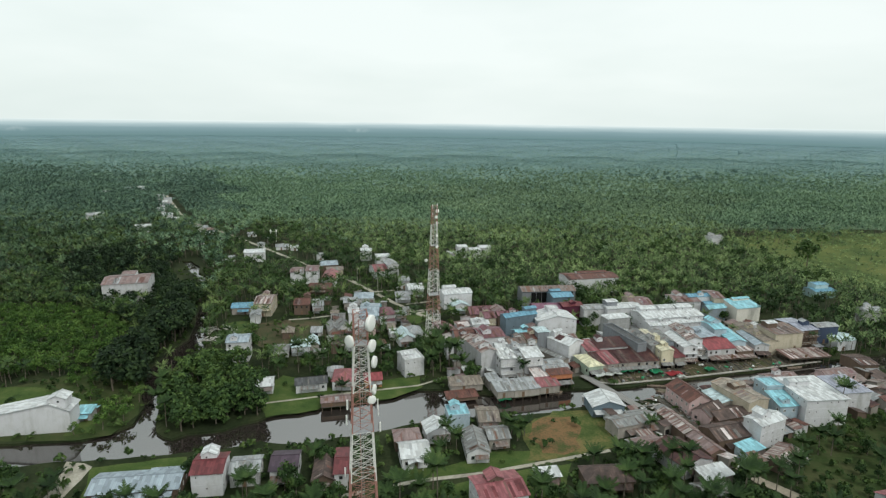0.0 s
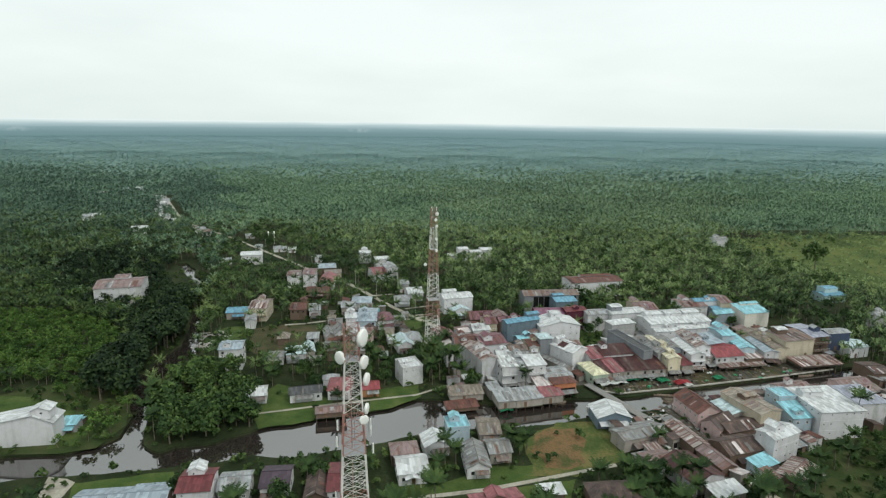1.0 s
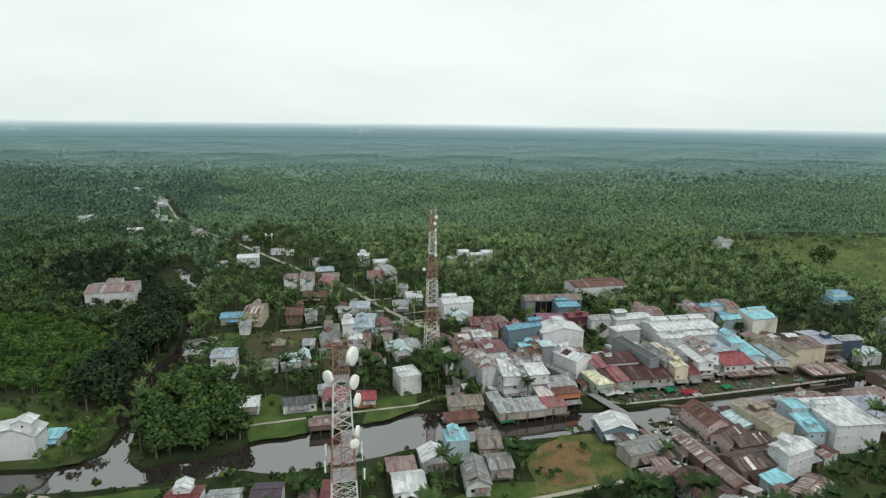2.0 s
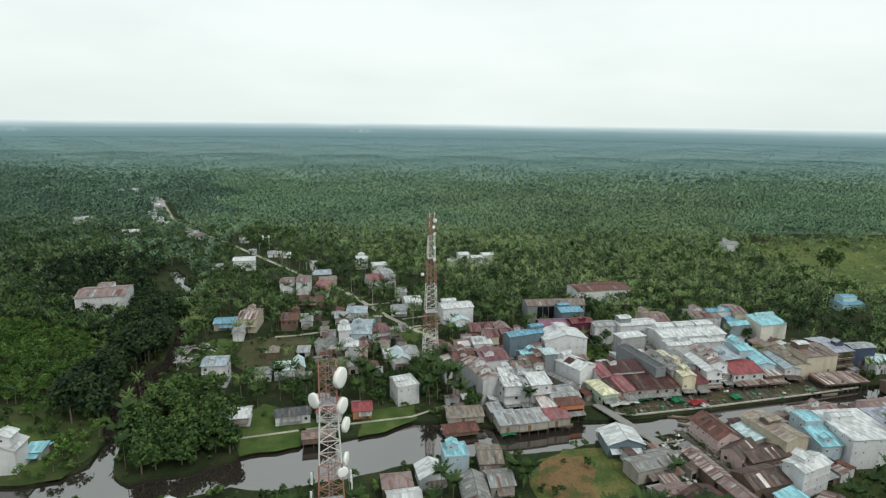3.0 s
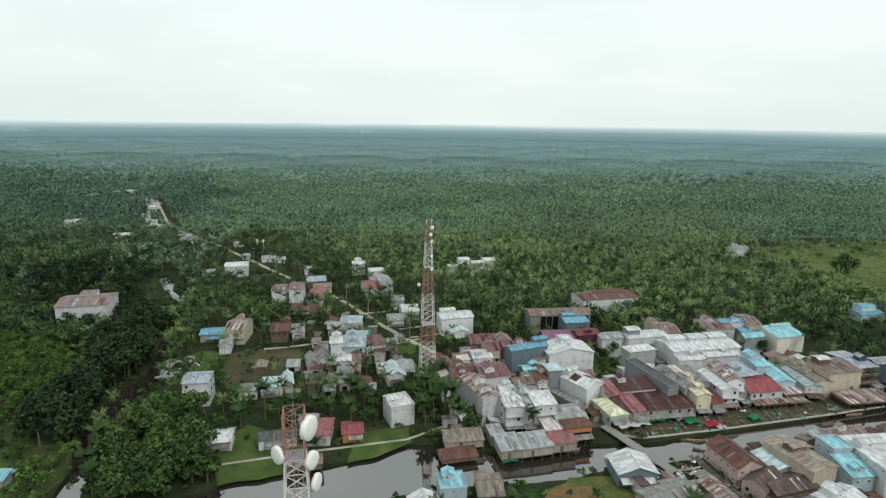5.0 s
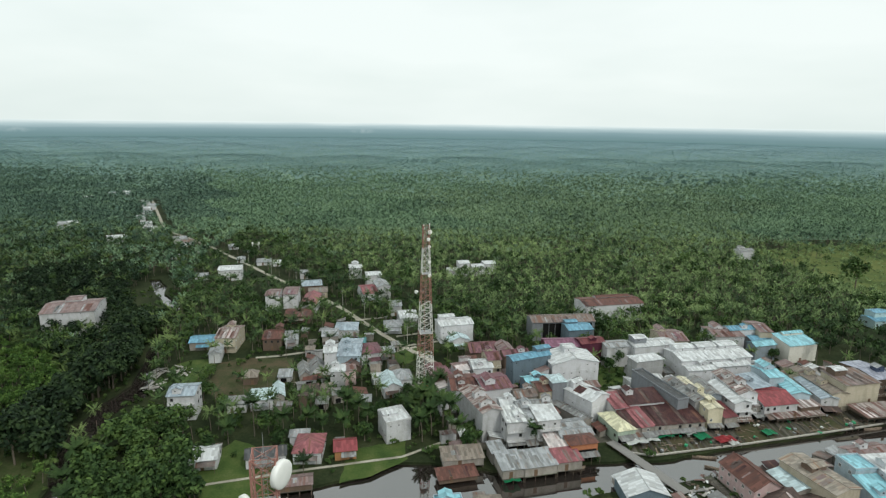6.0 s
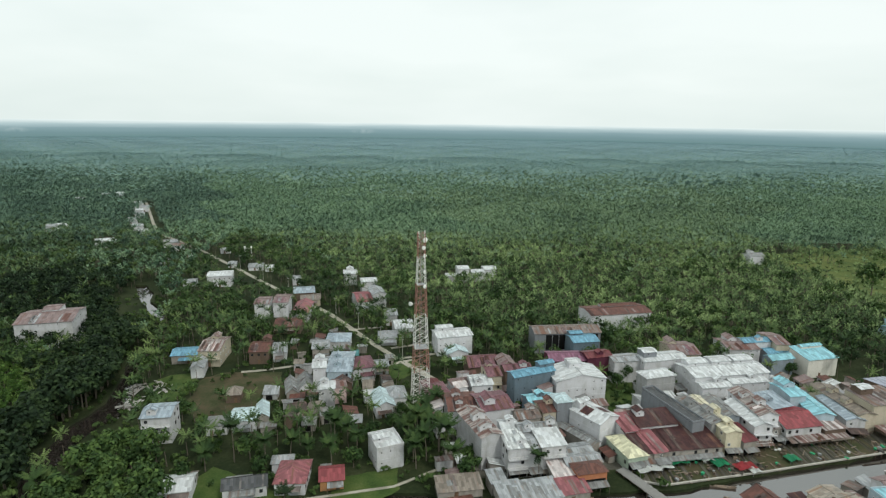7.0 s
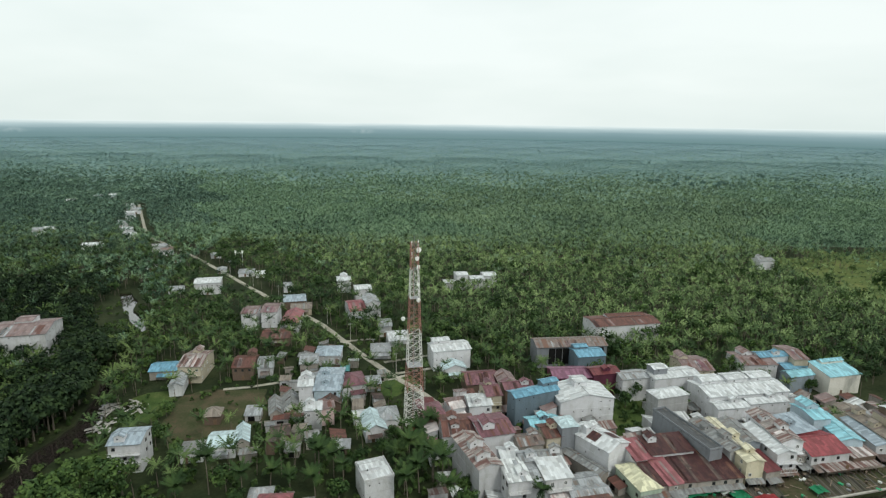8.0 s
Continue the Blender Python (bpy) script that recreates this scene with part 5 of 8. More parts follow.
house(-36.6, 244.9, 11, 5.6, 4.5, 7.7, "sx", 0.7, "greywhite", "white",
      "grey-white house with bright white lean-to roof", openings="window")
house(-33.0, 249.9, 18, 4.3, 7.2, 6.6, "gx", 0.9, "pinkwall", "rustpink",
      "pink-walled house with faded roof", openings="window")
house(-48.5, 290.7, 9, 7.1, 10.2, 5.5, "gx", 1.4, "plank", "zinc",
      "house with tiered zinc roof")
house(-42.5, 301.0, 4, 10.5, 10.8, 5.0, "hip", 1.9, "white", "bluegrey",
      "house with blue-grey hip roof by the street")
house(-38.4, 289.2, 4, 6.4, 7.6, 5.5, "gx", 1.2, "wood", "zincold",
      "house with dark zinc roof")
house(-34.4, 285.8, 7, 6.2, 4.5, 3.3, "sx", 0.6, "wood", "teal",
      "lean-to with teal metal roof")
house(-28.2, 273.1, 20, 9.9, 11.8, 5.0, "hip", 2.3, "white", "mauve",
      "house with mauve-pink hip roof", openings="window")
house(-20.0, 275.8, 12, 5.3, 7.3, 3.5, "gx", 1.2, "white", "zinc",
      "small white house with zinc roof")
house(-15.7, 242.2, 17, 6.9, 11.9, 4.4, "gy", 1.9, "white", "palecyan",
      "house with pale cyan-white gable roof")
house(-11.7, 247.7, 14, 7.6, 9.1, 4.4, "hip", 2.3, "white", "zinc",
      "house with grey zinc hip roof", openings="window")
house(-21.1, 247.8, 17, 4.3, 5.6, 3.8, "gx", 1.2, "white", "white",
      "small house with pale roof under palms")
house(2.0, 254.3, 18, 6.4, 9.4, 4.4, "hip", 2.3, "wood", "maroonred",
      "timber house with dark red hip roof", openings="window")
house(-14.4, 320.2, 14, 8.7, 12.5, 5.0, "gx", 1.9, "white", "white",
      "white house with pale gable roof", openings="window")
house(-20.7, 308.5, 7, 8.4, 9.4, 3.8, "hip", 1.9, "white", "zinc",
      "white house with zinc hip roof", openings="window")
house(-40.0, 362.8, 19, 9.5, 18.9, 5.5, "gx", 2.1, "white", "redpink",
      "house with orange-red roof", openings="window")
house(-32.2, 363.6, 20, 7.4, 13.2, 8.8, "gy", 1.6, "greywhite", "zinc",
      "tall grey-white house with gable roof", openings="vent")
house(-55.0, 408.8, 12, 8.2, 10.1, 7.7, "gx", 0.9, "white", "white",
      "white swiftlet house with stepped roof", openings="vent", turrets=[(0.00, 0.20, 0.50, 0.40, 1.4)])
house(-40.8, 390.5, 15, 9.2, 9.6, 7.7, "gx", 0.9, "white", "white",
      "white swiftlet house at the forest edge", openings="vent")
house(-21.9, 336.3, 11, 5.8, 10.8, 5.5, "gx", 1.4, "greywhite", "zinc",
      "plain grey house near the lattice tower")
house(9.9, 299.1, 16, 16.3, 10.4, 8.8, "gx", 1.2, "white", "white",
      "white two-storey house with pale roof", openings="vent", turrets=[(-0.20, 0.25, 0.45, 0.40, 1.8)], clear=8.0)
house(11.8, 288.2, 14, 9.4, 6.3, 4.4, "gy", 1.9, "white", "palecyan",
      "small white gabled house with cyan trim", openings="window")
house(13.0, 417.5, 4, 12.9, 7.9, 4.4, "gx", 0.9, "greywhite", "white",
      "low pale building at the forest edge", openings="vent", clear=3.0)
house(17.6, 421.3, 13, 7.0, 9.1, 8.6, "gx", 0.9, "white", "white",
      "white swiftlet tower at the forest edge", openings="vent", clear=3.0)
house(27.2, 420.3, 12, 8.1, 8.0, 6.6, "gx", 0.9, "white", "white",
      "white swiftlet house at the forest edge", openings="vent", clear=3.0)
house(35.5, 425.4, 12, 8.3, 9.7, 7.5, "gx", 0.9, "white", "white",
      "white swiftlet house at the forest edge", openings="vent", clear=3.0)
house(22.0, 275.2, 10, 12.5, 12.0, 5.6, "gx", 2.2, "wood", "mauve",
      "low hall with mauve-brown gable roof")
house(31.6, 271.6, 12, 6.4, 9.0, 7.2, "gy", 1.6, "cream", "rustpink",
      "narrow cream shophouse with faded roof", openings="vent")
house(24.8, 257.3, 12, 5.3, 10.7, 9.4, "gx", 1.4, "cream", "mauve",
      "cream three-storey shophouse with dark pink roof", openings="window", turrets=[(-0.10, 0.20, 0.40, 0.30, 1.4)])
house(35.3, 264.6, 12, 10.9, 6.7, 7.7, "gx", 1.2, "wood", "mauve",
      "shophouse with maroon metal roof")
house(39.5, 252.4, 24, 17.5, 5.6, 11.6, "gx", 0.9, "blue", "blue",
      "tall blue metal-clad building with light blue roof", openings="vent", turrets=[(0.38, 0.20, 0.36, 0.60, 1.6)])
house(57.0, 256.2, 11, 19.8, 12.9, 9.4, "gy", 2.3, "white", "white",
      "white warehouse with white gable roof and roof monitor", openings="vent", turrets=[(0.00, 0.20, 0.25, 0.40, 1.6)])
house(62.5, 304.5, 7, 31.0, 11.1, 9.4, "gx", 1.6, "slate", "rustgrey",
      "big dark open hall with rusty grey roof", dark_front=True, clear=9.0)
house(68.5, 294.8, 11, 11.8, 9.8, 8.8, "gx", 1.2, "blue", "blue",
      "blue metal-clad building beside the hall", turrets=[(-0.20, 0.30, 0.50, 0.40, 1.4)])
house(56.8, 275.2, 5, 14.5, 10.3, 8.3, "gx", 1.4, "maroon", "purple",
      "building with purplish pink metal roof")
house(69.6, 274.3, 14, 10.9, 7.3, 9.9, "gx", 0.9, "maroon", "maroonred",
      "dark maroon metal-clad building")
house(80.3, 271.7, 12, 11.5, 7.4, 9.4, "gx", 0.8, "greywhite", "zinc",
      "grey-white swiftlet house with zinc roof", openings="vent")
house(95.7, 272.7, 14, 19.4, 8.1, 9.9, "gx", 0.8, "white", "white",
      "white swiftlet house with dark rooftop box", openings="vent", turrets=[(-0.30, 0.10, 0.30, 0.60, 2.2)], turret_wall="slate")
house(108.6, 284.8, 4, 11.3, 14.7, 8.8, "gx", 1.6, "cream", "rustpink",
      "cream building with faded brown-pink roof", openings="vent", turrets=[(-0.30, 0.20, 0.30, 0.40, 1.6)])
house(94.5, 334.6, 12, 33.1, 14.9, 9.4, "gx", 1.2, "white", "redbrown",
      "long white hall with red-brown metal roof at the forest edge", openings="vent", turrets=[(0.10, 0.25, 0.60, 0.30, 0.8)])
house(116.7, 263.2, 11, 31.9, 13.4, 9.4, "gx", 1.2, "white", "white",
      "long white swiftlet building with white roof monitors", openings="vent", turrets=[(-0.30, 0.30, 0.26, 0.40, 1.6), (0.02, 0.30, 0.26, 0.40, 1.6), (0.33, 0.30, 0.26, 0.40, 1.6)])
house(108.4, 251.8, 11, 11.9, 5.3, 7.7, "gx", 0.7, "white", "white",
      "white annex with tiered pale roofs", openings="vent")
house(122.9, 256.8, 11, 15.2, 6.4, 7.7, "gx", 0.7, "white", "white",
      "white annex with pale metal roof", openings="vent")
house(88.2, 256.1, 17, 12.6, 6.5, 9.9, "hip", 1.2, "grey", "white",
      "grey shophouse with bright white hip roof")
house(84.8, 231.4, 19, 4.6, 25.7, 9.7, "flat", 0.6, "slate", "darkgrey",
      "long blue-grey shophouse with curved parapet")
house(97.2, 227.3, 7, 5.4, 24.4, 8.6, "gy", 0.7, "creamroof", "creamroof",
      "deep cream shophouse with cream roof and balconies", openings="window", shop=True)
house(94.1, 229.7, 15, 6.0, 18.7, 8.8, "gy", 0.9, "grey", "zincold",
      "narrow grey shophouse with worn roof")
house(109.2, 228.0, 9, 6.5, 16.6, 8.6, "gy", 1.1, "white", "white",
      "deep white shophouse with balconies", openings="window", shop=True)
house(113.0, 232.3, 4, 6.8, 18.5, 10.5, "gy", 1.4, "white", "ruststripe",
      "white shophouse with rusty striped roof", openings="window")
house(102.0, 232.2, 5, 5.3, 14.6, 8.8, "gy", 0.9, "slateblue", "zincold",
      "narrow blue-grey shophouse with plain walls")
house(84.1, 217.8, 10, 18.4, 13.3, 5.1, "sx", 1.9, "plank", "maroondark",
      "wide riverfront shophouse with dark maroon metal roof", openings="window", shop=True)
house(72.0, 214.7, 16, 4.8, 12.0, 5.1, "sx", 1.9, "plank", "redpink",
      "riverfront shophouse with red metal roof", openings="window", shop=True)
house(68.2, 214.0, 16, 4.5, 11.8, 5.0, "sx", 1.9, "plank", "maroondark",
      "riverfront shophouse with dark brown metal roof", openings="window", shop=True)
house(64.2, 212.7, 16, 6.7, 12.5, 5.0, "hip", 1.6, "greenwall", "paleyellow",
      "corner shop with pale yellow hip roof", openings="window", shop=True)
house(66.2, 221.9, 16, 5.3, 9.0, 7.2, "sx", 1.4, "white", "redpink",
      "shophouse with red metal roof")
house(76.0, 224.4, 12, 13.8, 8.0, 7.7, "sx", 1.4, "white", "maroondark",
      "shophouse row with dark maroon roof", turrets=[(-0.30, 0.30, 0.20, 0.40, 1.6)])
house(102.9, 221.2, 16, 5.0, 11.5, 5.4, "sx", 1.6, "plank", "maroonred",
      "riverfront shophouse with dark red roof", openings="window", shop=True)
house(124.8, 230.2, 11, 13.4, 13.7, 6.3, "gx", 1.9, "greywhite", "red",
      "riverfront building with bright red metal roof", openings="window", turrets=[(0.00, 0.35, 0.60, 0.30, 0.9)], shop=True)
house(116.4, 229.1, 16, 5.3, 11.7, 5.8, "sx", 1.6, "plank", "ruststripe",
      "shophouse with rust-striped metal roof", openings="window", shop=True)
house(136.2, 238.4, 0, 6.9, 18.4, 7.7, "gy", 0.9, "paleblue", "cyan",
      "deep shophouse with light blue metal roof", shop=True)
house(130.9, 242.6, 9, 6.2, 10.6, 10.5, "gx", 0.9, "paleblue", "cyan",
      "pale blue tiered building with cyan roofs", turrets=[(0.00, 0.20, 0.70, 0.50, 1.6)])
house(121.9, 237.1, 18, 9.7, 9.0, 8.3, "sx", 1.4, "slateblue", "bluegrey",
      "building with blue-grey lean-to roof")
house(147.2, 237.6, -1, 6.4, 17.3, 6.1, "gy", 0.9, "greywhite", "bluegrey",
      "riverfront house with blue-grey roof and balcony", openings="window", shop=True)
house(136.6, 229.7, 13, 8.3, 9.6, 4.9, "sx", 1.2, "wood", "ruststripe",
      "open shop with dark rust-striped roof", shop=True)
house(150.4, 241.7, 6, 6.4, 23.3, 7.5, "gy", 0.9, "beige", "tan",
      "broad old shophouse with brown weathered roof")
house(159.8, 238.1, 12, 14.8, 11.7, 10.5, "sx", 0.7, "cream", "rustgrey",
      "tall cream building with rusty roof on open ground storey", stilt=2.2, turrets=[(-0.25, 0.25, 0.35, 0.35, 2.2)], turret_wall="wood")
house(172.7, 246.7, 13, 9.2, 16.3, 9.9, "gx", 0.9, "wood", "lilac",
      "brown timber-fronted building with lilac-grey roof", openings="window")
house(184.3, 244.8, 10, 11.6, 6.0, 10.5, "gx", 0.7, "darkblue", "zinc",
      "tall dark blue building with grey roof on open ground storey", stilt=2.2, turrets=[(-0.80, 0.30, 0.30, 0.50, 1.5)])
house(191.5, 243.4, 13, 10.6, 10.0, 5.0, "gx", 1.2, "white", "palecyan",
      "low white house with pale cyan roof")
house(164.4, 281.4, 14, 14.8, 10.4, 8.2, "sx", 2.0, "panelwhite", "cyan",
      "tall off-white panelled building with bright cyan roof", turrets=[(0.10, 0.38, 0.70, 0.24, 0.9)])
house(136.0, 290.7, 4, 13.7, 13.6, 8.8, "gx", 0.9, "greywhite", "rustpink",
      "grey-white building with faded brown roof", openings="vent", turrets=[(-0.10, 0.30, 0.30, 0.40, 1.4)])
house(145.1, 293.2, 10, 13.9, 5.8, 9.9, "gx", 0.9, "white", "blue",
      "building with bright blue metal roofs")
house(154.4, 295.2, 4, 6.0, 15.0, 9.9, "gx", 1.4, "cream", "rustpink",
      "cream building with brown roof")
house(152.0, 289.5, 10, 10.7, 6.8, 6.6, "gx", 0.9, "slate", "blue",
      "dark building with light blue metal roof")
house(148.4, 279.3, 15, 11.0, 5.5, 7.7, "gx", 1.2, "slateblue", "cyan",
      "building with pale blue metal roof")
house(236.5, 327.0, 10, 14.5, 10.0, 4.4, "gx", 1.0, "palecyanwall", "blue",
      "two-tier cyan house with blue metal roof in the fields", openings="window", turrets=[(0.0, 0.15, 0.62, 0.62, 2.6)], clear=26.0)
house(242.0, 481.0, 8, 11.5, 10.0, 6.8, "gx", 1.4, "white", "zincold",
      "lone white house at the edge of the field", openings="vent", turrets=[(-0.10, 0.30, 0.35, 0.40, 1.5)], clear=22.0)
house(231.8, 278.6, 4, 9.6, 6.4, 7.7, "gx", 1.2, "greywhite", "zinc",
      "grey house at the forest edge")
house(17.7, 215.4, 23, 6.9, 18.4, 10.8, "gy", 1.1, "greywhite", "ruststripe",
      "long weathered white building with patched rusty roof", turrets=[(0.00, 0.05, 0.60, 0.12, 1.6), (-0.10, -0.30, 0.60, 0.08, 1.4)])
house(23.1, 231.4, 17, 10.8, 12.8, 9.9, "gx", 1.4, "white", "mauve",
      "white shophouse with dark pink roof and dormer", openings="vent", turrets=[(-0.20, -0.10, 0.35, 0.40, 1.4)])
house(12.6, 232.8, 7, 10.2, 13.3, 8.8, "gx", 1.4, "white", "redbrown",
      "shophouse with rusty maroon roof")
house(20.1, 252.4, 11, 7.9, 8.9, 7.7, "gx", 1.4, "white", "white",
      "white house with pale roof", openings="window")
house(12.9, 255.1, 18, 7.6, 6.8, 5.5, "hip", 1.6, "white", "rustpink",
      "small house with faded red roof")
house(3.7, 249.2, 19, 7.4, 9.1, 5.5, "hip", 1.9, "wood", "mauve",
      "house with mauve hip roof")
house(27.8, 206.5, 12, 6.1, 9.1, 9.9, "sx", 0.7, "greywhite", "whitestripe",
      "grey-white shophouse with striped pale roof", openings="window", shop=True)
house(32.9, 207.2, 14, 4.5, 8.4, 9.4, "gx", 0.7, "greywhite", "zinc",
      "shophouse with zinc roof", openings="window", shop=True)
house(38.6, 208.2, 12, 7.6, 9.4, 9.9, "sx", 0.9, "greywhite", "white",
      "shophouse with bright white metal roof", openings="window", shop=True)
house(26.8, 214.8, 11, 5.1, 5.7, 10.5, "gx", 0.9, "white", "white",
      "white rooftop house with dark dormer", openings="vent")
house(32.0, 213.3, 14, 5.1, 5.1, 10.5, "gx", 0.9, "greywhite", "zinc",
      "house with patched zinc roof and dormer", openings="vent")
house(38.5, 214.3, 10, 6.5, 4.8, 10.5, "gx", 0.9, "greywhite", "zincold",
      "house with patched grey roof", openings="vent")
house(41.4, 230.5, 16, 5.6, 8.8, 8.8, "gx", 1.2, "cream", "redbrown",
      "house with rusty brown roof", openings="vent")
house(46.5, 230.2, 14, 5.4, 6.4, 12.1, "hip", 0.9, "slate", "palecyan",
      "tall narrow dark grey building with pale roof")
house(40.4, 236.6, 14, 9.8, 8.0, 8.3, "gx", 1.4, "blue", "cyan",
      "building with bright cyan metal roof")
house(34.1, 225.7, 15, 7.7, 6.5, 8.3, "gx", 1.2, "plank", "rustgrey",
      "house with patched rusty roof")
panel_house = house(56.2, 226.0, 37, 9.4, 14.4, 9.4, "gy", 1.6, "white", "white",
      "long white shophouse with white and maroon roof panels", openings="vent", turrets=[(-0.10, 0.25, 0.50, 0.15, 1.6)])
for side, a, b in ((-1, -1.5, 2.0), (1, -4.5, -0.5)):
    bm = bmesh.new()
    uv = bm.loops.layers.uv.new("uv")
    low, top = (side * 4.1, 9.4 + 1.6 * (1 - 4.1 / 4.7) + 0.15), (side * 0.7, 9.4 + 1.6 * (1 - 0.7 / 4.7) + 0.15)
    ends = (a, b) if side > 0 else (b, a)
    slope(bm, uv, (low[0], ends[0], low[1]), (low[0], ends[1], low[1]), (top[0], ends[1], top[1]), (top[0], ends[0], top[1]), 0.05)
    part("roof_panel", bm, "roof_maroondark", panel_house, "dark maroon roof panel")
house(50.4, 221.0, 36, 3.5, 15.9, 4.4, "gy", 0.6, "plank", "zincold",
      "narrow zinc lean-to along the alley")
house(48.9, 198.9, 13, 8.9, 5.5, 6.1, "hip", 1.2, "orange", "redbrown",
      "orange riverside house with dark brown roof", stilt=1.2, openings="window", shop=True)
house(47.9, 204.3, 13, 10.9, 5.4, 5.5, "gx", 0.9, "plank", "zinc",
      "riverside house with grey metal roof", shop=True)
house(41.2, 200.1, 11, 6.4, 10.3, 4.6, "sx", 0.9, "plank", "whitepink",
      "riverside shop with pale metal roof", stilt=1.0)
house(43.0, 192.6, 13, 8.0, 6.1, 4.0, "sx", 0.8, "plank", "redpink",
      "riverside shop with faded pink-red roof", stilt=1.0)
house(33.6, 190.7, 14, 10.2, 7.9, 4.0, "sx", 0.8, "plank", "zinc",
      "riverside shop with light grey zinc roof", stilt=1.0)
house(25.3, 189.3, 13, 6.8, 8.5, 4.0, "sx", 0.8, "plank", "zinc",
      "riverside shop with grey zinc roof", stilt=1.0)
house(21.9, 196.5, 15, 4.3, 5.5, 4.0, "sx", 0.6, "plank", "zinc",
      "small riverside shed with zinc roof")
house(11.1, 193.8, 10, 12.4, 6.3, 3.5, "sx", 0.7, "plank", "tan",
      "long riverside shed with tan metal roof", stilt=1.0)
house(9.4, 186.7, 14, 11.6, 4.9, 1.5, "sx", 0.5, "wood", "redbrown",
      "low floating shed with rusty roof")
house(47.0, 209.2, 16, 9.9, 5.7, 5.5, "gx", 0.7, "plank", "zinc",
      "shop with pale grey zinc roof")
house(-11.2, 209.8, 24, 8.4, 9.5, 7.2, "flat", 0.7, "greywhite", "white",
      "square grey-white swiftlet house with roof parapet", openings="vent", turrets=[(-0.15, 0.20, 0.60, 0.40, 0.9)])
house(-25.7, 198.2, 11, 6.6, 7.1, 3.3, "gx", 1.5, "orangew", "red",
      "small orange house with red metal roof on the lawn", openings="window")
house(-36.8, 197.6, 4, 8.5, 11.1, 4.0, "hip", 2.3, "white", "redpink",
      "house with faded red tiered hip roof", openings="window")
house(-49.1, 192.9, 14, 11.7, 5.4, 3.6, "gx", 1.6, "white", "darkgrey",
      "white bungalow with dark grey roof on the lawn", openings="window")
house(-67.8, 191.9, 12, 8.3, 8.2, 3.5, "gx", 1.5, "white", "white",
      "white house with pale worn roof", openings="window", clear=8.0)
house(-37.3, 179.8, 12, 10.1, 4.9, 2.9, "gx", 0.8, "wood", "rustpink",
      "stilted shed with faded roof over the river", stilt=1.0)
house(-41.7, 204.5, 9, 6.0, 4.2, 3.5, "hip", 1.4, "white", "zinc",
      "low house with grey hip roof")
house(183.5, 217.7, 4, 8.1, 11.5, 4.4, "gx", 0.9, "wood", "rustbrown",
      "riverside timber house with dark roof")
house(164.7, 226.6, 10, 20.2, 8.5, 3.2, "sx", 0.6, "wood", "ruststripe",
      "open riverside shelter with worn striped zinc roof", stilt=2.5)
house(131.5, 224.2, 13, 19.0, 5.6, 3.0, "sx", 0.5, "wood", "ruststripe",
      "open riverside shelter with dark striped roof", stilt=2.3)

# ---- lattice towers ----
def tower_width(z, height, base, top):
    return top + (base - top) * max(0.0, 1 - z / (height * 0.9))


def lattice_tower(x, y, yaw, height, base, top, bands, panels, leg_r, brace_r, label):
    """Four tapered legs in painted bands and a web of crossed braces, panel by panel."""
    tw = thing("lattice_tower", x, y, 0, yaw, label, "tower", "telecom towers")
    cuts = [0.0] + list(bands) + [height]
    first_red = True

    def corner(k, z):
        s = tower_width(z, height, base, top) / 2
        return Vector(((-s, s, s, -s)[k], (-s, -s, s, s)[k], z))

    for n, (z0, z1) in enumerate(zip(cuts, cuts[1:])):
        red = ((len(cuts) - 2 - n) % 2 == 0) == first_red
        material = "tower_red" if red else "tower_white"
        for k in range(4):
            bm = bmesh.new()
            add_bar(bm, corner(k, z0), corner(k, z1), leg_r, 6)
            part("leg", bm, material, tw)
        count = max(1, round(panels * (z1 - z0) / height))
        for j in range(count):
            a, b = z0 + (z1 - z0) * j / count, z0 + (z1 - z0) * (j + 1) / count
            runs = [(corner(0, b), corner(2, b))]
            for k in range(4):
                m = (k + 1) % 4
                runs += [(corner(k, a), corner(m, b)), (corner(m, a), corner(k, b)), (corner(k, b), corner(m, b))]
            for p, q in runs:
                bm = bmesh.new()
                add_bar(bm, p, q, brace_r)
                part("brace", bm, material, tw)
    bm = bmesh.new()
    for side in (-0.22, 0.22):
        add_bar(bm, (side, 0.35, 0), (side, 0.35, height), 0.05)
    for k in range(int(height / 0.6)):
        add_bar(bm, (-0.22, 0.35, k * 0.6), (0.22, 0.35, k * 0.6), 0.025)
    part("ladder", bm, "metal_grey", tw)
    bm = bmesh.new()
    add_box(bm, -0.42, -0.12, 0, -0.3, 0.12, height * 0.97)
    part("cable_tray", bm, "tower_red", tw)
    for z in bands[1::2]:
        s = tower_width(z, height, base, top) / 2
        bm = bmesh.new()
        add_box(bm, -s, -s, z, s, s, z + 0.06)
        part("platform", bm, "metal_grey", tw)
    bm = bmesh.new()
    add_bar(bm, (0, 0, height), (0, 0, height + 2.6), 0.05, 6, 0.02)
    part("lightning_rod", bm, "metal_grey", tw)
    for k in range(4):
        bm = bmesh.new()
        c = corner(k, 0)
        add_box(bm, c.x - 0.5, c.y - 0.5, -0.2, c.x + 0.5, c.y + 0.5, 0.35)
        part("footing", bm, "concrete", tw)
    return tw


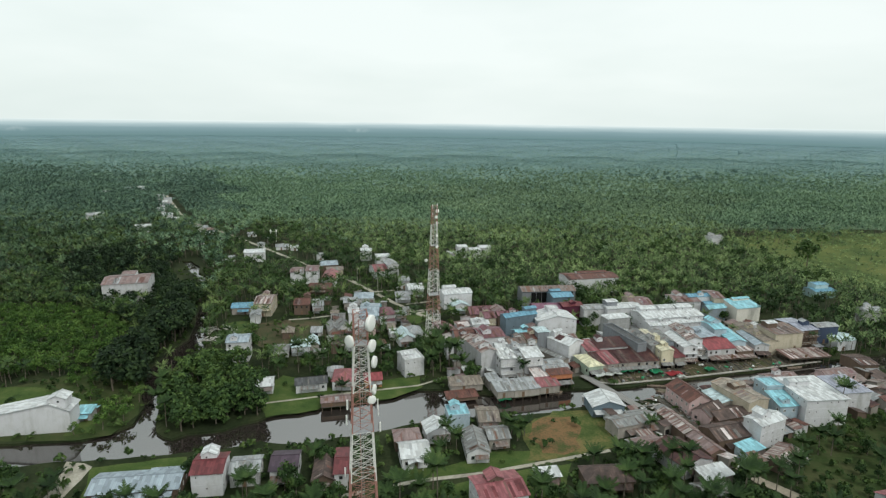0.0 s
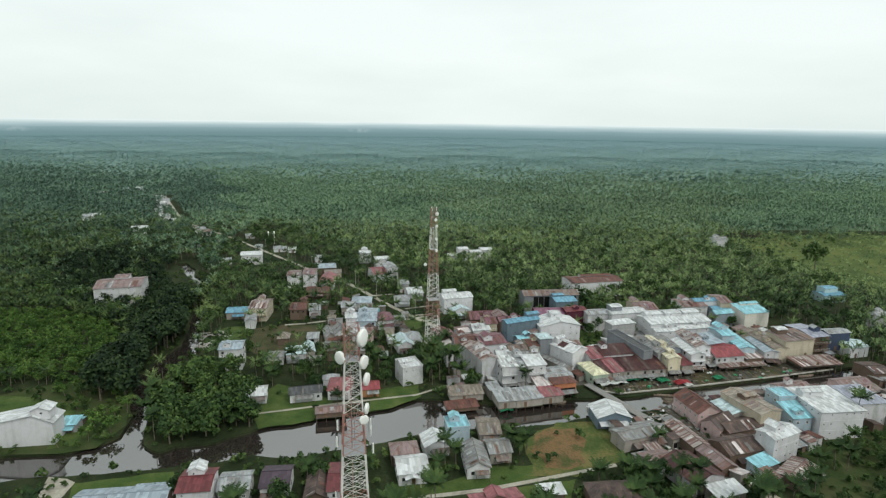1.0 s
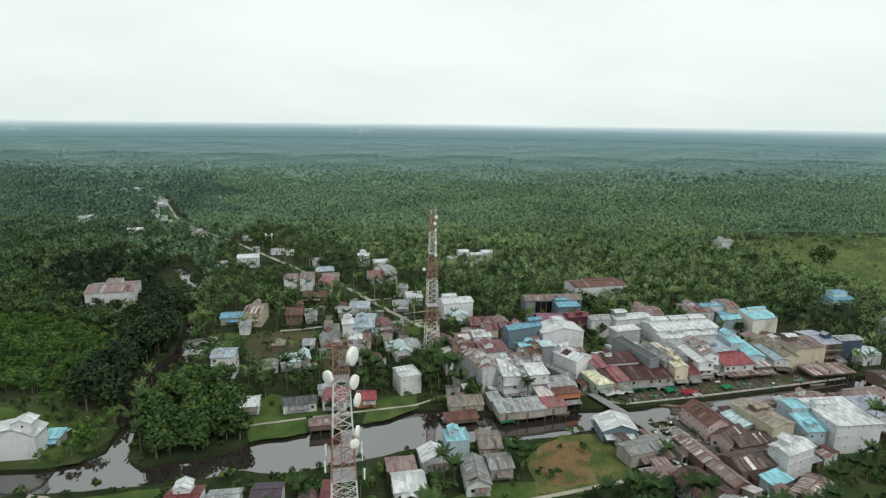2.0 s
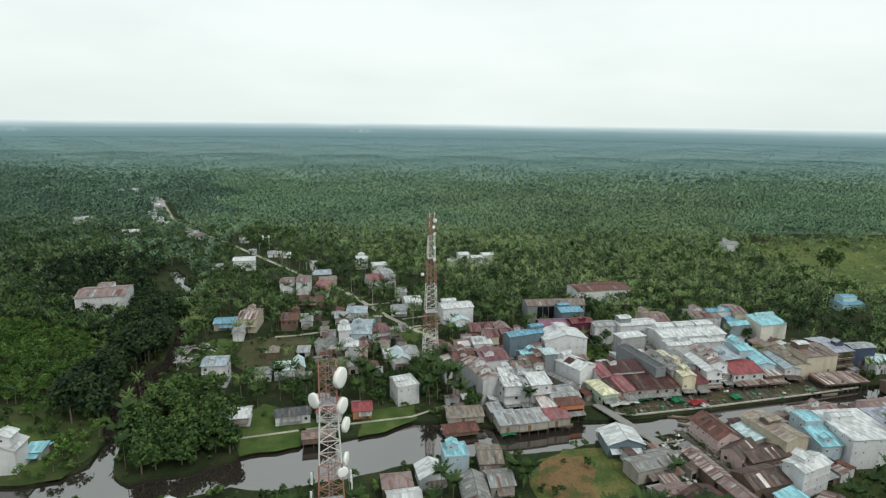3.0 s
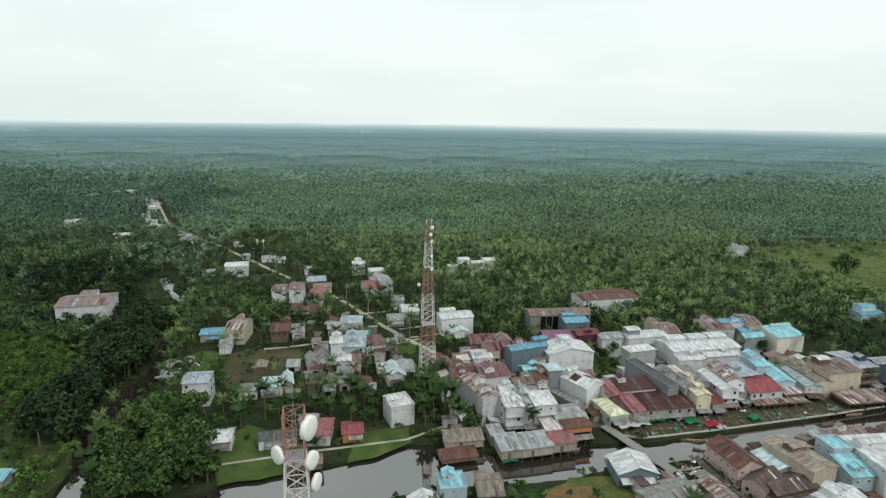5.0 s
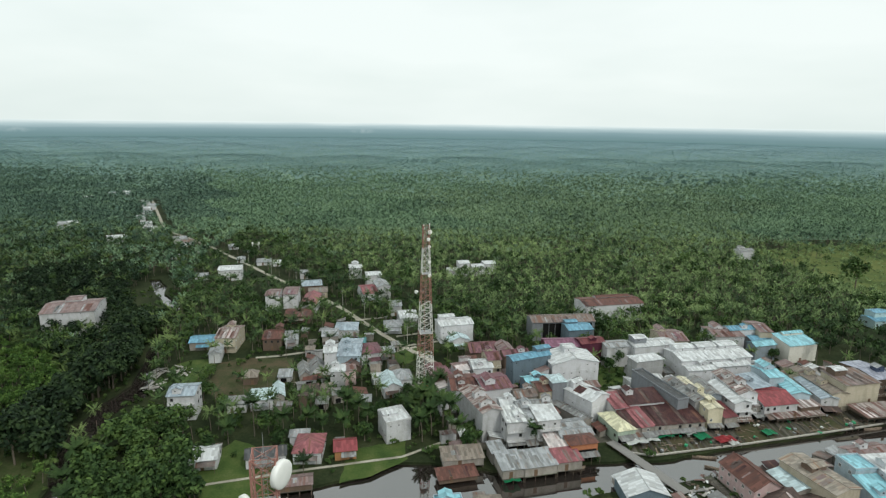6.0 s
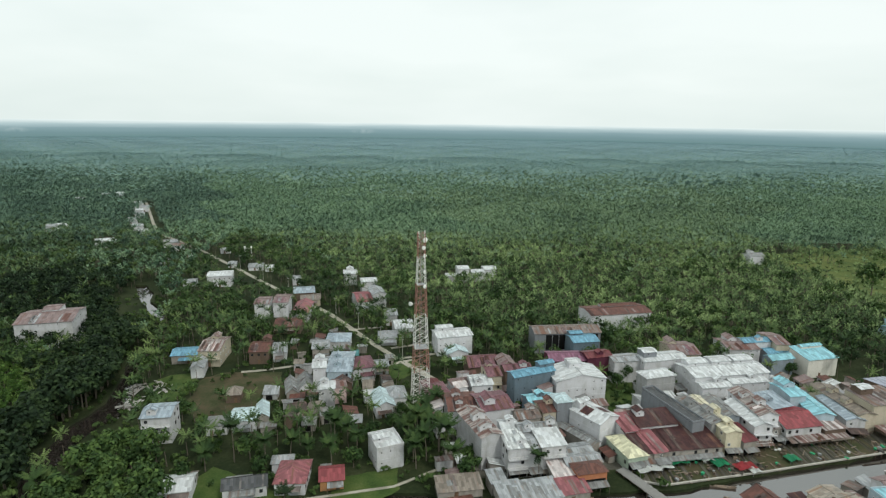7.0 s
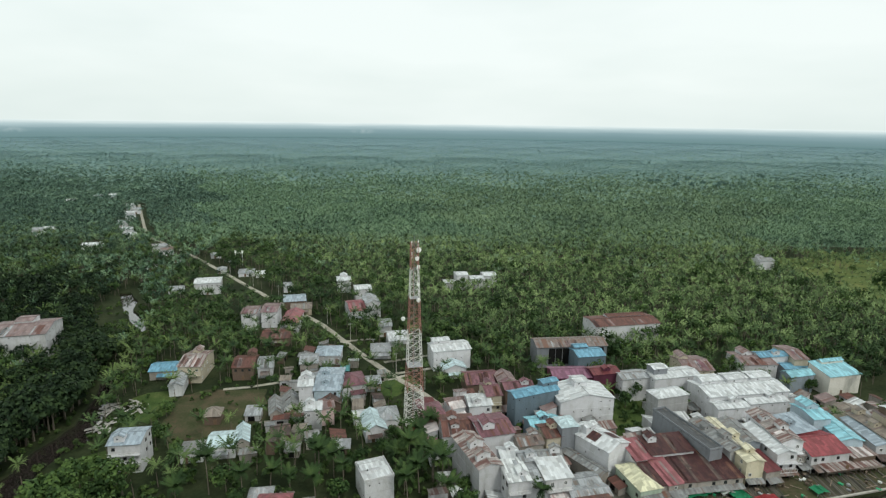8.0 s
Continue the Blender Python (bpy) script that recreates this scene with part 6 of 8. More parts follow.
def dish(owner, x, y, z, radius, turn, reach=1.0):
    """A drum microwave dish: rounded cover, deep rim, mount arm back to the tower."""
    bm = bmesh.new()
    rings = []
    for r, off in ((0.0, 0.16), (0.45, 0.14), (0.8, 0.09), (0.97, 0.04), (1.0, 0.0), (1.0, -0.36), (0.85, -0.4), (0.4, -0.55), (0.15, -0.6)):
        rings.append([bm.verts.new((radius * r * math.cos(2 * math.pi * k / 20), -radius * off, radius * r * math.sin(2 * math.pi * k / 20))) for k in range(20)] if r else [bm.verts.new((0, -radius * off, 0))])
    for a, b in zip(rings, rings[1:]):
        for k in range(20):
            j = (k + 1) % 20
            bm.faces.new((a[0], b[j], b[k])) if len(a) == 1 else bm.faces.new((a[k], a[j], b[j], b[k]))
    bmesh.ops.recalc_face_normals(bm, faces=bm.faces)
    for f in bm.faces:
        f.smooth = True
    ob = part("dish_antenna", bm, "dish_white", owner, "white drum-shaped microwave dish")
    m = pose(x, y, z, 0, 0, turn)
    ob.matrix_local = m
    bm = bmesh.new()
    back = m.inverted() @ Vector((0.0, 0.0, z))
    far = back.normalized() * max(0.5, back.length - 0.9)
    add_bar(bm, (0, radius * 0.7, 0), far, 0.07, 6)
    add_bar(bm, (far.x, far.y, -radius), (far.x, far.y, radius), 0.06, 6)
    part("mount", bm, "metal_grey", ob)


def panel_antenna(owner, x, y, z, turn, length=2.2):
    bm = bmesh.new()
    add_box(bm, -0.16, -0.09, -length / 2, 0.16, 0.09, length / 2)
    bmesh.ops.bevel(bm, geom=list(bm.edges), offset=0.03, segments=2, affect="EDGES")
    ob = part("panel_antenna", bm, "dish_white", owner, "white upright panel antenna")
    ob.matrix_local = pose(x, y, z, 0, 0, turn)
    bm = bmesh.new()
    add_bar(bm, (0, 0.09, 0.5), (0, 0.45, 0.5), 0.04)
    add_bar(bm, (0, 0.45, -length / 2), (0, 0.45, length / 2), 0.05)
    part("mount", bm, "metal_grey", ob)


near_tower = lattice_tower(-15.3, 92.2, 12, 66.6, 7.7, 2.7, (9.9, 20.0, 30.5, 41.4, 50.0, 60.0), 32, 0.13, 0.045,
                           "red and white banded steel lattice telecom tower with drum dishes")
dish(near_tower, 2.16, -1.11, 64.34, 1.66, 58)
dish(near_tower, -2.34, -0.74, 60.65, 1.23, -50)
dish(near_tower, 2.34, -0.99, 59.54, 1.29, 55)
dish(near_tower, 2.83, -0.37, 55.84, 1.23, 64)
dish(near_tower, 2.71, -0.74, 50.05, 1.05, 70)
dish(near_tower, 1.97, -1.85, 48.33, 0.92, 20)
for px, py, pz, turn in ((3.2, -0.7, 46.8, 60), (3.4, 0.2, 44.8, 80), (-3.0, -1.5, 47.6, -40), (-3.2, -1.7, 44.4, -40), (3.6, -1.2, 41.9, 40), (-3.7, -0.6, 32.0, -60)):
    panel_antenna(near_tower, px, py, pz, turn)

far_tower = lattice_tower(-2.2, 247.8, 12, 65.0, 6.4, 2.4, (13.5, 22.5, 34.5, 46.3, 56.2), 28, 0.12, 0.05,
                          "red and white banded steel lattice telecom tower beside the village street")
dish(far_tower, 1.36, -0.99, 62.59, 0.92, 30)
dish(far_tower, 0.74, -1.48, 59.88, 0.74, 20)
dish(far_tower, 1.23, -1.11, 56.92, 0.74, 40)
dish(far_tower, 1.11, -1.60, 51.13, 0.62, 20)
dish(far_tower, 1.23, -1.72, 45.83, 0.74, 20)
dish(far_tower, -3.94, -0.99, 39.42, 0.74, -30)
for px, pz, turn in ((-1.1, 64.7, -30), (1.1, 65.0, 30), (-1.1, 61.0, -30)):
    panel_antenna(far_tower, px, -1.1, pz, turn, 2.2)
bm = bmesh.new()
add_box(bm, -1.6, -4.8, 0, 1.2, -2.6, 2.6)
cabin = part("equipment_cabin", bm, "tarp_red", far_tower, "red equipment cabin at the tower foot")

# ---- riverside deck, bridge, boardwalk ----
deck = thing("timber_deck", 0, 0, 0, 0, "wide weathered timber riverside deck on posts", "deck")
deck_shape = [Vector((x, y, 0.42)) for x, y in DECK]
bm = bmesh.new()
vs = [bm.verts.new(p) for p in deck_shape]
for tri in geometry.tessellate_polygon([deck_shape]):
    bm.faces.new([vs[i] for i in tri])
low = [bm.verts.new(p - Vector((0, 0, 0.3))) for p in deck_shape]
for k in range(len(vs)):
    j = (k + 1) % len(vs)
    bm.faces.new((vs[k], vs[j], low[j], low[k]))
bmesh.ops.recalc_face_normals(bm, faces=bm.faces)
part("platform", bm, "plot", deck)
rng = random.Random(5)
dx = [p[0] for p in DECK]
dy = [p[1] for p in DECK]
plank_me = shared("plank", lambda b: add_box(b, -0.5, -0.5, 0, 0.5, 0.5, 1), "plank_wood")
plank_old = shared("plank", lambda b: add_box(b, -0.5, -0.5, 0, 0.5, 0.5, 1), "boat_wood")
# deck boards laid across, each cut to the deck's own depth, some short or gone
gx = min(dx) + 1.0
while gx < 166:
    gx += rng.uniform(0.38, 0.62)
    ys = np.arange(min(dy), max(dy), 0.25)
    span = ys[inside(DECK, np.full(ys.shape, gx), ys)]
    if len(span) < 6 or rng.random() < (0.3 if math.sin(gx * 0.21) > -0.2 else 0.75):
        continue
    a, b = span[0] + rng.uniform(-0.3, 0.5), span[-1] - rng.uniform(0.0, 1.2)
    placed("plank", plank_me, deck, gx, (a + b) / 2, 0.425, 90 + rng.uniform(-1.5, 1.5), (b - a, rng.uniform(0.3, 0.48), rng.uniform(0.05, 0.14)))
made = 0
while made < 60:
    px, py = rng.uniform(min(dx), 166), rng.uniform(min(dy), max(dy))
    if inside(DECK, [px], [py])[0]:
        placed("loose_board", plank_old, deck, px, py, 0.58, rng.uniform(0, 180), (rng.uniform(1.8, 4.5), rng.uniform(0.2, 0.4), rng.uniform(0.05, 0.1)))
        made += 1
for (x0, y0), (x1, y1) in zip(DECK[:4], DECK[1:5]):
    bm = bmesh.new()
    add_bar(bm, (x0, y0, 0.5), (x1, y1, 0.5), 0.34, 4)
    part("edge_beam", bm, "concrete", deck)
    n = max(2, int(math.hypot(x1 - x0, y1 - y0) / 2.5))
    for k in range(n):
        placed("post", shared("post", post_mesh, "post_wood"), deck, x0 + (x1 - x0) * k / n, y0 + (y1 - y0) * k / n + 0.3, -2.3, 0, (0.25, 0.25, 2.75))


def walkway(name, a, b, width, z, rails, label):
    """A plank walkway on posts from a to b."""
    dx, dy = b[0] - a[0], b[1] - a[1]
    length = math.hypot(dx, dy)
    w = thing(name, a[0], a[1], 0, math.degrees(math.atan2(dy, dx)), label, name.replace("_", " "))
    n = int(length / 0.45)
    me = shared("plank", lambda b: add_box(b, -0.5, -0.5, 0, 0.5, 0.5, 1), "plank_wood" if rails else "bridge_plank")
    r = random.Random(3)
    for k in range(n):
        placed("plank", me, w, (k + 0.5) * length / n, r.uniform(-0.08, 0.08), z + r.uniform(0, 0.03), r.uniform(-1.5, 1.5), (0.40, width, 0.1))
    for side in (-1, 1):
        bm = bmesh.new()
        add_bar(bm, (0, side * (width / 2 - 0.2), z - 0.12), (length, side * (width / 2 - 0.2), z - 0.12), 0.12)
        part("beam", bm, "post_wood", w)
        m = max(2, int(length / 3))
        for k in range(m + 1):
            placed("post", shared("post", post_mesh, "post_wood"), w, length * k / m, side * (width / 2 - 0.2), -2.3, 0, (0.22, 0.22, z + 2.3 + (1.0 if rails else 0)))
        if rails:
            bm = bmesh.new()
            add_bar(bm, (0, side * (width / 2 - 0.2), z + 0.95), (length, side * (width / 2 - 0.2), z + 0.95), 0.06)
            part("rail", bm, "plank_wood", w)


walkway("bridge", BRIDGE[0], BRIDGE[1], 3.6, 1.0, False, "grey plank bridge across the river to the market")
walkway("boardwalk", BOARDWALK[0], BOARDWALK[1], 2.8, 0.7, True, "long timber boardwalk between the stilted houses")


crate_me = shared("crate", lambda b: (add_box(b, -0.5, -0.5, 0, 0.5, 0.5, 0.9), add_box(b, -0.55, -0.55, 0.9, 0.55, 0.55, 1.0)), "plank_wood")
crate_colours = [crate_me] + [shared("crate", lambda b: (add_box(b, -0.5, -0.5, 0, 0.5, 0.5, 0.9), add_box(b, -0.55, -0.55, 0.9, 0.55, 0.55, 1.0)), c) for c in ("tarp_white", "post_wood", "metal_grey", "post_wood", "boat_wood", "post_wood", "frame_dark", "tarp_green", "frame_dark")]
rng = random.Random(8)
made = 0
while made < 120:
    px, py = rng.uniform(min(dx), 166), rng.uniform(min(dy), max(dy))
    if inside(DECK, [px], [py])[0]:
        me = rng.choice(crate_colours)
        c = new("crate", me)
        c.matrix_world = Matrix.LocRotScale((px, py, 0.58), Euler((0, 0, rng.uniform(0, 3))), (rng.uniform(0.5, 1.4), rng.uniform(0.4, 0.9), rng.uniform(0.3, 0.8)))
        tagged(c, "market crate of goods standing on the timber deck", "crate", "market crates")
        made += 1

# ---- boats, tarps, small things ----
def boat(x, y, yaw, length, label):
    """A slim open wooden boat: curved hull with thickness, two thwarts."""
    b = thing("boat", x, y, -0.9, yaw, label, "boat", "river boats")
    bm = bmesh.new()
    n = 11
    rows = []
    for k in range(n):
        s = k / (n - 1) * 2 - 1
        half = 0.55 * (1 - abs(s) ** 2.6) + 0.03
        lift = 0.35 * s * s
        rows.append([bm.verts.new((s * length / 2, yy, zz)) for yy, zz in
                     ((-half, 0.45 + lift), (-half * 0.6, -0.1 + lift * 0.6), (half * 0.6, -0.1 + lift * 0.6), (half, 0.45 + lift), (half * 0.85, 0.42 + lift), (half * 0.5, 0.02 + lift * 0.6), (-half * 0.5, 0.02 + lift * 0.6), (-half * 0.85, 0.42 + lift))])
    for r, s in zip(rows, rows[1:]):
        for k in range(8):
            j = (k + 1) % 8
            bm.faces.new((r[k], r[j], s[j], s[k]))
    bmesh.ops.recalc_face_normals(bm, faces=bm.faces)
    part("hull", bm, "boat_wood", b)
    for s in (-0.2, 0.2):
        bm = bmesh.new()
        add_box(bm, s * length - 0.12, -0.45, 0.32, s * length + 0.12, 0.45, 0.37)
        part("thwart", bm, "plank_wood", b)


def broken_jetty(x, y, yaw, seed):
    """A collapsed landing stage: pale boards lying across one another over leaning posts."""
    r = random.Random(seed)
    j = thing("jetty", x, y, 0, yaw, "collapsed landing stage of pale bleached boards on the creek bank", "jetty", "landing stages")
    me = shared("board", lambda b: add_box(b, -0.5, -0.5, 0, 0.5, 0.5, 1), "pale_board")
    for k in range(14):
        placed("board", me, j, r.uniform(-3.2, 3.2), r.uniform(-4.5, 4.5), 0.3 + 0.07 * k, r.choice((r.uniform(-15, 15), r.uniform(60, 110))), (r.uniform(2.5, 5.0), r.uniform(0.5, 1.1), 0.07))
    for k in range(5):
        placed("post", shared("post", post_mesh, "post_wood"), j, r.uniform(-2.5, 2.5), r.uniform(-3.5, 3.5), -2.3, 0, (0.22, 0.22, r.uniform(2.7, 3.6)))


broken_jetty(-107.5, 242.0, 20, 1)
broken_jetty(-113.0, 253.0, -15, 2)
broken_jetty(-104.0, 256.0, 60, 3)
for bx, by, byaw, bl in ((BOATS)):
    boat(bx, by, byaw, bl, "slim weathered wooden boat moored on the river")


def tarp(x, y, z, w, d, yaw, material, label):
    """A sagging cloth awning on four thin poles."""
    t = thing("awning", x, y, 0, yaw, label, "awning", "market awnings")
    bm = bmesh.new()
    n = 6
    g = [[bm.verts.new(((i / n - 0.5) * w, (j / n - 0.5) * d, z + 0.5 - abs(i / n - 0.5) * 1.0 - 0.25 * math.sin(math.pi * i / n * 2) ** 2 + 0.1 * noise.noise((x + i, y + j, 3)))) for j in range(n + 1)] for i in range(n + 1)]
    for i in range(n):
        for j in range(n):
            bm.faces.new((g[i][j], g[i + 1][j], g[i + 1][j + 1], g[i][j + 1]))
    bmesh.ops.solidify(bm, geom=list(bm.faces), thickness=0.03)
    part("cloth", bm, material, t)
    for sx in (-0.5, 0.5):
        for sy in (-0.5, 0.5):
            placed("pole", shared("post", post_mesh, "metal_grey"), t, sx * w * 0.98, sy * d * 0.98, 0, 0, (0.08, 0.08, z))


for tx, ty, tz, tw_, td_, tyaw, tm, tl in ((TARPS)):
    tarp(tx, ty, tz, tw_, td_, tyaw, tm, tl)


def power_pole(x, y, yaw):
    p = thing("power_pole", x, y, 0, yaw, "slim grey concrete power pole with a crossarm", "pole", "power poles")
    bm = bmesh.new()
    add_bar(bm, (0, 0, -0.3), (0, 0, 9.0), 0.14, 8, 0.08)
    part("pole", bm, "concrete", p)
    bm = bmesh.new()
    add_box(bm, -0.9, -0.06, 8.4, 0.9, 0.06, 8.52)
    part("crossarm", bm, "metal_grey", p)
    for sx in (-0.8, 0, 0.8):
        bm = bmesh.new()
        add_bar(bm, (sx, 0, 8.52), (sx, 0, 8.75), 0.05, 6)
        part("insulator", bm, "frame_white", p)


for k in range(1, 11):
    (ax, ay), (bx, by) = STREET[k - 1], STREET[k]
    ang = math.degrees(math.atan2(by - ay, bx - ax))
    power_pole(ax + 2.6, ay + 1.2, ang + 90)


def water_stand(x, y):
    """A white tank stand at the forest edge: two braced posts, crossbars and two small tanks."""
    t = thing("tank_stand", x, y, 0, 4, "white steel stand with two small tanks above the palms", "tank stand")
    for px in (-2.4, 2.4):
        for py in (-0.7, 0.7):
            bm = bmesh.new()
            add_bar(bm, (px, py, 0), (px, py, 9.6), 0.14, 6)
            part("post", bm, "frame_white", t)
        bm = bmesh.new()
        add_bar(bm, (px, 0, 9.0), (px, 0, 10.4), 0.6, 12)
        part("tank", bm, "dish_white", t)
    for z in (4.0, 8.8):
        bm = bmesh.new()
        add_bar(bm, (-3.0, 0, z), (3.0, 0, z), 0.14)
        part("crossbar", bm, "frame_white", t)


water_stand(-141.0, 468.0)


# ---- shacks and lean-tos that fill the gaps ----
def shack(x, y, yaw, w, d, h, cover, wall):
    """A small lean-to: board walls on posts under one tilted sheet roof."""
    t = thing("shack", x, y, 0, yaw, "small plank shack with " + {"rustbrown": "dark rusty", "rustpink": "faded rusty", "ruststripe": "striped rusty", "zincold": "old grey zinc", "zinc": "grey zinc", "rustgrey": "rusty grey", "white": "pale", "redbrown": "red-brown", "tan": "tan", "palecyan": "pale cyan", "whitestripe": "striped pale", "mauve": "mauve", "maroondark": "dark maroon", "whitepink": "pinkish white"}[cover] + " sheet roof", "shack", "shacks")
    rise = 0.22 * d * random.Random(int(x * 31 + y)).uniform(0.5, 1.4)
    part("wall", build_walls(w, d, 0, h, "sx", rise), "wall_" + wall, t)
    part("roof", build_roof(w, d, h, "sx", rise, 0.35), "roof_" + cover, t)
    for sx in (-1, 1):
        placed("post", shared("post", post_mesh, "post_wood"), t, sx * w / 2, -d / 2 - 0.1, -2.3, 0, (0.16, 0.16, h + 2.3))
    # near-black panel painted for a shaded doorway in the closed wall
    bm = bmesh.new()
    add_box(bm, -w * 0.3, -d / 2 - 0.02, 0.1, w * 0.15, -d / 2 + 0.02, min(2.0, h * 0.8))
    part("doorway", bm, "shade_black", t)
    RECTS.append((x, y, yaw, w, d))


def fill_with_shacks(area, spacing, seed, covers, yaw, limit, tall=(2.2, 3.6), walls=("wood", "plank", "plank", "greywhite")):
    r = np.random.RandomState(seed)
    xs, ys = [p[0] for p in area], [p[1] for p in area]
    made = 0
    for gy in np.arange(min(ys), max(ys), spacing):
        for gx in np.arange(min(xs), max(xs), spacing):
            x, y = gx + r.uniform(-0.4, 0.4) * spacing, gy + r.uniform(-0.4, 0.4) * spacing
            if made >= limit or x > 185 or not inside(area, [x], [y])[0] or inside(GARDEN, [x], [y])[0] or inside(RIVER, [x], [y + 1.5])[0] or inside(RIVER, [x], [y - 1.5])[0] or inside(DECK, [x], [y - 1.5])[0] or inside(DECK, [x], [y + 1.5])[0]:
                continue
            w, d = r.uniform(2.6, 5.4), r.uniform(2.4, 5.0)
            hit = any(abs((x - hx) * math.cos(radians(a)) + (y - hy) * math.sin(radians(a))) < hw / 2 + w * 0.33 and abs(-(x - hx) * math.sin(radians(a)) + (y - hy) * math.cos(radians(a))) < hd / 2 + d * 0.33 for hx, hy, a, hw, hd in RECTS)
            if hit or near_line(BRIDGE, np.array([x]), np.array([y]), 3.0)[0] or near_line(BOARDWALK, np.array([x]), np.array([y]), 2.6)[0] or near_line(DIRT_TRACK, np.array([x]), np.array([y]), 2.6)[0] or near_line(STREET, np.array([x]), np.array([y]), 3.2)[0]:
                continue
            shack(x, y, yaw + r.uniform(-9, 9) + r.choice((0, 90, 180, 270)), w, d, r.uniform(*tall), covers[r.randint(len(covers))], walls[r.randint(len(walls))])
            made += 1


def scrap_heap(x, y, seed):
    """Loose boards, roofing sheets and baskets dumped between the shacks."""
    r = random.Random(seed)
    t = thing("scrap_heap", x, y, 0, r.uniform(0, 180), "heap of loose boards and old roofing sheets between the shacks", "scrap heap", "scrap heaps")
    for k in range(9):
        kind = r.choice(("pale_board", "pale_board", "plank_wood", "post_wood", "metal_grey", "roof_rustpink", "tarp_white", "bridge_plank"))
        me = shared("board", lambda b: add_box(b, -0.5, -0.5, 0, 0.5, 0.5, 1), kind)
        ob = placed("board", me, t, r.uniform(-2.4, 2.4), r.uniform(-2.4, 2.4), 0.12 + 0.09 * k, r.uniform(0, 180), (r.uniform(1.2, 3.8), r.uniform(0.25, 1.1), 0.07))
    RECTS.append((x, y, 0, 3.0, 3.0))


hr = random.Random(19)
heaps = 0
while heaps < 34:
    px, py = hr.uniform(58, 118), hr.uniform(138, 196)
    if inside(SLUM, [px], [py])[0] and not inside(RIVER, [px], [py])[0] and not any(math.hypot(px - a, py - b) < min(c, d) * 0.5 + 1.2 for a, b, _, c, d in RECTS):
        scrap_heap(px, py, heaps)
        heaps += 1
fill_with_shacks(SLUM, 3.9, 51, ("rustbrown", "rustpink", "ruststripe", "zincold", "rustgrey", "redbrown", "zinc", "rustbrown", "whitepink", "maroondark"), 20, 150)
fill_with_shacks(YARD, 5.4, 52, ("zincold", "zinc", "rustgrey", "rustpink", "white", "redbrown", "whitestripe", "ruststripe"), 12, 90)

fill_with_shacks([(1.0, 222.0), (4.0, 248.0), (14.0, 264.0), (34.0, 262.0), (50.0, 246.0), (50.0, 230.0), (38.0, 220.0), (26.0, 238.0)], 4.4, 53, ("mauve", "redbrown", "white", "whitepink", "maroondark", "rustpink", "zinc"), 14, 46, (4.2, 6.8), ("white", "greywhite", "white", "wood"))
fill_with_shacks([(-64.0, 222.0), (-30.0, 226.0), (-8.0, 232.0), (-6.0, 256.0), (-22.0, 300.0), (-48.0, 318.0), (-66.0, 300.0), (-58.0, 262.0)], 8.5, 54, ("zincold", "rustbrown", "redbrown", "zinc", "zincold", "tan"), 10, 34)


# ---- trees and forest ----
def frond(rng, turn, droop, length, leaflets, width):
    """Verts and triangles of one palm frond: a bent midrib from the crown's heart (vertex 0) with leaflets hanging from both sides."""
    ct, st = math.cos(turn), math.sin(turn)

    def at(s, side, sag):
        r = length * (s - 0.22 * s * s * droop)
        z = length * ((0.95 - 0.35 * droop) * s - (0.72 * droop) * s * s) - sag
        return (ct * r - st * side, st * r + ct * side, z)

    verts, faces = [(0.0, 0.0, 0.0)], []
    rib = 0
    for k in range(leaflets):
        s0, s1 = 0.08 + 0.92 * k / leaflets, 0.08 + 0.92 * (k + 0.92) / leaflets
        reach = width * (0.35 + 0.65 * math.sin(math.pi * min(1, (s0 * 0.85 + 0.18)))) * rng.uniform(0.8, 1.15)
        tip = len(verts)
        verts.append(at(s1, 0, 0))
        for sgn in (-1, 1):
            n = len(verts)
            sag = reach * rng.uniform(0.35, 0.7)
            verts.append(at(min(1.12, s1 + 0.12), sgn * reach, sag))
            faces.append((rib, tip, n) if sgn > 0 else (tip, rib, n))
            if leaflets > 8:
                verts.append(at(min(1.08, s0 + 0.12), sgn * reach * 0.86, sag * 0.9))
                faces.append((rib, n, n + 1) if sgn > 0 else (n, rib, n + 1))
        rib = tip
    return verts, faces


def palm_crown(rng, fronds, leaflets, length, width, droops=(0.15, 1.35)):
    """All fronds of a crown, joined at its heart."""
    V, F = [(0.0, 0.0, 0.0)], []
    for k in range(fronds):
        droop = rng.uniform(*droops) if k % 5 > 1 else rng.uniform(droops[0] * 0.5, droops[0] + 0.25)
        v, f = frond(rng, k * 2.39996 + rng.uniform(-0.2, 0.2), droop, length * rng.uniform(0.8, 1.1), leaflets, width)
        n = len(V) - 1
        V += v[1:]
        F += [tuple(i + n if i else 0 for i in t) for t in f]
    return np.array(V), np.array(F)


def mesh_arrays(name, V, F, material):
    me = bpy.data.meshes.new(name)
    me.vertices.add(len(V))
    me.vertices.foreach_set("co", np.asarray(V, np.float32).ravel())
    me.loops.add(len(F) * 3)
    me.loops.foreach_set("vertex_index", np.asarray(F, np.int32).ravel())
    me.polygons.add(len(F))
    me.polygons.foreach_set("loop_start", np.arange(0, len(F) * 3, 3, dtype=np.int32))
    me.update(calc_edges=True)
    me.materials.append(MATS[material])
    return me


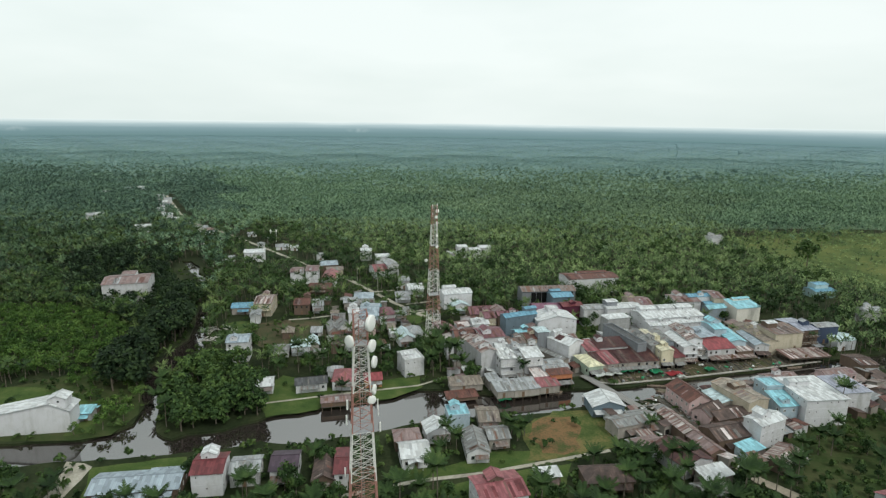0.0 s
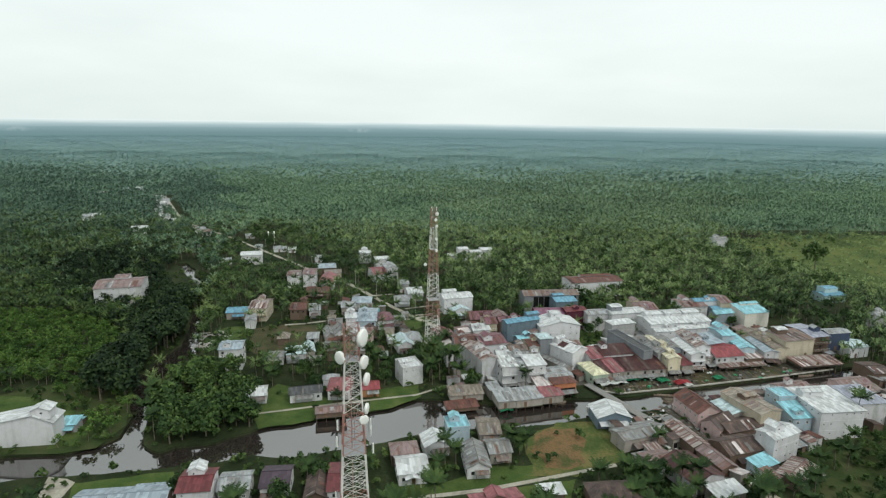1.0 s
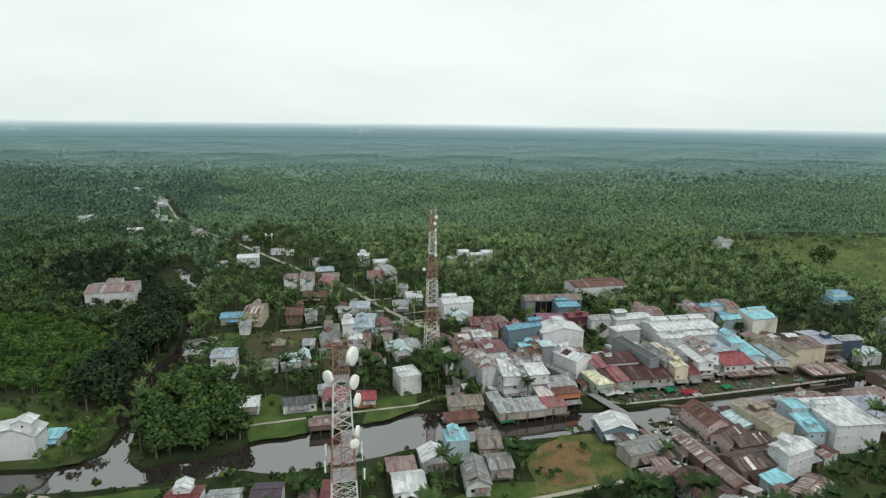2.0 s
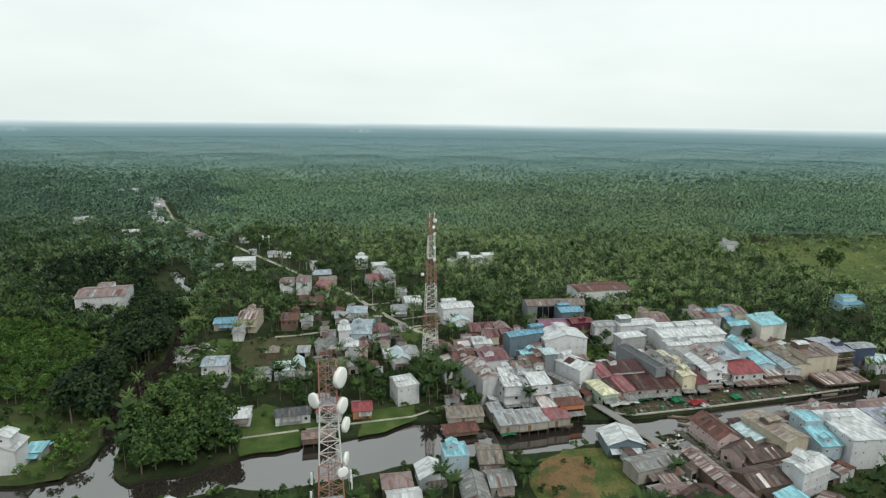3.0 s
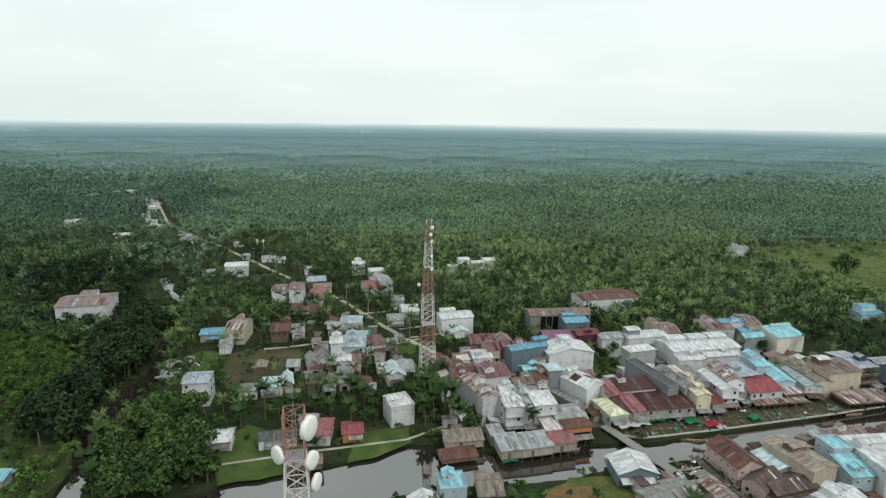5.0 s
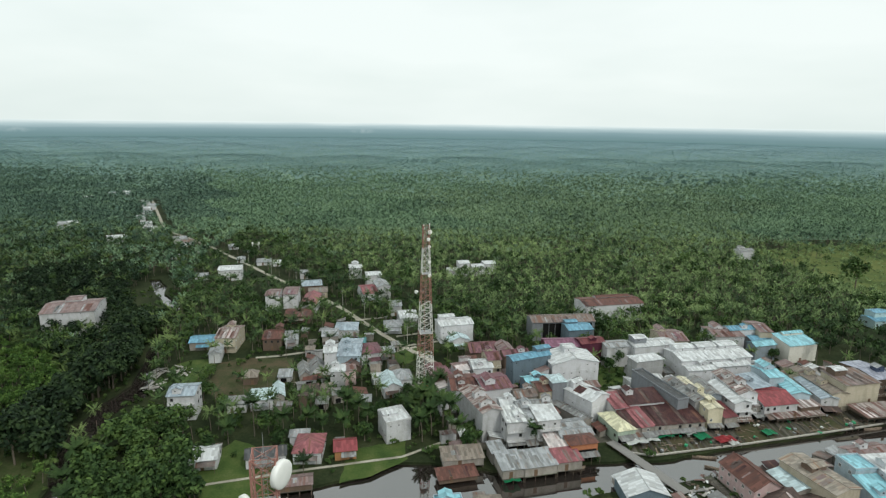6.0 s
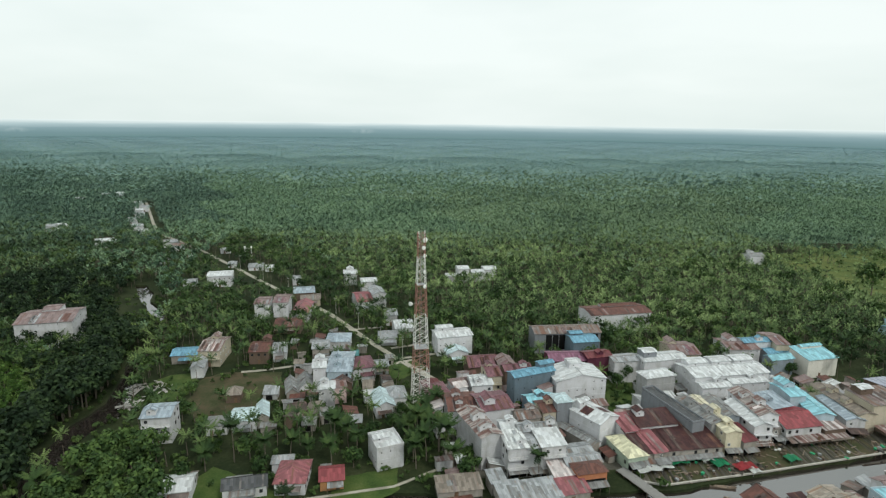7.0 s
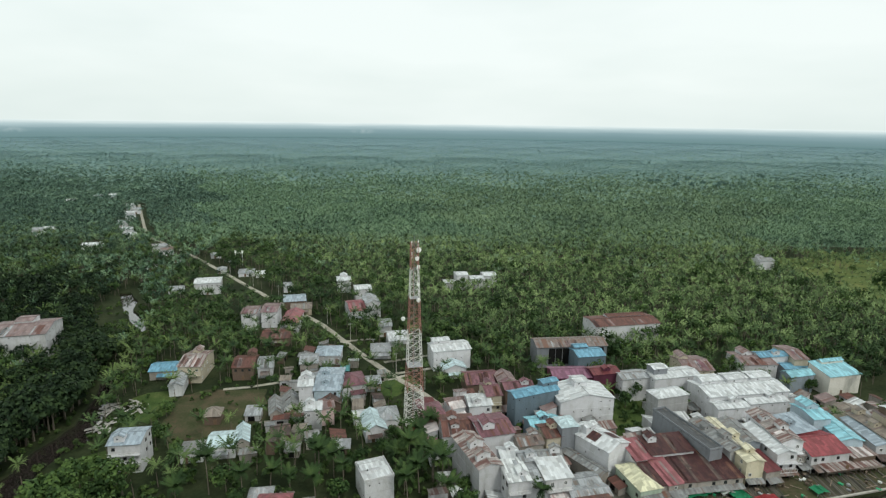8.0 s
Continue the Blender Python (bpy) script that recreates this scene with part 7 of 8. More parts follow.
def tree_crown(rng, clumps, per, radius, tall):
    """A broadleaf crown: uneven clumps of small leaf blades round several limbs' ends."""
    V, F = [], []
    for _ in range(clumps):
        a, e = rng.uniform(0, 2 * math.pi), rng.uniform(-0.35, 1.0)
        c = Vector((math.cos(a) * radius * rng.uniform(0.25, 0.95) * math.cos(e * 0.9), math.sin(a) * radius * rng.uniform(0.25, 0.95) * math.cos(e * 0.9), tall * (0.5 + 0.5 * e * rng.uniform(0.6, 1.0))))
        size = radius * rng.uniform(0.22, 0.42)
        for _ in range(per):
            d = Vector((rng.gauss(0, 1), rng.gauss(0, 1), rng.gauss(0, 0.8)))
            d.normalize()
            p = c + d * size * rng.uniform(0.6, 1.05)
            out = (d + Vector((rng.uniform(-0.7, 0.7), rng.uniform(-0.7, 0.7), rng.uniform(0.0, 0.9)))).normalized()
            t1 = out.orthogonal().normalized()
            t2 = out.cross(t1)
            ang = rng.uniform(0, math.pi)
            u, w = t1 * math.cos(ang) + t2 * math.sin(ang), t2 * math.cos(ang) - t1 * math.sin(ang)
            L = rng.uniform(0.4, 0.72)
            n = len(V)
            V += [p - u * L, p + w * L * 0.55 + out * 0.1, p + u * L, p - w * L * 0.55 + out * 0.1]
            F += [(n, n + 1, n + 2), (n, n + 2, n + 3)]
    return np.array([tuple(v) for v in V]), np.array(F)


def palm_trunk(rng, height):
    bm = bmesh.new()
    lean = Vector((rng.uniform(-0.8, 0.8), rng.uniform(-0.8, 0.8), 0))
    n = 5
    pts = [Vector((0, 0, -0.2)).lerp(Vector((0, 0, height)), k / n) + lean * (k / n) ** 2 for k in range(n + 1)]
    for k in range(n):
        add_bar(bm, pts[k], pts[k + 1], 0.2 - 0.018 * k, 6, 0.2 - 0.018 * (k + 1))
    return bm, pts[-1]


def tree_trunk(rng, height, spread):
    bm = bmesh.new()
    add_bar(bm, (0, 0, -0.2), (0.1, 0.1, height * 0.5), 0.24, 7, 0.17)
    for k in range(5):
        a = k * 1.3 + rng.uniform(-0.3, 0.3)
        add_bar(bm, (0.1, 0.1, height * rng.uniform(0.3, 0.5)), (math.cos(a) * spread * 0.6, math.sin(a) * spread * 0.6, height * rng.uniform(0.7, 0.95)), 0.11, 5, 0.04)
    return bm


rng = random.Random(11)
PALMS, TREES, CREEK_TREES = [], [], []
for k in range(7):
    height = (6.5, 8.0, 9.5, 11.0, 5.0, 7.2, 12.0)[k]
    bm, tip = palm_trunk(rng, height)
    trunk = mesh_from("trunk", bm, "bark")
    V, F = palm_crown(rng, 19, 12, 3.7, 0.9)
    PALMS.append((trunk, mesh_arrays("crown", V + np.array(tip), F, "palm_leaf"), height))
for k in range(5):
    height, radius = (6.2, 8.0, 4.8, 9.4, 7.0)[k], (3.2, 4.0, 2.7, 4.5, 3.7)[k]
    V, F = tree_crown(rng, 26, 20, radius, height * 0.75)
    V[:, 2] += height * 0.32
    TREES.append((mesh_from("trunk", tree_trunk(rng, height, radius), "bark"), mesh_arrays("crown", V, F, "tree_leaf"), height))
    # creek bank copies of the same crowns, only the leaf colour is darker
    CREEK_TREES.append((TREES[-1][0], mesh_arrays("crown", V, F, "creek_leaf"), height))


def plant_palm(x, y, k, turn, size):
    t = thing("palm_tree", x, y, 0, turn, "coconut palm with slim trunk and drooping green fronds", "palm tree", "coconut palms")
    t.scale = (size, size, size)
    part("trunk", PALMS[k][0], None, t)
    part("crown", PALMS[k][1], None, t)


def plant_tree(x, y, k, turn, size, creek=False):
    t = thing("broadleaf_tree", x, y, 0, turn, "very dark broadleaf tree on the creek bank" if creek else "dense dark green broadleaf tree", "tree", "broadleaf trees")
    t.scale = (size, size, size)
    made = CREEK_TREES if creek else TREES
    part("trunk", made[k][0], None, t)
    part("crown", made[k][1], None, t)


def free_of_houses(px, py, margin):
    ok = np.ones(px.shape, bool)
    for hx, hy, yaw, w, d in RECTS:
        c, s = math.cos(radians(yaw)), math.sin(radians(yaw))
        lx, ly = (px - hx) * c + (py - hy) * s, -(px - hx) * s + (py - hy) * c
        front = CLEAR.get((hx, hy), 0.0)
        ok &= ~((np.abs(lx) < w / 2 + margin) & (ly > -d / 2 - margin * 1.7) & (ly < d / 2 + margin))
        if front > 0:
            # tree-free strip towards the origin, fitted so the camera sees the house
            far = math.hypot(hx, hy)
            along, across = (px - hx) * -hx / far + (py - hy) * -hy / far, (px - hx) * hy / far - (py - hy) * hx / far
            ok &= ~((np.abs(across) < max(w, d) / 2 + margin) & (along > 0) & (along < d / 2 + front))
    return ok


def scatter(spacing, x0, x1, y0, y1, seed, jitter=0.42):
    r = np.random.RandomState(seed)
    gx, gy = np.meshgrid(np.arange(x0, x1, spacing), np.arange(y0, y1, spacing))
    gx = gx + (np.arange(gx.shape[0]) % 2)[:, None] * spacing / 2
    return (gx + r.uniform(-jitter, jitter, gx.shape) * spacing).ravel(), (gy + r.uniform(-jitter, jitter, gy.shape) * spacing).ravel(), r


def open_ground(px, py):
    """Where something may grow: not in water, on lanes, lawns, decks, nor where it would hide water or street from the
    camera.
    """
    ok = ~inside(RIVER, px, py) & ~inside(POND, px, py) & ~inside(SOIL, px, py) & ~inside(DECK, px, py) & ~inside(ROUGH_FIELD, px, py) & ~inside(GARDEN, px, py) & ~inside(VILLAGE_FIELD, px, py)
    for lawn in LAWNS:
        ok &= ~inside(lawn, px, py)
    ok &= ~(inside(RIVER, px, py + 4) & inside(FRONT, px, py)) & ~(inside(RIVER, px, py + 9) & inside(FRONT, px, py)) & ~(inside(RIVER, px, py + 13) & inside(FRONT, px, py)) & ~inside(RIVER, px, py + 6) & ~inside(RIVER, px + 3.5, py)
    for shift in (-8, 0, 7, 14, 21, 28):
        ok &= ~inside(POND, px, py + shift)
    ok &= ~((near_line(STREET, px, py + 6, 3.2) | near_line(STREET, px, py + 11, 2.6) | near_line(STREET, px, py, 3.6)) & (py < 470))
    ok &= ~(near_line(STREET, px, py, 5.5) & (py > 535) & (py < 720))
    ok &= ~near_line(STREET, px, py, 2.0) & ~near_line(FOOTPATH, px, py, 2.2) & ~near_line(DIRT_TRACK, px, py, 3.0)
    ok &= ~near_line(BRIDGE, px, py, 3) & ~near_line(BOARDWALK, px, py, 3) & ~near_line(BANK_PATH, px, py, 2.5)
    for line in SIDE_LANES:
        ok &= ~near_line(line, px, py, 1.6)
    ok &= (np.hypot(px + 15.3, py - 92.2) > 8) & (np.hypot(px + 2.2, py - 247.8) > 9)
    return ok


def in_wedge(px, py, half=46.0):
    return np.abs(px) < (py + 55) * math.tan(radians(half))


# trees and palms of the town, each a thing of its own
px, py, r = scatter(5.2, -234, 260, 82, 540, 21)
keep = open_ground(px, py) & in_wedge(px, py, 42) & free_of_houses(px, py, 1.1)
built = inside(CORE, px, py) | inside(SLUM, px, py)
loose = inside(VILLAGE, px, py) | inside(FRONT, px, py)
bare = inside(LEFT_SCRUB, px, py) | inside(LOW_BANK, px, py)
chance = np.where(built, np.where(py > 282, 0.8, 0.3), np.where(inside(FRONT, px, py), 0.6, np.where(loose, np.where(py > 325, 0.85, 0.8), 1.0)))
chance = np.where(inside(GREEN_EDGE, px, py), 0.5, np.where(inside(EAST_BANK, px, py), 0.12, np.where(bare, 0.0, chance)))
keep &= r.uniform(0, 1, px.shape) < chance
local = keep & (built | loose | (py < 228))
px, py = px[local], py[local]
order = np.argsort(py + 0.35 * np.abs(px))
bank_wood = np.any([inside(p, px, py) for p in BANK_WOODS], axis=0)
creek_side = np.any([inside(p, px, py) for p in BANK_WOODS[1:]], axis=0)
kinds = r.uniform(0, 1, px.shape)
edge = inside(GREEN_EDGE, px, py)
made_palms = made_trees = 0
rest, rest_trees = [], []
for i in order:
    if bank_wood[i] or kinds[i] < (0.75 if edge[i] else 0.22 if py[i] > 200 else 0.33):
        if made_trees < 300:
            plant_tree(px[i], py[i], r.randint(5), r.uniform(0, 360), r.uniform(0.75, 1.15) * (1.5 if creek_side[i] else 1.2 if bank_wood[i] else 0.55 if edge[i] else 0.85), bool(creek_side[i]))
            made_trees += 1
        else:
            rest_trees.append(i)
        continue
    elif made_palms < 300:
        plant_palm(px[i], py[i], r.randint(7), r.uniform(0, 360), r.uniform(0.75, 1.05))
        made_palms += 1
        continue
    rest.append(i)


def stand(name, px, py, seed, fronds, leaflets, length, width, low, high, material, label, flat=1.0):
    """Many palms joined into one mesh; height of each varies."""
    r = np.random.RandomState(seed)
    prng = random.Random(seed)
    kinds = [palm_crown(prng, fronds, leaflets, length, width, (0.1, 1.25) if flat > 1.3 else (0.15, 1.35)) for _ in range(6)]
    pick = r.randint(6, size=len(px))
    Vs, Fs, base = [], [], 0
    for k, (V, F) in enumerate(kinds):
        at = np.nonzero(pick == k)[0]
        if not len(at):
            continue
        a = r.uniform(0, 2 * np.pi, len(at))
        s = r.uniform(0.78, 1.15, len(at))
        h = r.uniform(low, high, len(at)) + 1.2 * np.sin(px[at] * 0.02) * np.sin(py[at] * 0.017)
        c, n = np.cos(a), np.sin(a)
        X = (V[None, :, 0] * c[:, None] - V[None, :, 1] * n[:, None]) * s[:, None] + px[at][:, None]
        Y = (V[None, :, 0] * n[:, None] + V[None, :, 1] * c[:, None]) * s[:, None] + py[at][:, None]
        Z = V[None, :, 2] * flat * s[:, None] + h[:, None]
        Vs.append(np.stack([X, Y, Z], -1).reshape(-1, 3))
        Fs.append((F[None] + (np.arange(len(at)) * len(V))[:, None, None] + base).reshape(-1, 3))
        base += len(at) * len(V)
    ob = new(name, mesh_arrays(name, np.concatenate(Vs), np.concatenate(Fs), material))
    return tagged(ob, label, "palm forest", kind="stuff")


def trunks(name, px, py, seed, low, high, label):
    """The slim stems of a stand, joined."""
    r = np.random.RandomState(seed)
    n = len(px)
    h = r.uniform(low, high, n)
    a = np.array([0, 2.0944, 4.1888])
    ring = np.stack([np.cos(a), np.sin(a)], -1)
    V = np.zeros((n, 6, 3))
    V[:, :3, :2] = ring * 0.17
    V[:, 3:, :2] = ring * 0.11 + r.uniform(-0.5, 0.5, (n, 1, 2))
    V[:, 3:, 2] = h[:, None]
    V[..., 0] += px[:, None]
    V[..., 1] += py[:, None]
    F = np.array([(0, 1, 4), (0, 4, 3), (1, 2, 5), (1, 5, 4), (2, 0, 3), (2, 3, 5)])
    F = (F[None] + (np.arange(n) * 6)[:, None, None]).reshape(-1, 3)
    tagged(new(name, mesh_arrays(name, V.reshape(-1, 3), F, "bark")), label, "palm trunks", kind="stuff")


# the plantation round the town and on to the far woods
fx, fy, fr = scatter(3.9, -1150, 1150, 74, 1240, 31)
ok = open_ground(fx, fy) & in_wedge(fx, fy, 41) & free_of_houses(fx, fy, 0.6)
ok &= ~(inside(CORE, fx, fy) | inside(SLUM, fx, fy) | inside(VILLAGE, fx, fy) | inside(FRONT, fx, fy) | (fy < 228) & (np.abs(fx) < 234))
ok &= ~inside(LEFT_SCRUB, fx, fy) & ~inside(LOW_BANK, fx, fy) & ~inside(EAST_BANK, fx, fy) & ~inside(GREEN_EDGE, fx, fy)
ok &= ~inside(MEADOW, fx, fy) | (fr.uniform(0, 1, fx.shape) < 0.02 + 0.7 * np.clip((fy - 478 - 0.2 * (fx - 250) + 24 * np.sin(fx * 0.09)) / 110, 0, 1))
creek = np.any([inside(p, fx + fr.normal(0, 9, fx.shape), fy + fr.normal(0, 13, fx.shape)) for p in BANK_WOODS], axis=0) & (fr.uniform(0, 1, fx.shape) < 0.8)
dark = creek | (fr.uniform(0, 1, fx.shape) < 0.06) & (fy < 480)
thin = fr.uniform(0, 1, fx.shape) < 0.72
tx, ty = np.r_[fx[ok & dark & ~creek], px[rest_trees]], np.r_[fy[ok & dark & ~creek], py[rest_trees]]
cx, cy = fx[ok & creek & thin], fy[ok & creek & thin]
ok &= ~dark & (fy + fr.normal(0, 170, fx.shape) < 930)
deep = ok & (fy + fr.normal(0, 55, fx.shape) > 540)
ok &= ~deep


def is_light(x, y):
    """Where the younger, yellower stands lie."""
    wave = 70 * np.sin(x * 0.011 + y * 0.018) + 30 * np.sin(y * 0.041 + x * 0.013)
    return (x + 0.16 * y - 0.3 * np.maximum(0, y - 520) + wave > 30) & (x + 0.5 * wave < 120 + 0.34 * y + 4000 * (y < 430))


def is_darker(x, y):
    """Where the darker stands lie: west of the village road, their leaf colour partly darkened for lens vignetting."""
    return x + 0.42 * y + 45 * np.sin(x * 0.013 + y * 0.011) + 20 * np.sin(y * 0.05 + x * 0.031) < 0


sx, sy = fx[ok], fy[ok]
stand("village_palms", px[rest], py[rest], 43, 16, 4, 3.2, 0.55, 5.0, 9.0, "village_leaf", "coconut palms standing between the village houses")
trunks("village_palm_stems", px[rest], py[rest], 43, 4.8, 7.0, "slim grey stems of the village palms")
light = is_light(sx, sy)
lr = np.random.RandomState(47)
low = -sx - 0.25 * np.maximum(0, sy - 330) + lr.normal(0, 22, sx.shape) > 60
low &= (sy + lr.normal(0, 45, sx.shape) < 325) | (lr.uniform(0, 1, sx.shape) < 0.38)
stand("bank_palm_forest", sx[low], sy[low], 46, 13, 4, 3.0, 0.55, 4.0, 7.8, "palm_leaf", "dark tangled palms on the low ground by the creek", 1.2)
sx, sy, light = sx[~low], sy[~low], light[~low]
old = is_darker(sx, sy) & ~light
stand("old_palm_forest", sx[old], sy[old], 48, 12, 2, 2.4, 0.44, 4.2, 8.6, "dark_stand_leaf", "darker green plantation of coconut palms beside the road", 1.5)
light |= old
stand("palm_forest", sx[~light], sy[~light], 41, 12, 2, 2.35, 0.44, 4.2, 8.2, "forest_leaf", "dense dark green plantation of coconut palms round the town", 1.5)
light &= ~old
stand("young_palm_forest", sx[light], sy[light], 44, 12, 2, 2.3, 0.42, 3.6, 7.4, "young_leaf", "younger yellow-green plantation of coconut palms", 1.5)
mx, my, mr = scatter(4.0, 150, 420, 260, 700, 71)
mk = inside(MEADOW, mx, my) & (mr.uniform(0, 1, mx.shape) < 0.5)
stand("young_palms", mx[mk], my[mk], 45, 8, 3, 1.5, 0.5, 0.2, 1.2, "young_leaf", "knee-high young palms scattered over the meadow")
ek = inside(MEADOW, mx, my) & (my + mr.normal(0, 16, mx.shape) > 492 + 0.12 * (mx - 285)) & (mr.uniform(0, 1, mx.shape) < 0.6)
stand("edge_palms", mx[ek], my[ek], 56, 10, 2, 2.1, 0.46, 0.8, 4.2, "young_leaf", "half-grown palms along the far edge of the meadow")
trunks("palm_forest_stems", sx, sy, 41, 4.2, 6.5, "slim pale stems of the coconut plantation")
dx_, dy_ = fx[deep], fy[deep]
light = is_light(dx_, dy_)
stand("young_palm_forest_middle", dx_[light], dy_[light], 49, 9, 1, 2.7, 0.62, 3.8, 7.6, "hazed_young_leaf", "yellow-green palm plantation beyond the town", 1.5)
old = is_darker(dx_, dy_) & ~light
stand("old_palm_forest_middle", dx_[old], dy_[old], 55, 9, 1, 2.7, 0.62, 4.2, 8.4, "hazed_dark_leaf", "darker palm plantation beyond the town", 1.5)
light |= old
stand("palm_forest_middle", dx_[~light], dy_[~light], 50, 9, 1, 2.7, 0.62, 4.2, 8.2, "hazed_leaf", "palm plantation beyond the town", 1.5)
# farther stands, each tier with more haze in its leaf colour, blend tree by tree
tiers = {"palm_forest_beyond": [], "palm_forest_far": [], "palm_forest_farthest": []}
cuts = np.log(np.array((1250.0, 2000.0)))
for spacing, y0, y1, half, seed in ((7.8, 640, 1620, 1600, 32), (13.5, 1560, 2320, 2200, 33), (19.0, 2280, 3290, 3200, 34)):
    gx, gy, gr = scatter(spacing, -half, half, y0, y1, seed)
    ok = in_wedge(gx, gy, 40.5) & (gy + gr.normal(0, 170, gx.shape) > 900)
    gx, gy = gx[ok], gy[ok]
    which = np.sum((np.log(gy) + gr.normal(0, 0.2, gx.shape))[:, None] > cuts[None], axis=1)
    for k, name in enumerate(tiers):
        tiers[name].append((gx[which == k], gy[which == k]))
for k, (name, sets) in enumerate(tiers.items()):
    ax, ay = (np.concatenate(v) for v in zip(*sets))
    stand(name, ax, ay, 51 + k, (8, 6, 5)[k], 1, (2.9, 3.9, 5.0)[k], (0.9, 1.7, 2.8)[k], (6.0, 6.2, 6.2)[k], (8.0, 7.6, 7.4)[k], ("middle_haze_leaf", "beyond_haze_leaf", "far_haze_leaf")[k], ("unbroken palm plantation farther off", "far palm forest", "farthest palm forest towards the horizon")[k], (0.8, 0.42, 0.28)[k])


def understory():
    """The closed lower growth between the far crowns: a bumpy sheet in patches that shade into one another, haze put
    into their colours.
    """
    r = np.random.RandomState(57)
    names = (("forest_understory", "hazed_leaf", "closed lower growth of the palm plantation"), ("middle_forest_understory", "middle_haze_leaf", "lower growth of the plantation farther off"),
             ("far_forest_understory", "beyond_haze_leaf", "closed lower growth of the far palm forest"), ("farthest_forest_understory", "far_haze_leaf", "closed lower growth of the farthest palm forest"))
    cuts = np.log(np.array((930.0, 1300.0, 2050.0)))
    V, F, base, y = [], [[], [], [], []], 0, 560.0
    n = 300
    while y < 3240:
        half = (y + 60) * 0.92
        x = (np.arange(n + 1) / n * 2 - 1) * half
        z = min(4.6, 0.4 + (y - 560) * 0.09) + 2.0 * min(1.0, max(0.0, y - 600) / 400) + r.uniform(-1, 1, n + 1) * (0.35 if y < 1000 else 0.9)
        z = np.where(near_line(STREET, x, np.full(n + 1, y), 34.0), -0.4, z)
        V.append(np.stack([x, np.full(n + 1, y), z], -1))
        if y > 560:
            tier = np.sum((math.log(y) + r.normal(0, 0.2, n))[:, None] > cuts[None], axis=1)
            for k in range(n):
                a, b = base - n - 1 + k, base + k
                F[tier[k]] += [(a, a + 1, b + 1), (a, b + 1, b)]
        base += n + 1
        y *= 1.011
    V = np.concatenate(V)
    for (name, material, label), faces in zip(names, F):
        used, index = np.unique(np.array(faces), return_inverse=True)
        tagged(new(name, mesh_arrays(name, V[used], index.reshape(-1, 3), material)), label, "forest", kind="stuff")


understory()

# low shrubs, joined
bx, by, br = scatter(4.2, -215, 235, 82, 370, 61)
ok = ~inside(RIVER, bx, by) & ~inside(POND, bx, by) & ~inside(DECK, bx, by) & (~inside(SOIL, bx, by) | (br.uniform(0, 1, bx.shape) < 0.3)) & in_wedge(bx, by, 42) & free_of_houses(bx, by, 0.5)
ok &= ~near_line(STREET, bx, by, 2.6) & ~near_line(FOOTPATH, bx, by, 1.6) & ~near_line(BANK_PATH, bx, by, 1.4) & ~near_line(DIRT_TRACK, bx, by, 2.2) & ~near_line(BRIDGE, bx, by, 2.5)
lawned = np.any([inside(p, bx, by) for p in LAWNS], axis=0) | inside(ROUGH_FIELD, bx, by) | inside(VILLAGE_FIELD, bx, by)
cored = (inside(CORE, bx, by) | inside(SLUM, bx, by)) & ~inside(GARDEN, bx, by)
ok &= br.uniform(0, 1, bx.shape) < np.where(inside(VILLAGE_FIELD, bx, by), 0.34, np.where(lawned, 0.16, np.where(cored, 0.25, 0.7)))
bx, by = bx[ok], by[ok]
srng = random.Random(62)
bush_kinds = []
for k in range(5):
    V, F = tree_crown(srng, 5, 7, 1.3, 1.7)
    bush_kinds.append((V + np.array((0, 0, 0.25)), F))
Vs, Fs, base = [], [], 0
pick = br.randint(5, size=len(bx))
for k, (V, F) in enumerate(bush_kinds):
    at = np.nonzero(pick == k)[0]
    s = br.uniform(0.6, 1.5, len(at))
    a = br.uniform(0, 6.28, len(at))
    X = (V[None, :, 0] * np.cos(a)[:, None] - V[None, :, 1] * np.sin(a)[:, None]) * s[:, None] + bx[at][:, None]
    Y = (V[None, :, 0] * np.sin(a)[:, None] + V[None, :, 1] * np.cos(a)[:, None]) * s[:, None] + by[at][:, None]
    Z = V[None, :, 2] * s[:, None]
    Vs.append(np.stack([X, Y, Z + np.zeros_like(X)], -1).reshape(-1, 3))
    Fs.append((F[None] + (np.arange(len(at)) * len(V))[:, None, None] + base).reshape(-1, 3))
    base += len(at) * len(V)
tagged(new("shrubs", mesh_arrays("shrubs", np.concatenate(Vs), np.concatenate(Fs), "shrub_leaf")), "low green shrubs and scrub between the houses", "shrubs", kind="stuff")


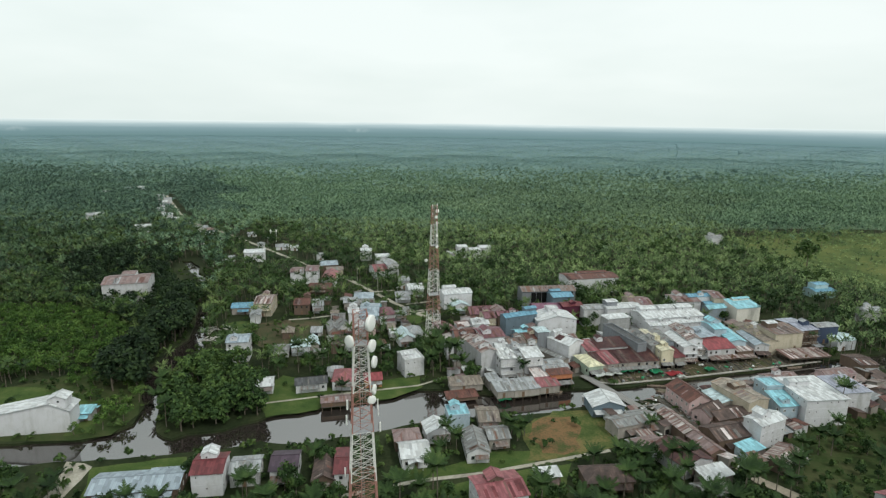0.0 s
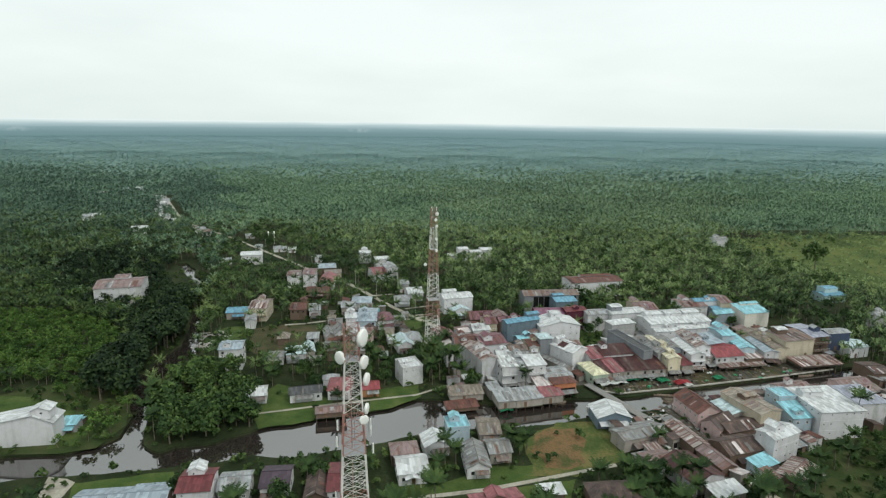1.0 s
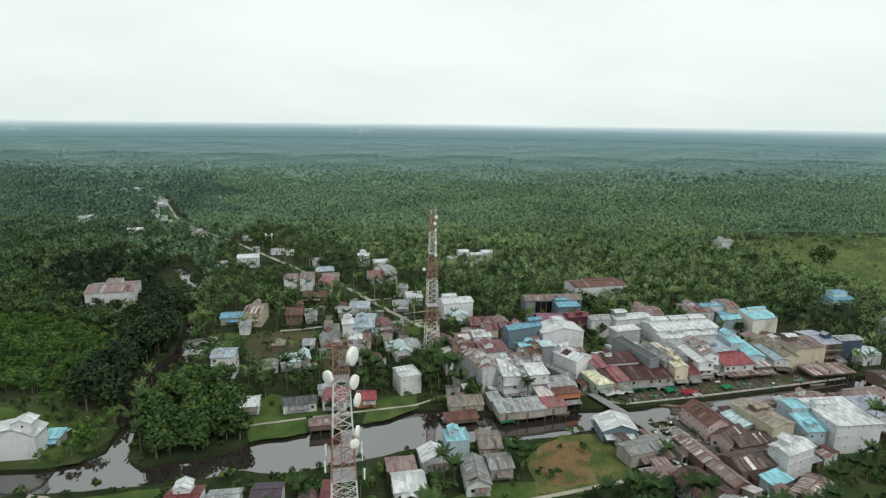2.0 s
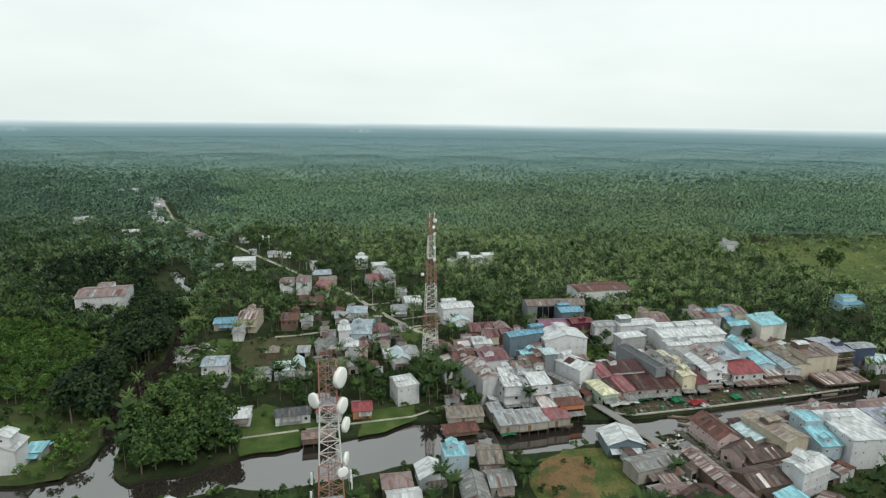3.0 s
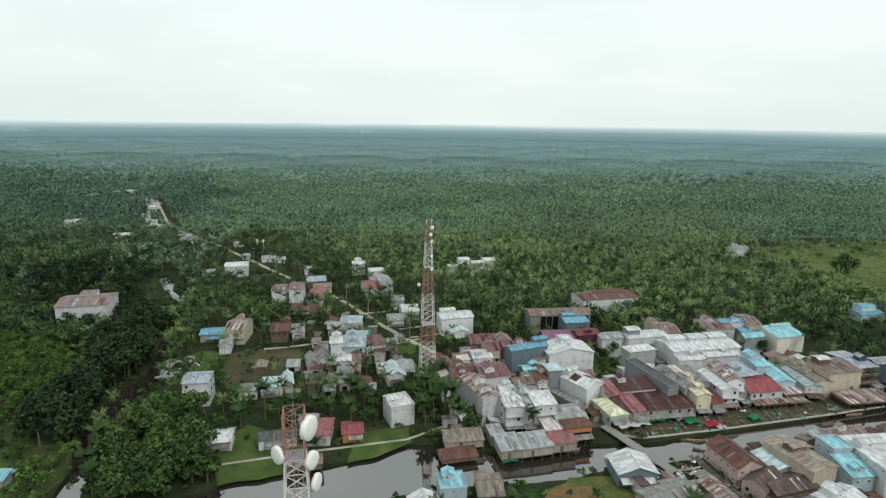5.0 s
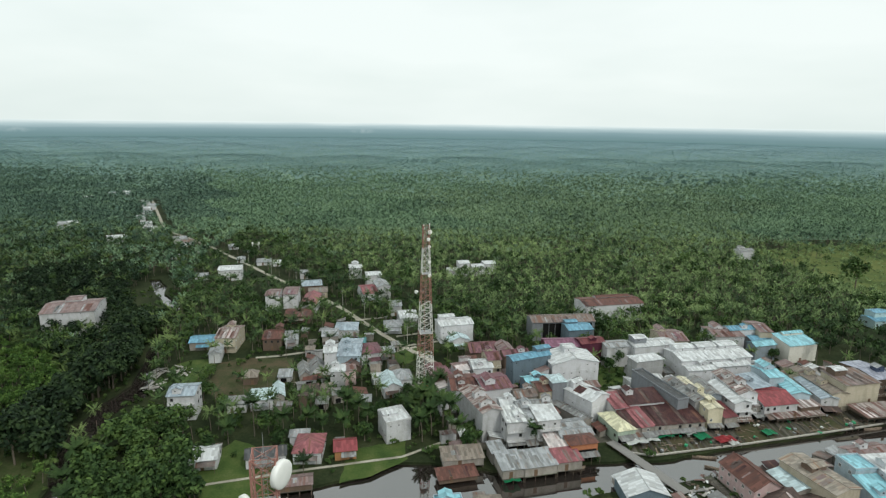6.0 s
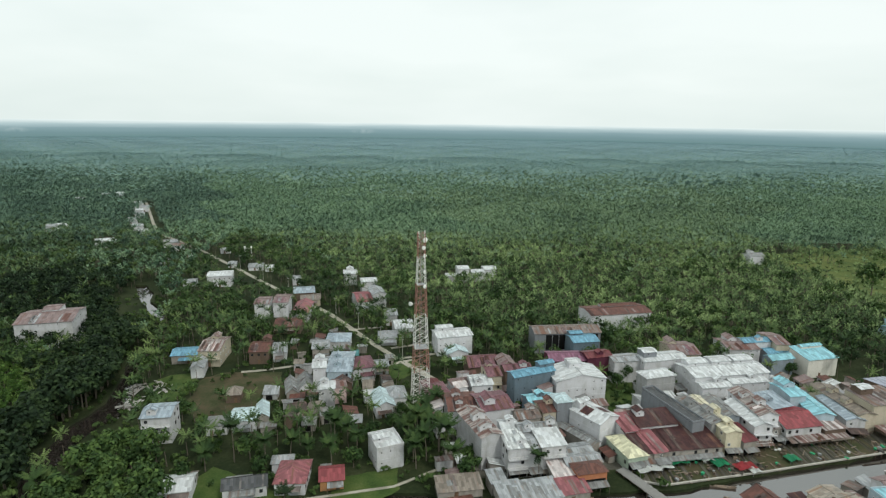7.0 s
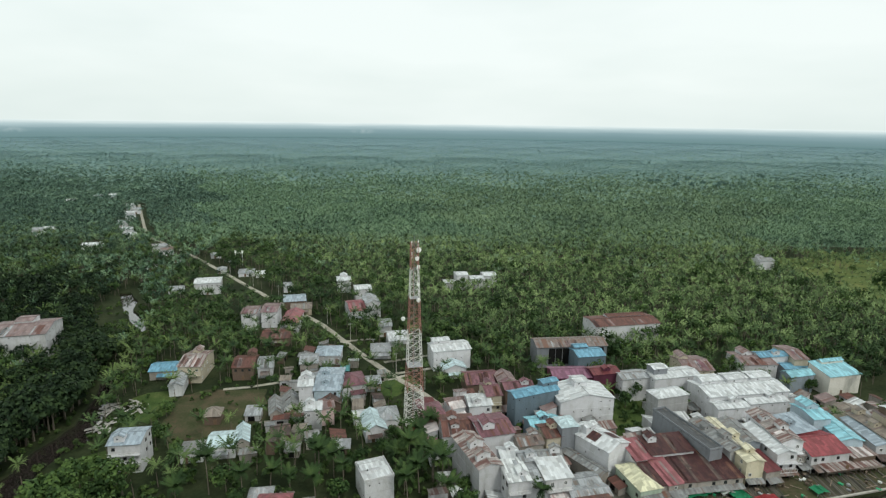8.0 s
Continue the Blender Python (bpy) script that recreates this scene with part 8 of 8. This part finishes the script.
def joined_trees(name, px, py, seed, label, material="tree_leaf", size=1.0):
    r = np.random.RandomState(seed)
    prng = random.Random(seed)
    kinds = [tree_crown(prng, 15, 11, 3.6, 6.0) for _ in range(5)]
    pick = r.randint(5, size=len(px))
    Vs, Fs, base = [], [], 0
    for k, (V, F) in enumerate(kinds):
        at = np.nonzero(pick == k)[0]
        if not len(at):
            continue
        a, s = r.uniform(0, 6.28, len(at)), size * r.uniform(0.75, 1.35, len(at))
        X = (V[None, :, 0] * np.cos(a)[:, None] - V[None, :, 1] * np.sin(a)[:, None]) * s[:, None] + px[at][:, None]
        Y = (V[None, :, 0] * np.sin(a)[:, None] + V[None, :, 1] * np.cos(a)[:, None]) * s[:, None] + py[at][:, None]
        Z = (V[None, :, 2] + 2.2) * s[:, None]
        Vs.append(np.stack([X, Y, Z], -1).reshape(-1, 3))
        Fs.append((F[None] + (np.arange(len(at)) * len(V))[:, None, None] + base).reshape(-1, 3))
        base += len(at) * len(V)
    tagged(new(name, mesh_arrays(name, np.concatenate(Vs), np.concatenate(Fs), material)), label, "woods", kind="stuff")
    trunks(name + "_stems", px, py, seed, 3.5 * size, 5.0 * size, "dark stems of the broadleaf woods")


joined_trees("broadleaf_woods", tx, ty, 81, "dense dark broadleaf trees standing between the palms")
# bright bushes on the low ground west of the creek
ux, uy, ur = scatter(3.7, -265, -105, 150, 285, 91)
bush = (inside(LEFT_SCRUB, ux, uy) | inside(LOW_BANK, ux, uy) & (ur.uniform(0, 1, ux.shape) < 0.28)) & free_of_houses(ux, uy, 1.5) & ~inside(RIVER, ux, uy) & ~inside(RIVER, ux + 2, uy - 2)
bush &= ~np.any([inside(p, ux, uy) for p in LAWNS], axis=0)
joined_trees("scrub_bushes", ux[bush], uy[bush], 83, "bright green tangled bushes on the low ground by the creek", "scrub_leaf", 0.62)
# darker groves standing out of the far plantation
GROVES = [(464.6, 1001.6), (531.8, 992.0), (383.7, 1058.4), (600.0, 1090.0)]
gr = np.random.RandomState(95)
gx_ = np.concatenate([x + gr.normal(0, 44, 17) for x, y in GROVES])
gy_ = np.concatenate([y + gr.normal(0, 34, 17) for x, y in GROVES])
joined_trees("far_groves", gx_, gy_, 84, "darker broadleaf groves standing out of the far plantation", "grove_haze_leaf", 1.25)
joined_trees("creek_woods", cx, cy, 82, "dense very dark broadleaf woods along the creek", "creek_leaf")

# tall dark trees in two rows, leaning over the creek
er = random.Random(77)
for row in (0.8, 5.0, 10.0):
    for (x0, y0), (x1, y1) in zip(CREEK_EDGE, CREEK_EDGE[1:]):
        n = max(1, round(math.hypot(x1 - x0, y1 - y0) / 4.6))
        for k in range(n):
            u = (k + er.uniform(0.1, 0.9)) / n
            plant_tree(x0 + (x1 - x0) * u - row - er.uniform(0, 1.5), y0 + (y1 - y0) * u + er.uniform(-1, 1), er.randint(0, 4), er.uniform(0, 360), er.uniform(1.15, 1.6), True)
for k, (x, y) in enumerate(TOWN_TREES):
    plant_tree(x, y, k % 5, 50 * k, 0.9)
plant_tree(LONE_TREE[0], LONE_TREE[1], 3, 40, 2.0)
for k, (x, y) in enumerate(BIG_PALMS):
    if free_of_houses(np.array([x]), np.array([y]), 0.4)[0] and not inside(RIVER, [x], [y])[0]:
        plant_palm(x, y, (1, 2, 3, 5)[k % 4], 67 * k, 1.05)
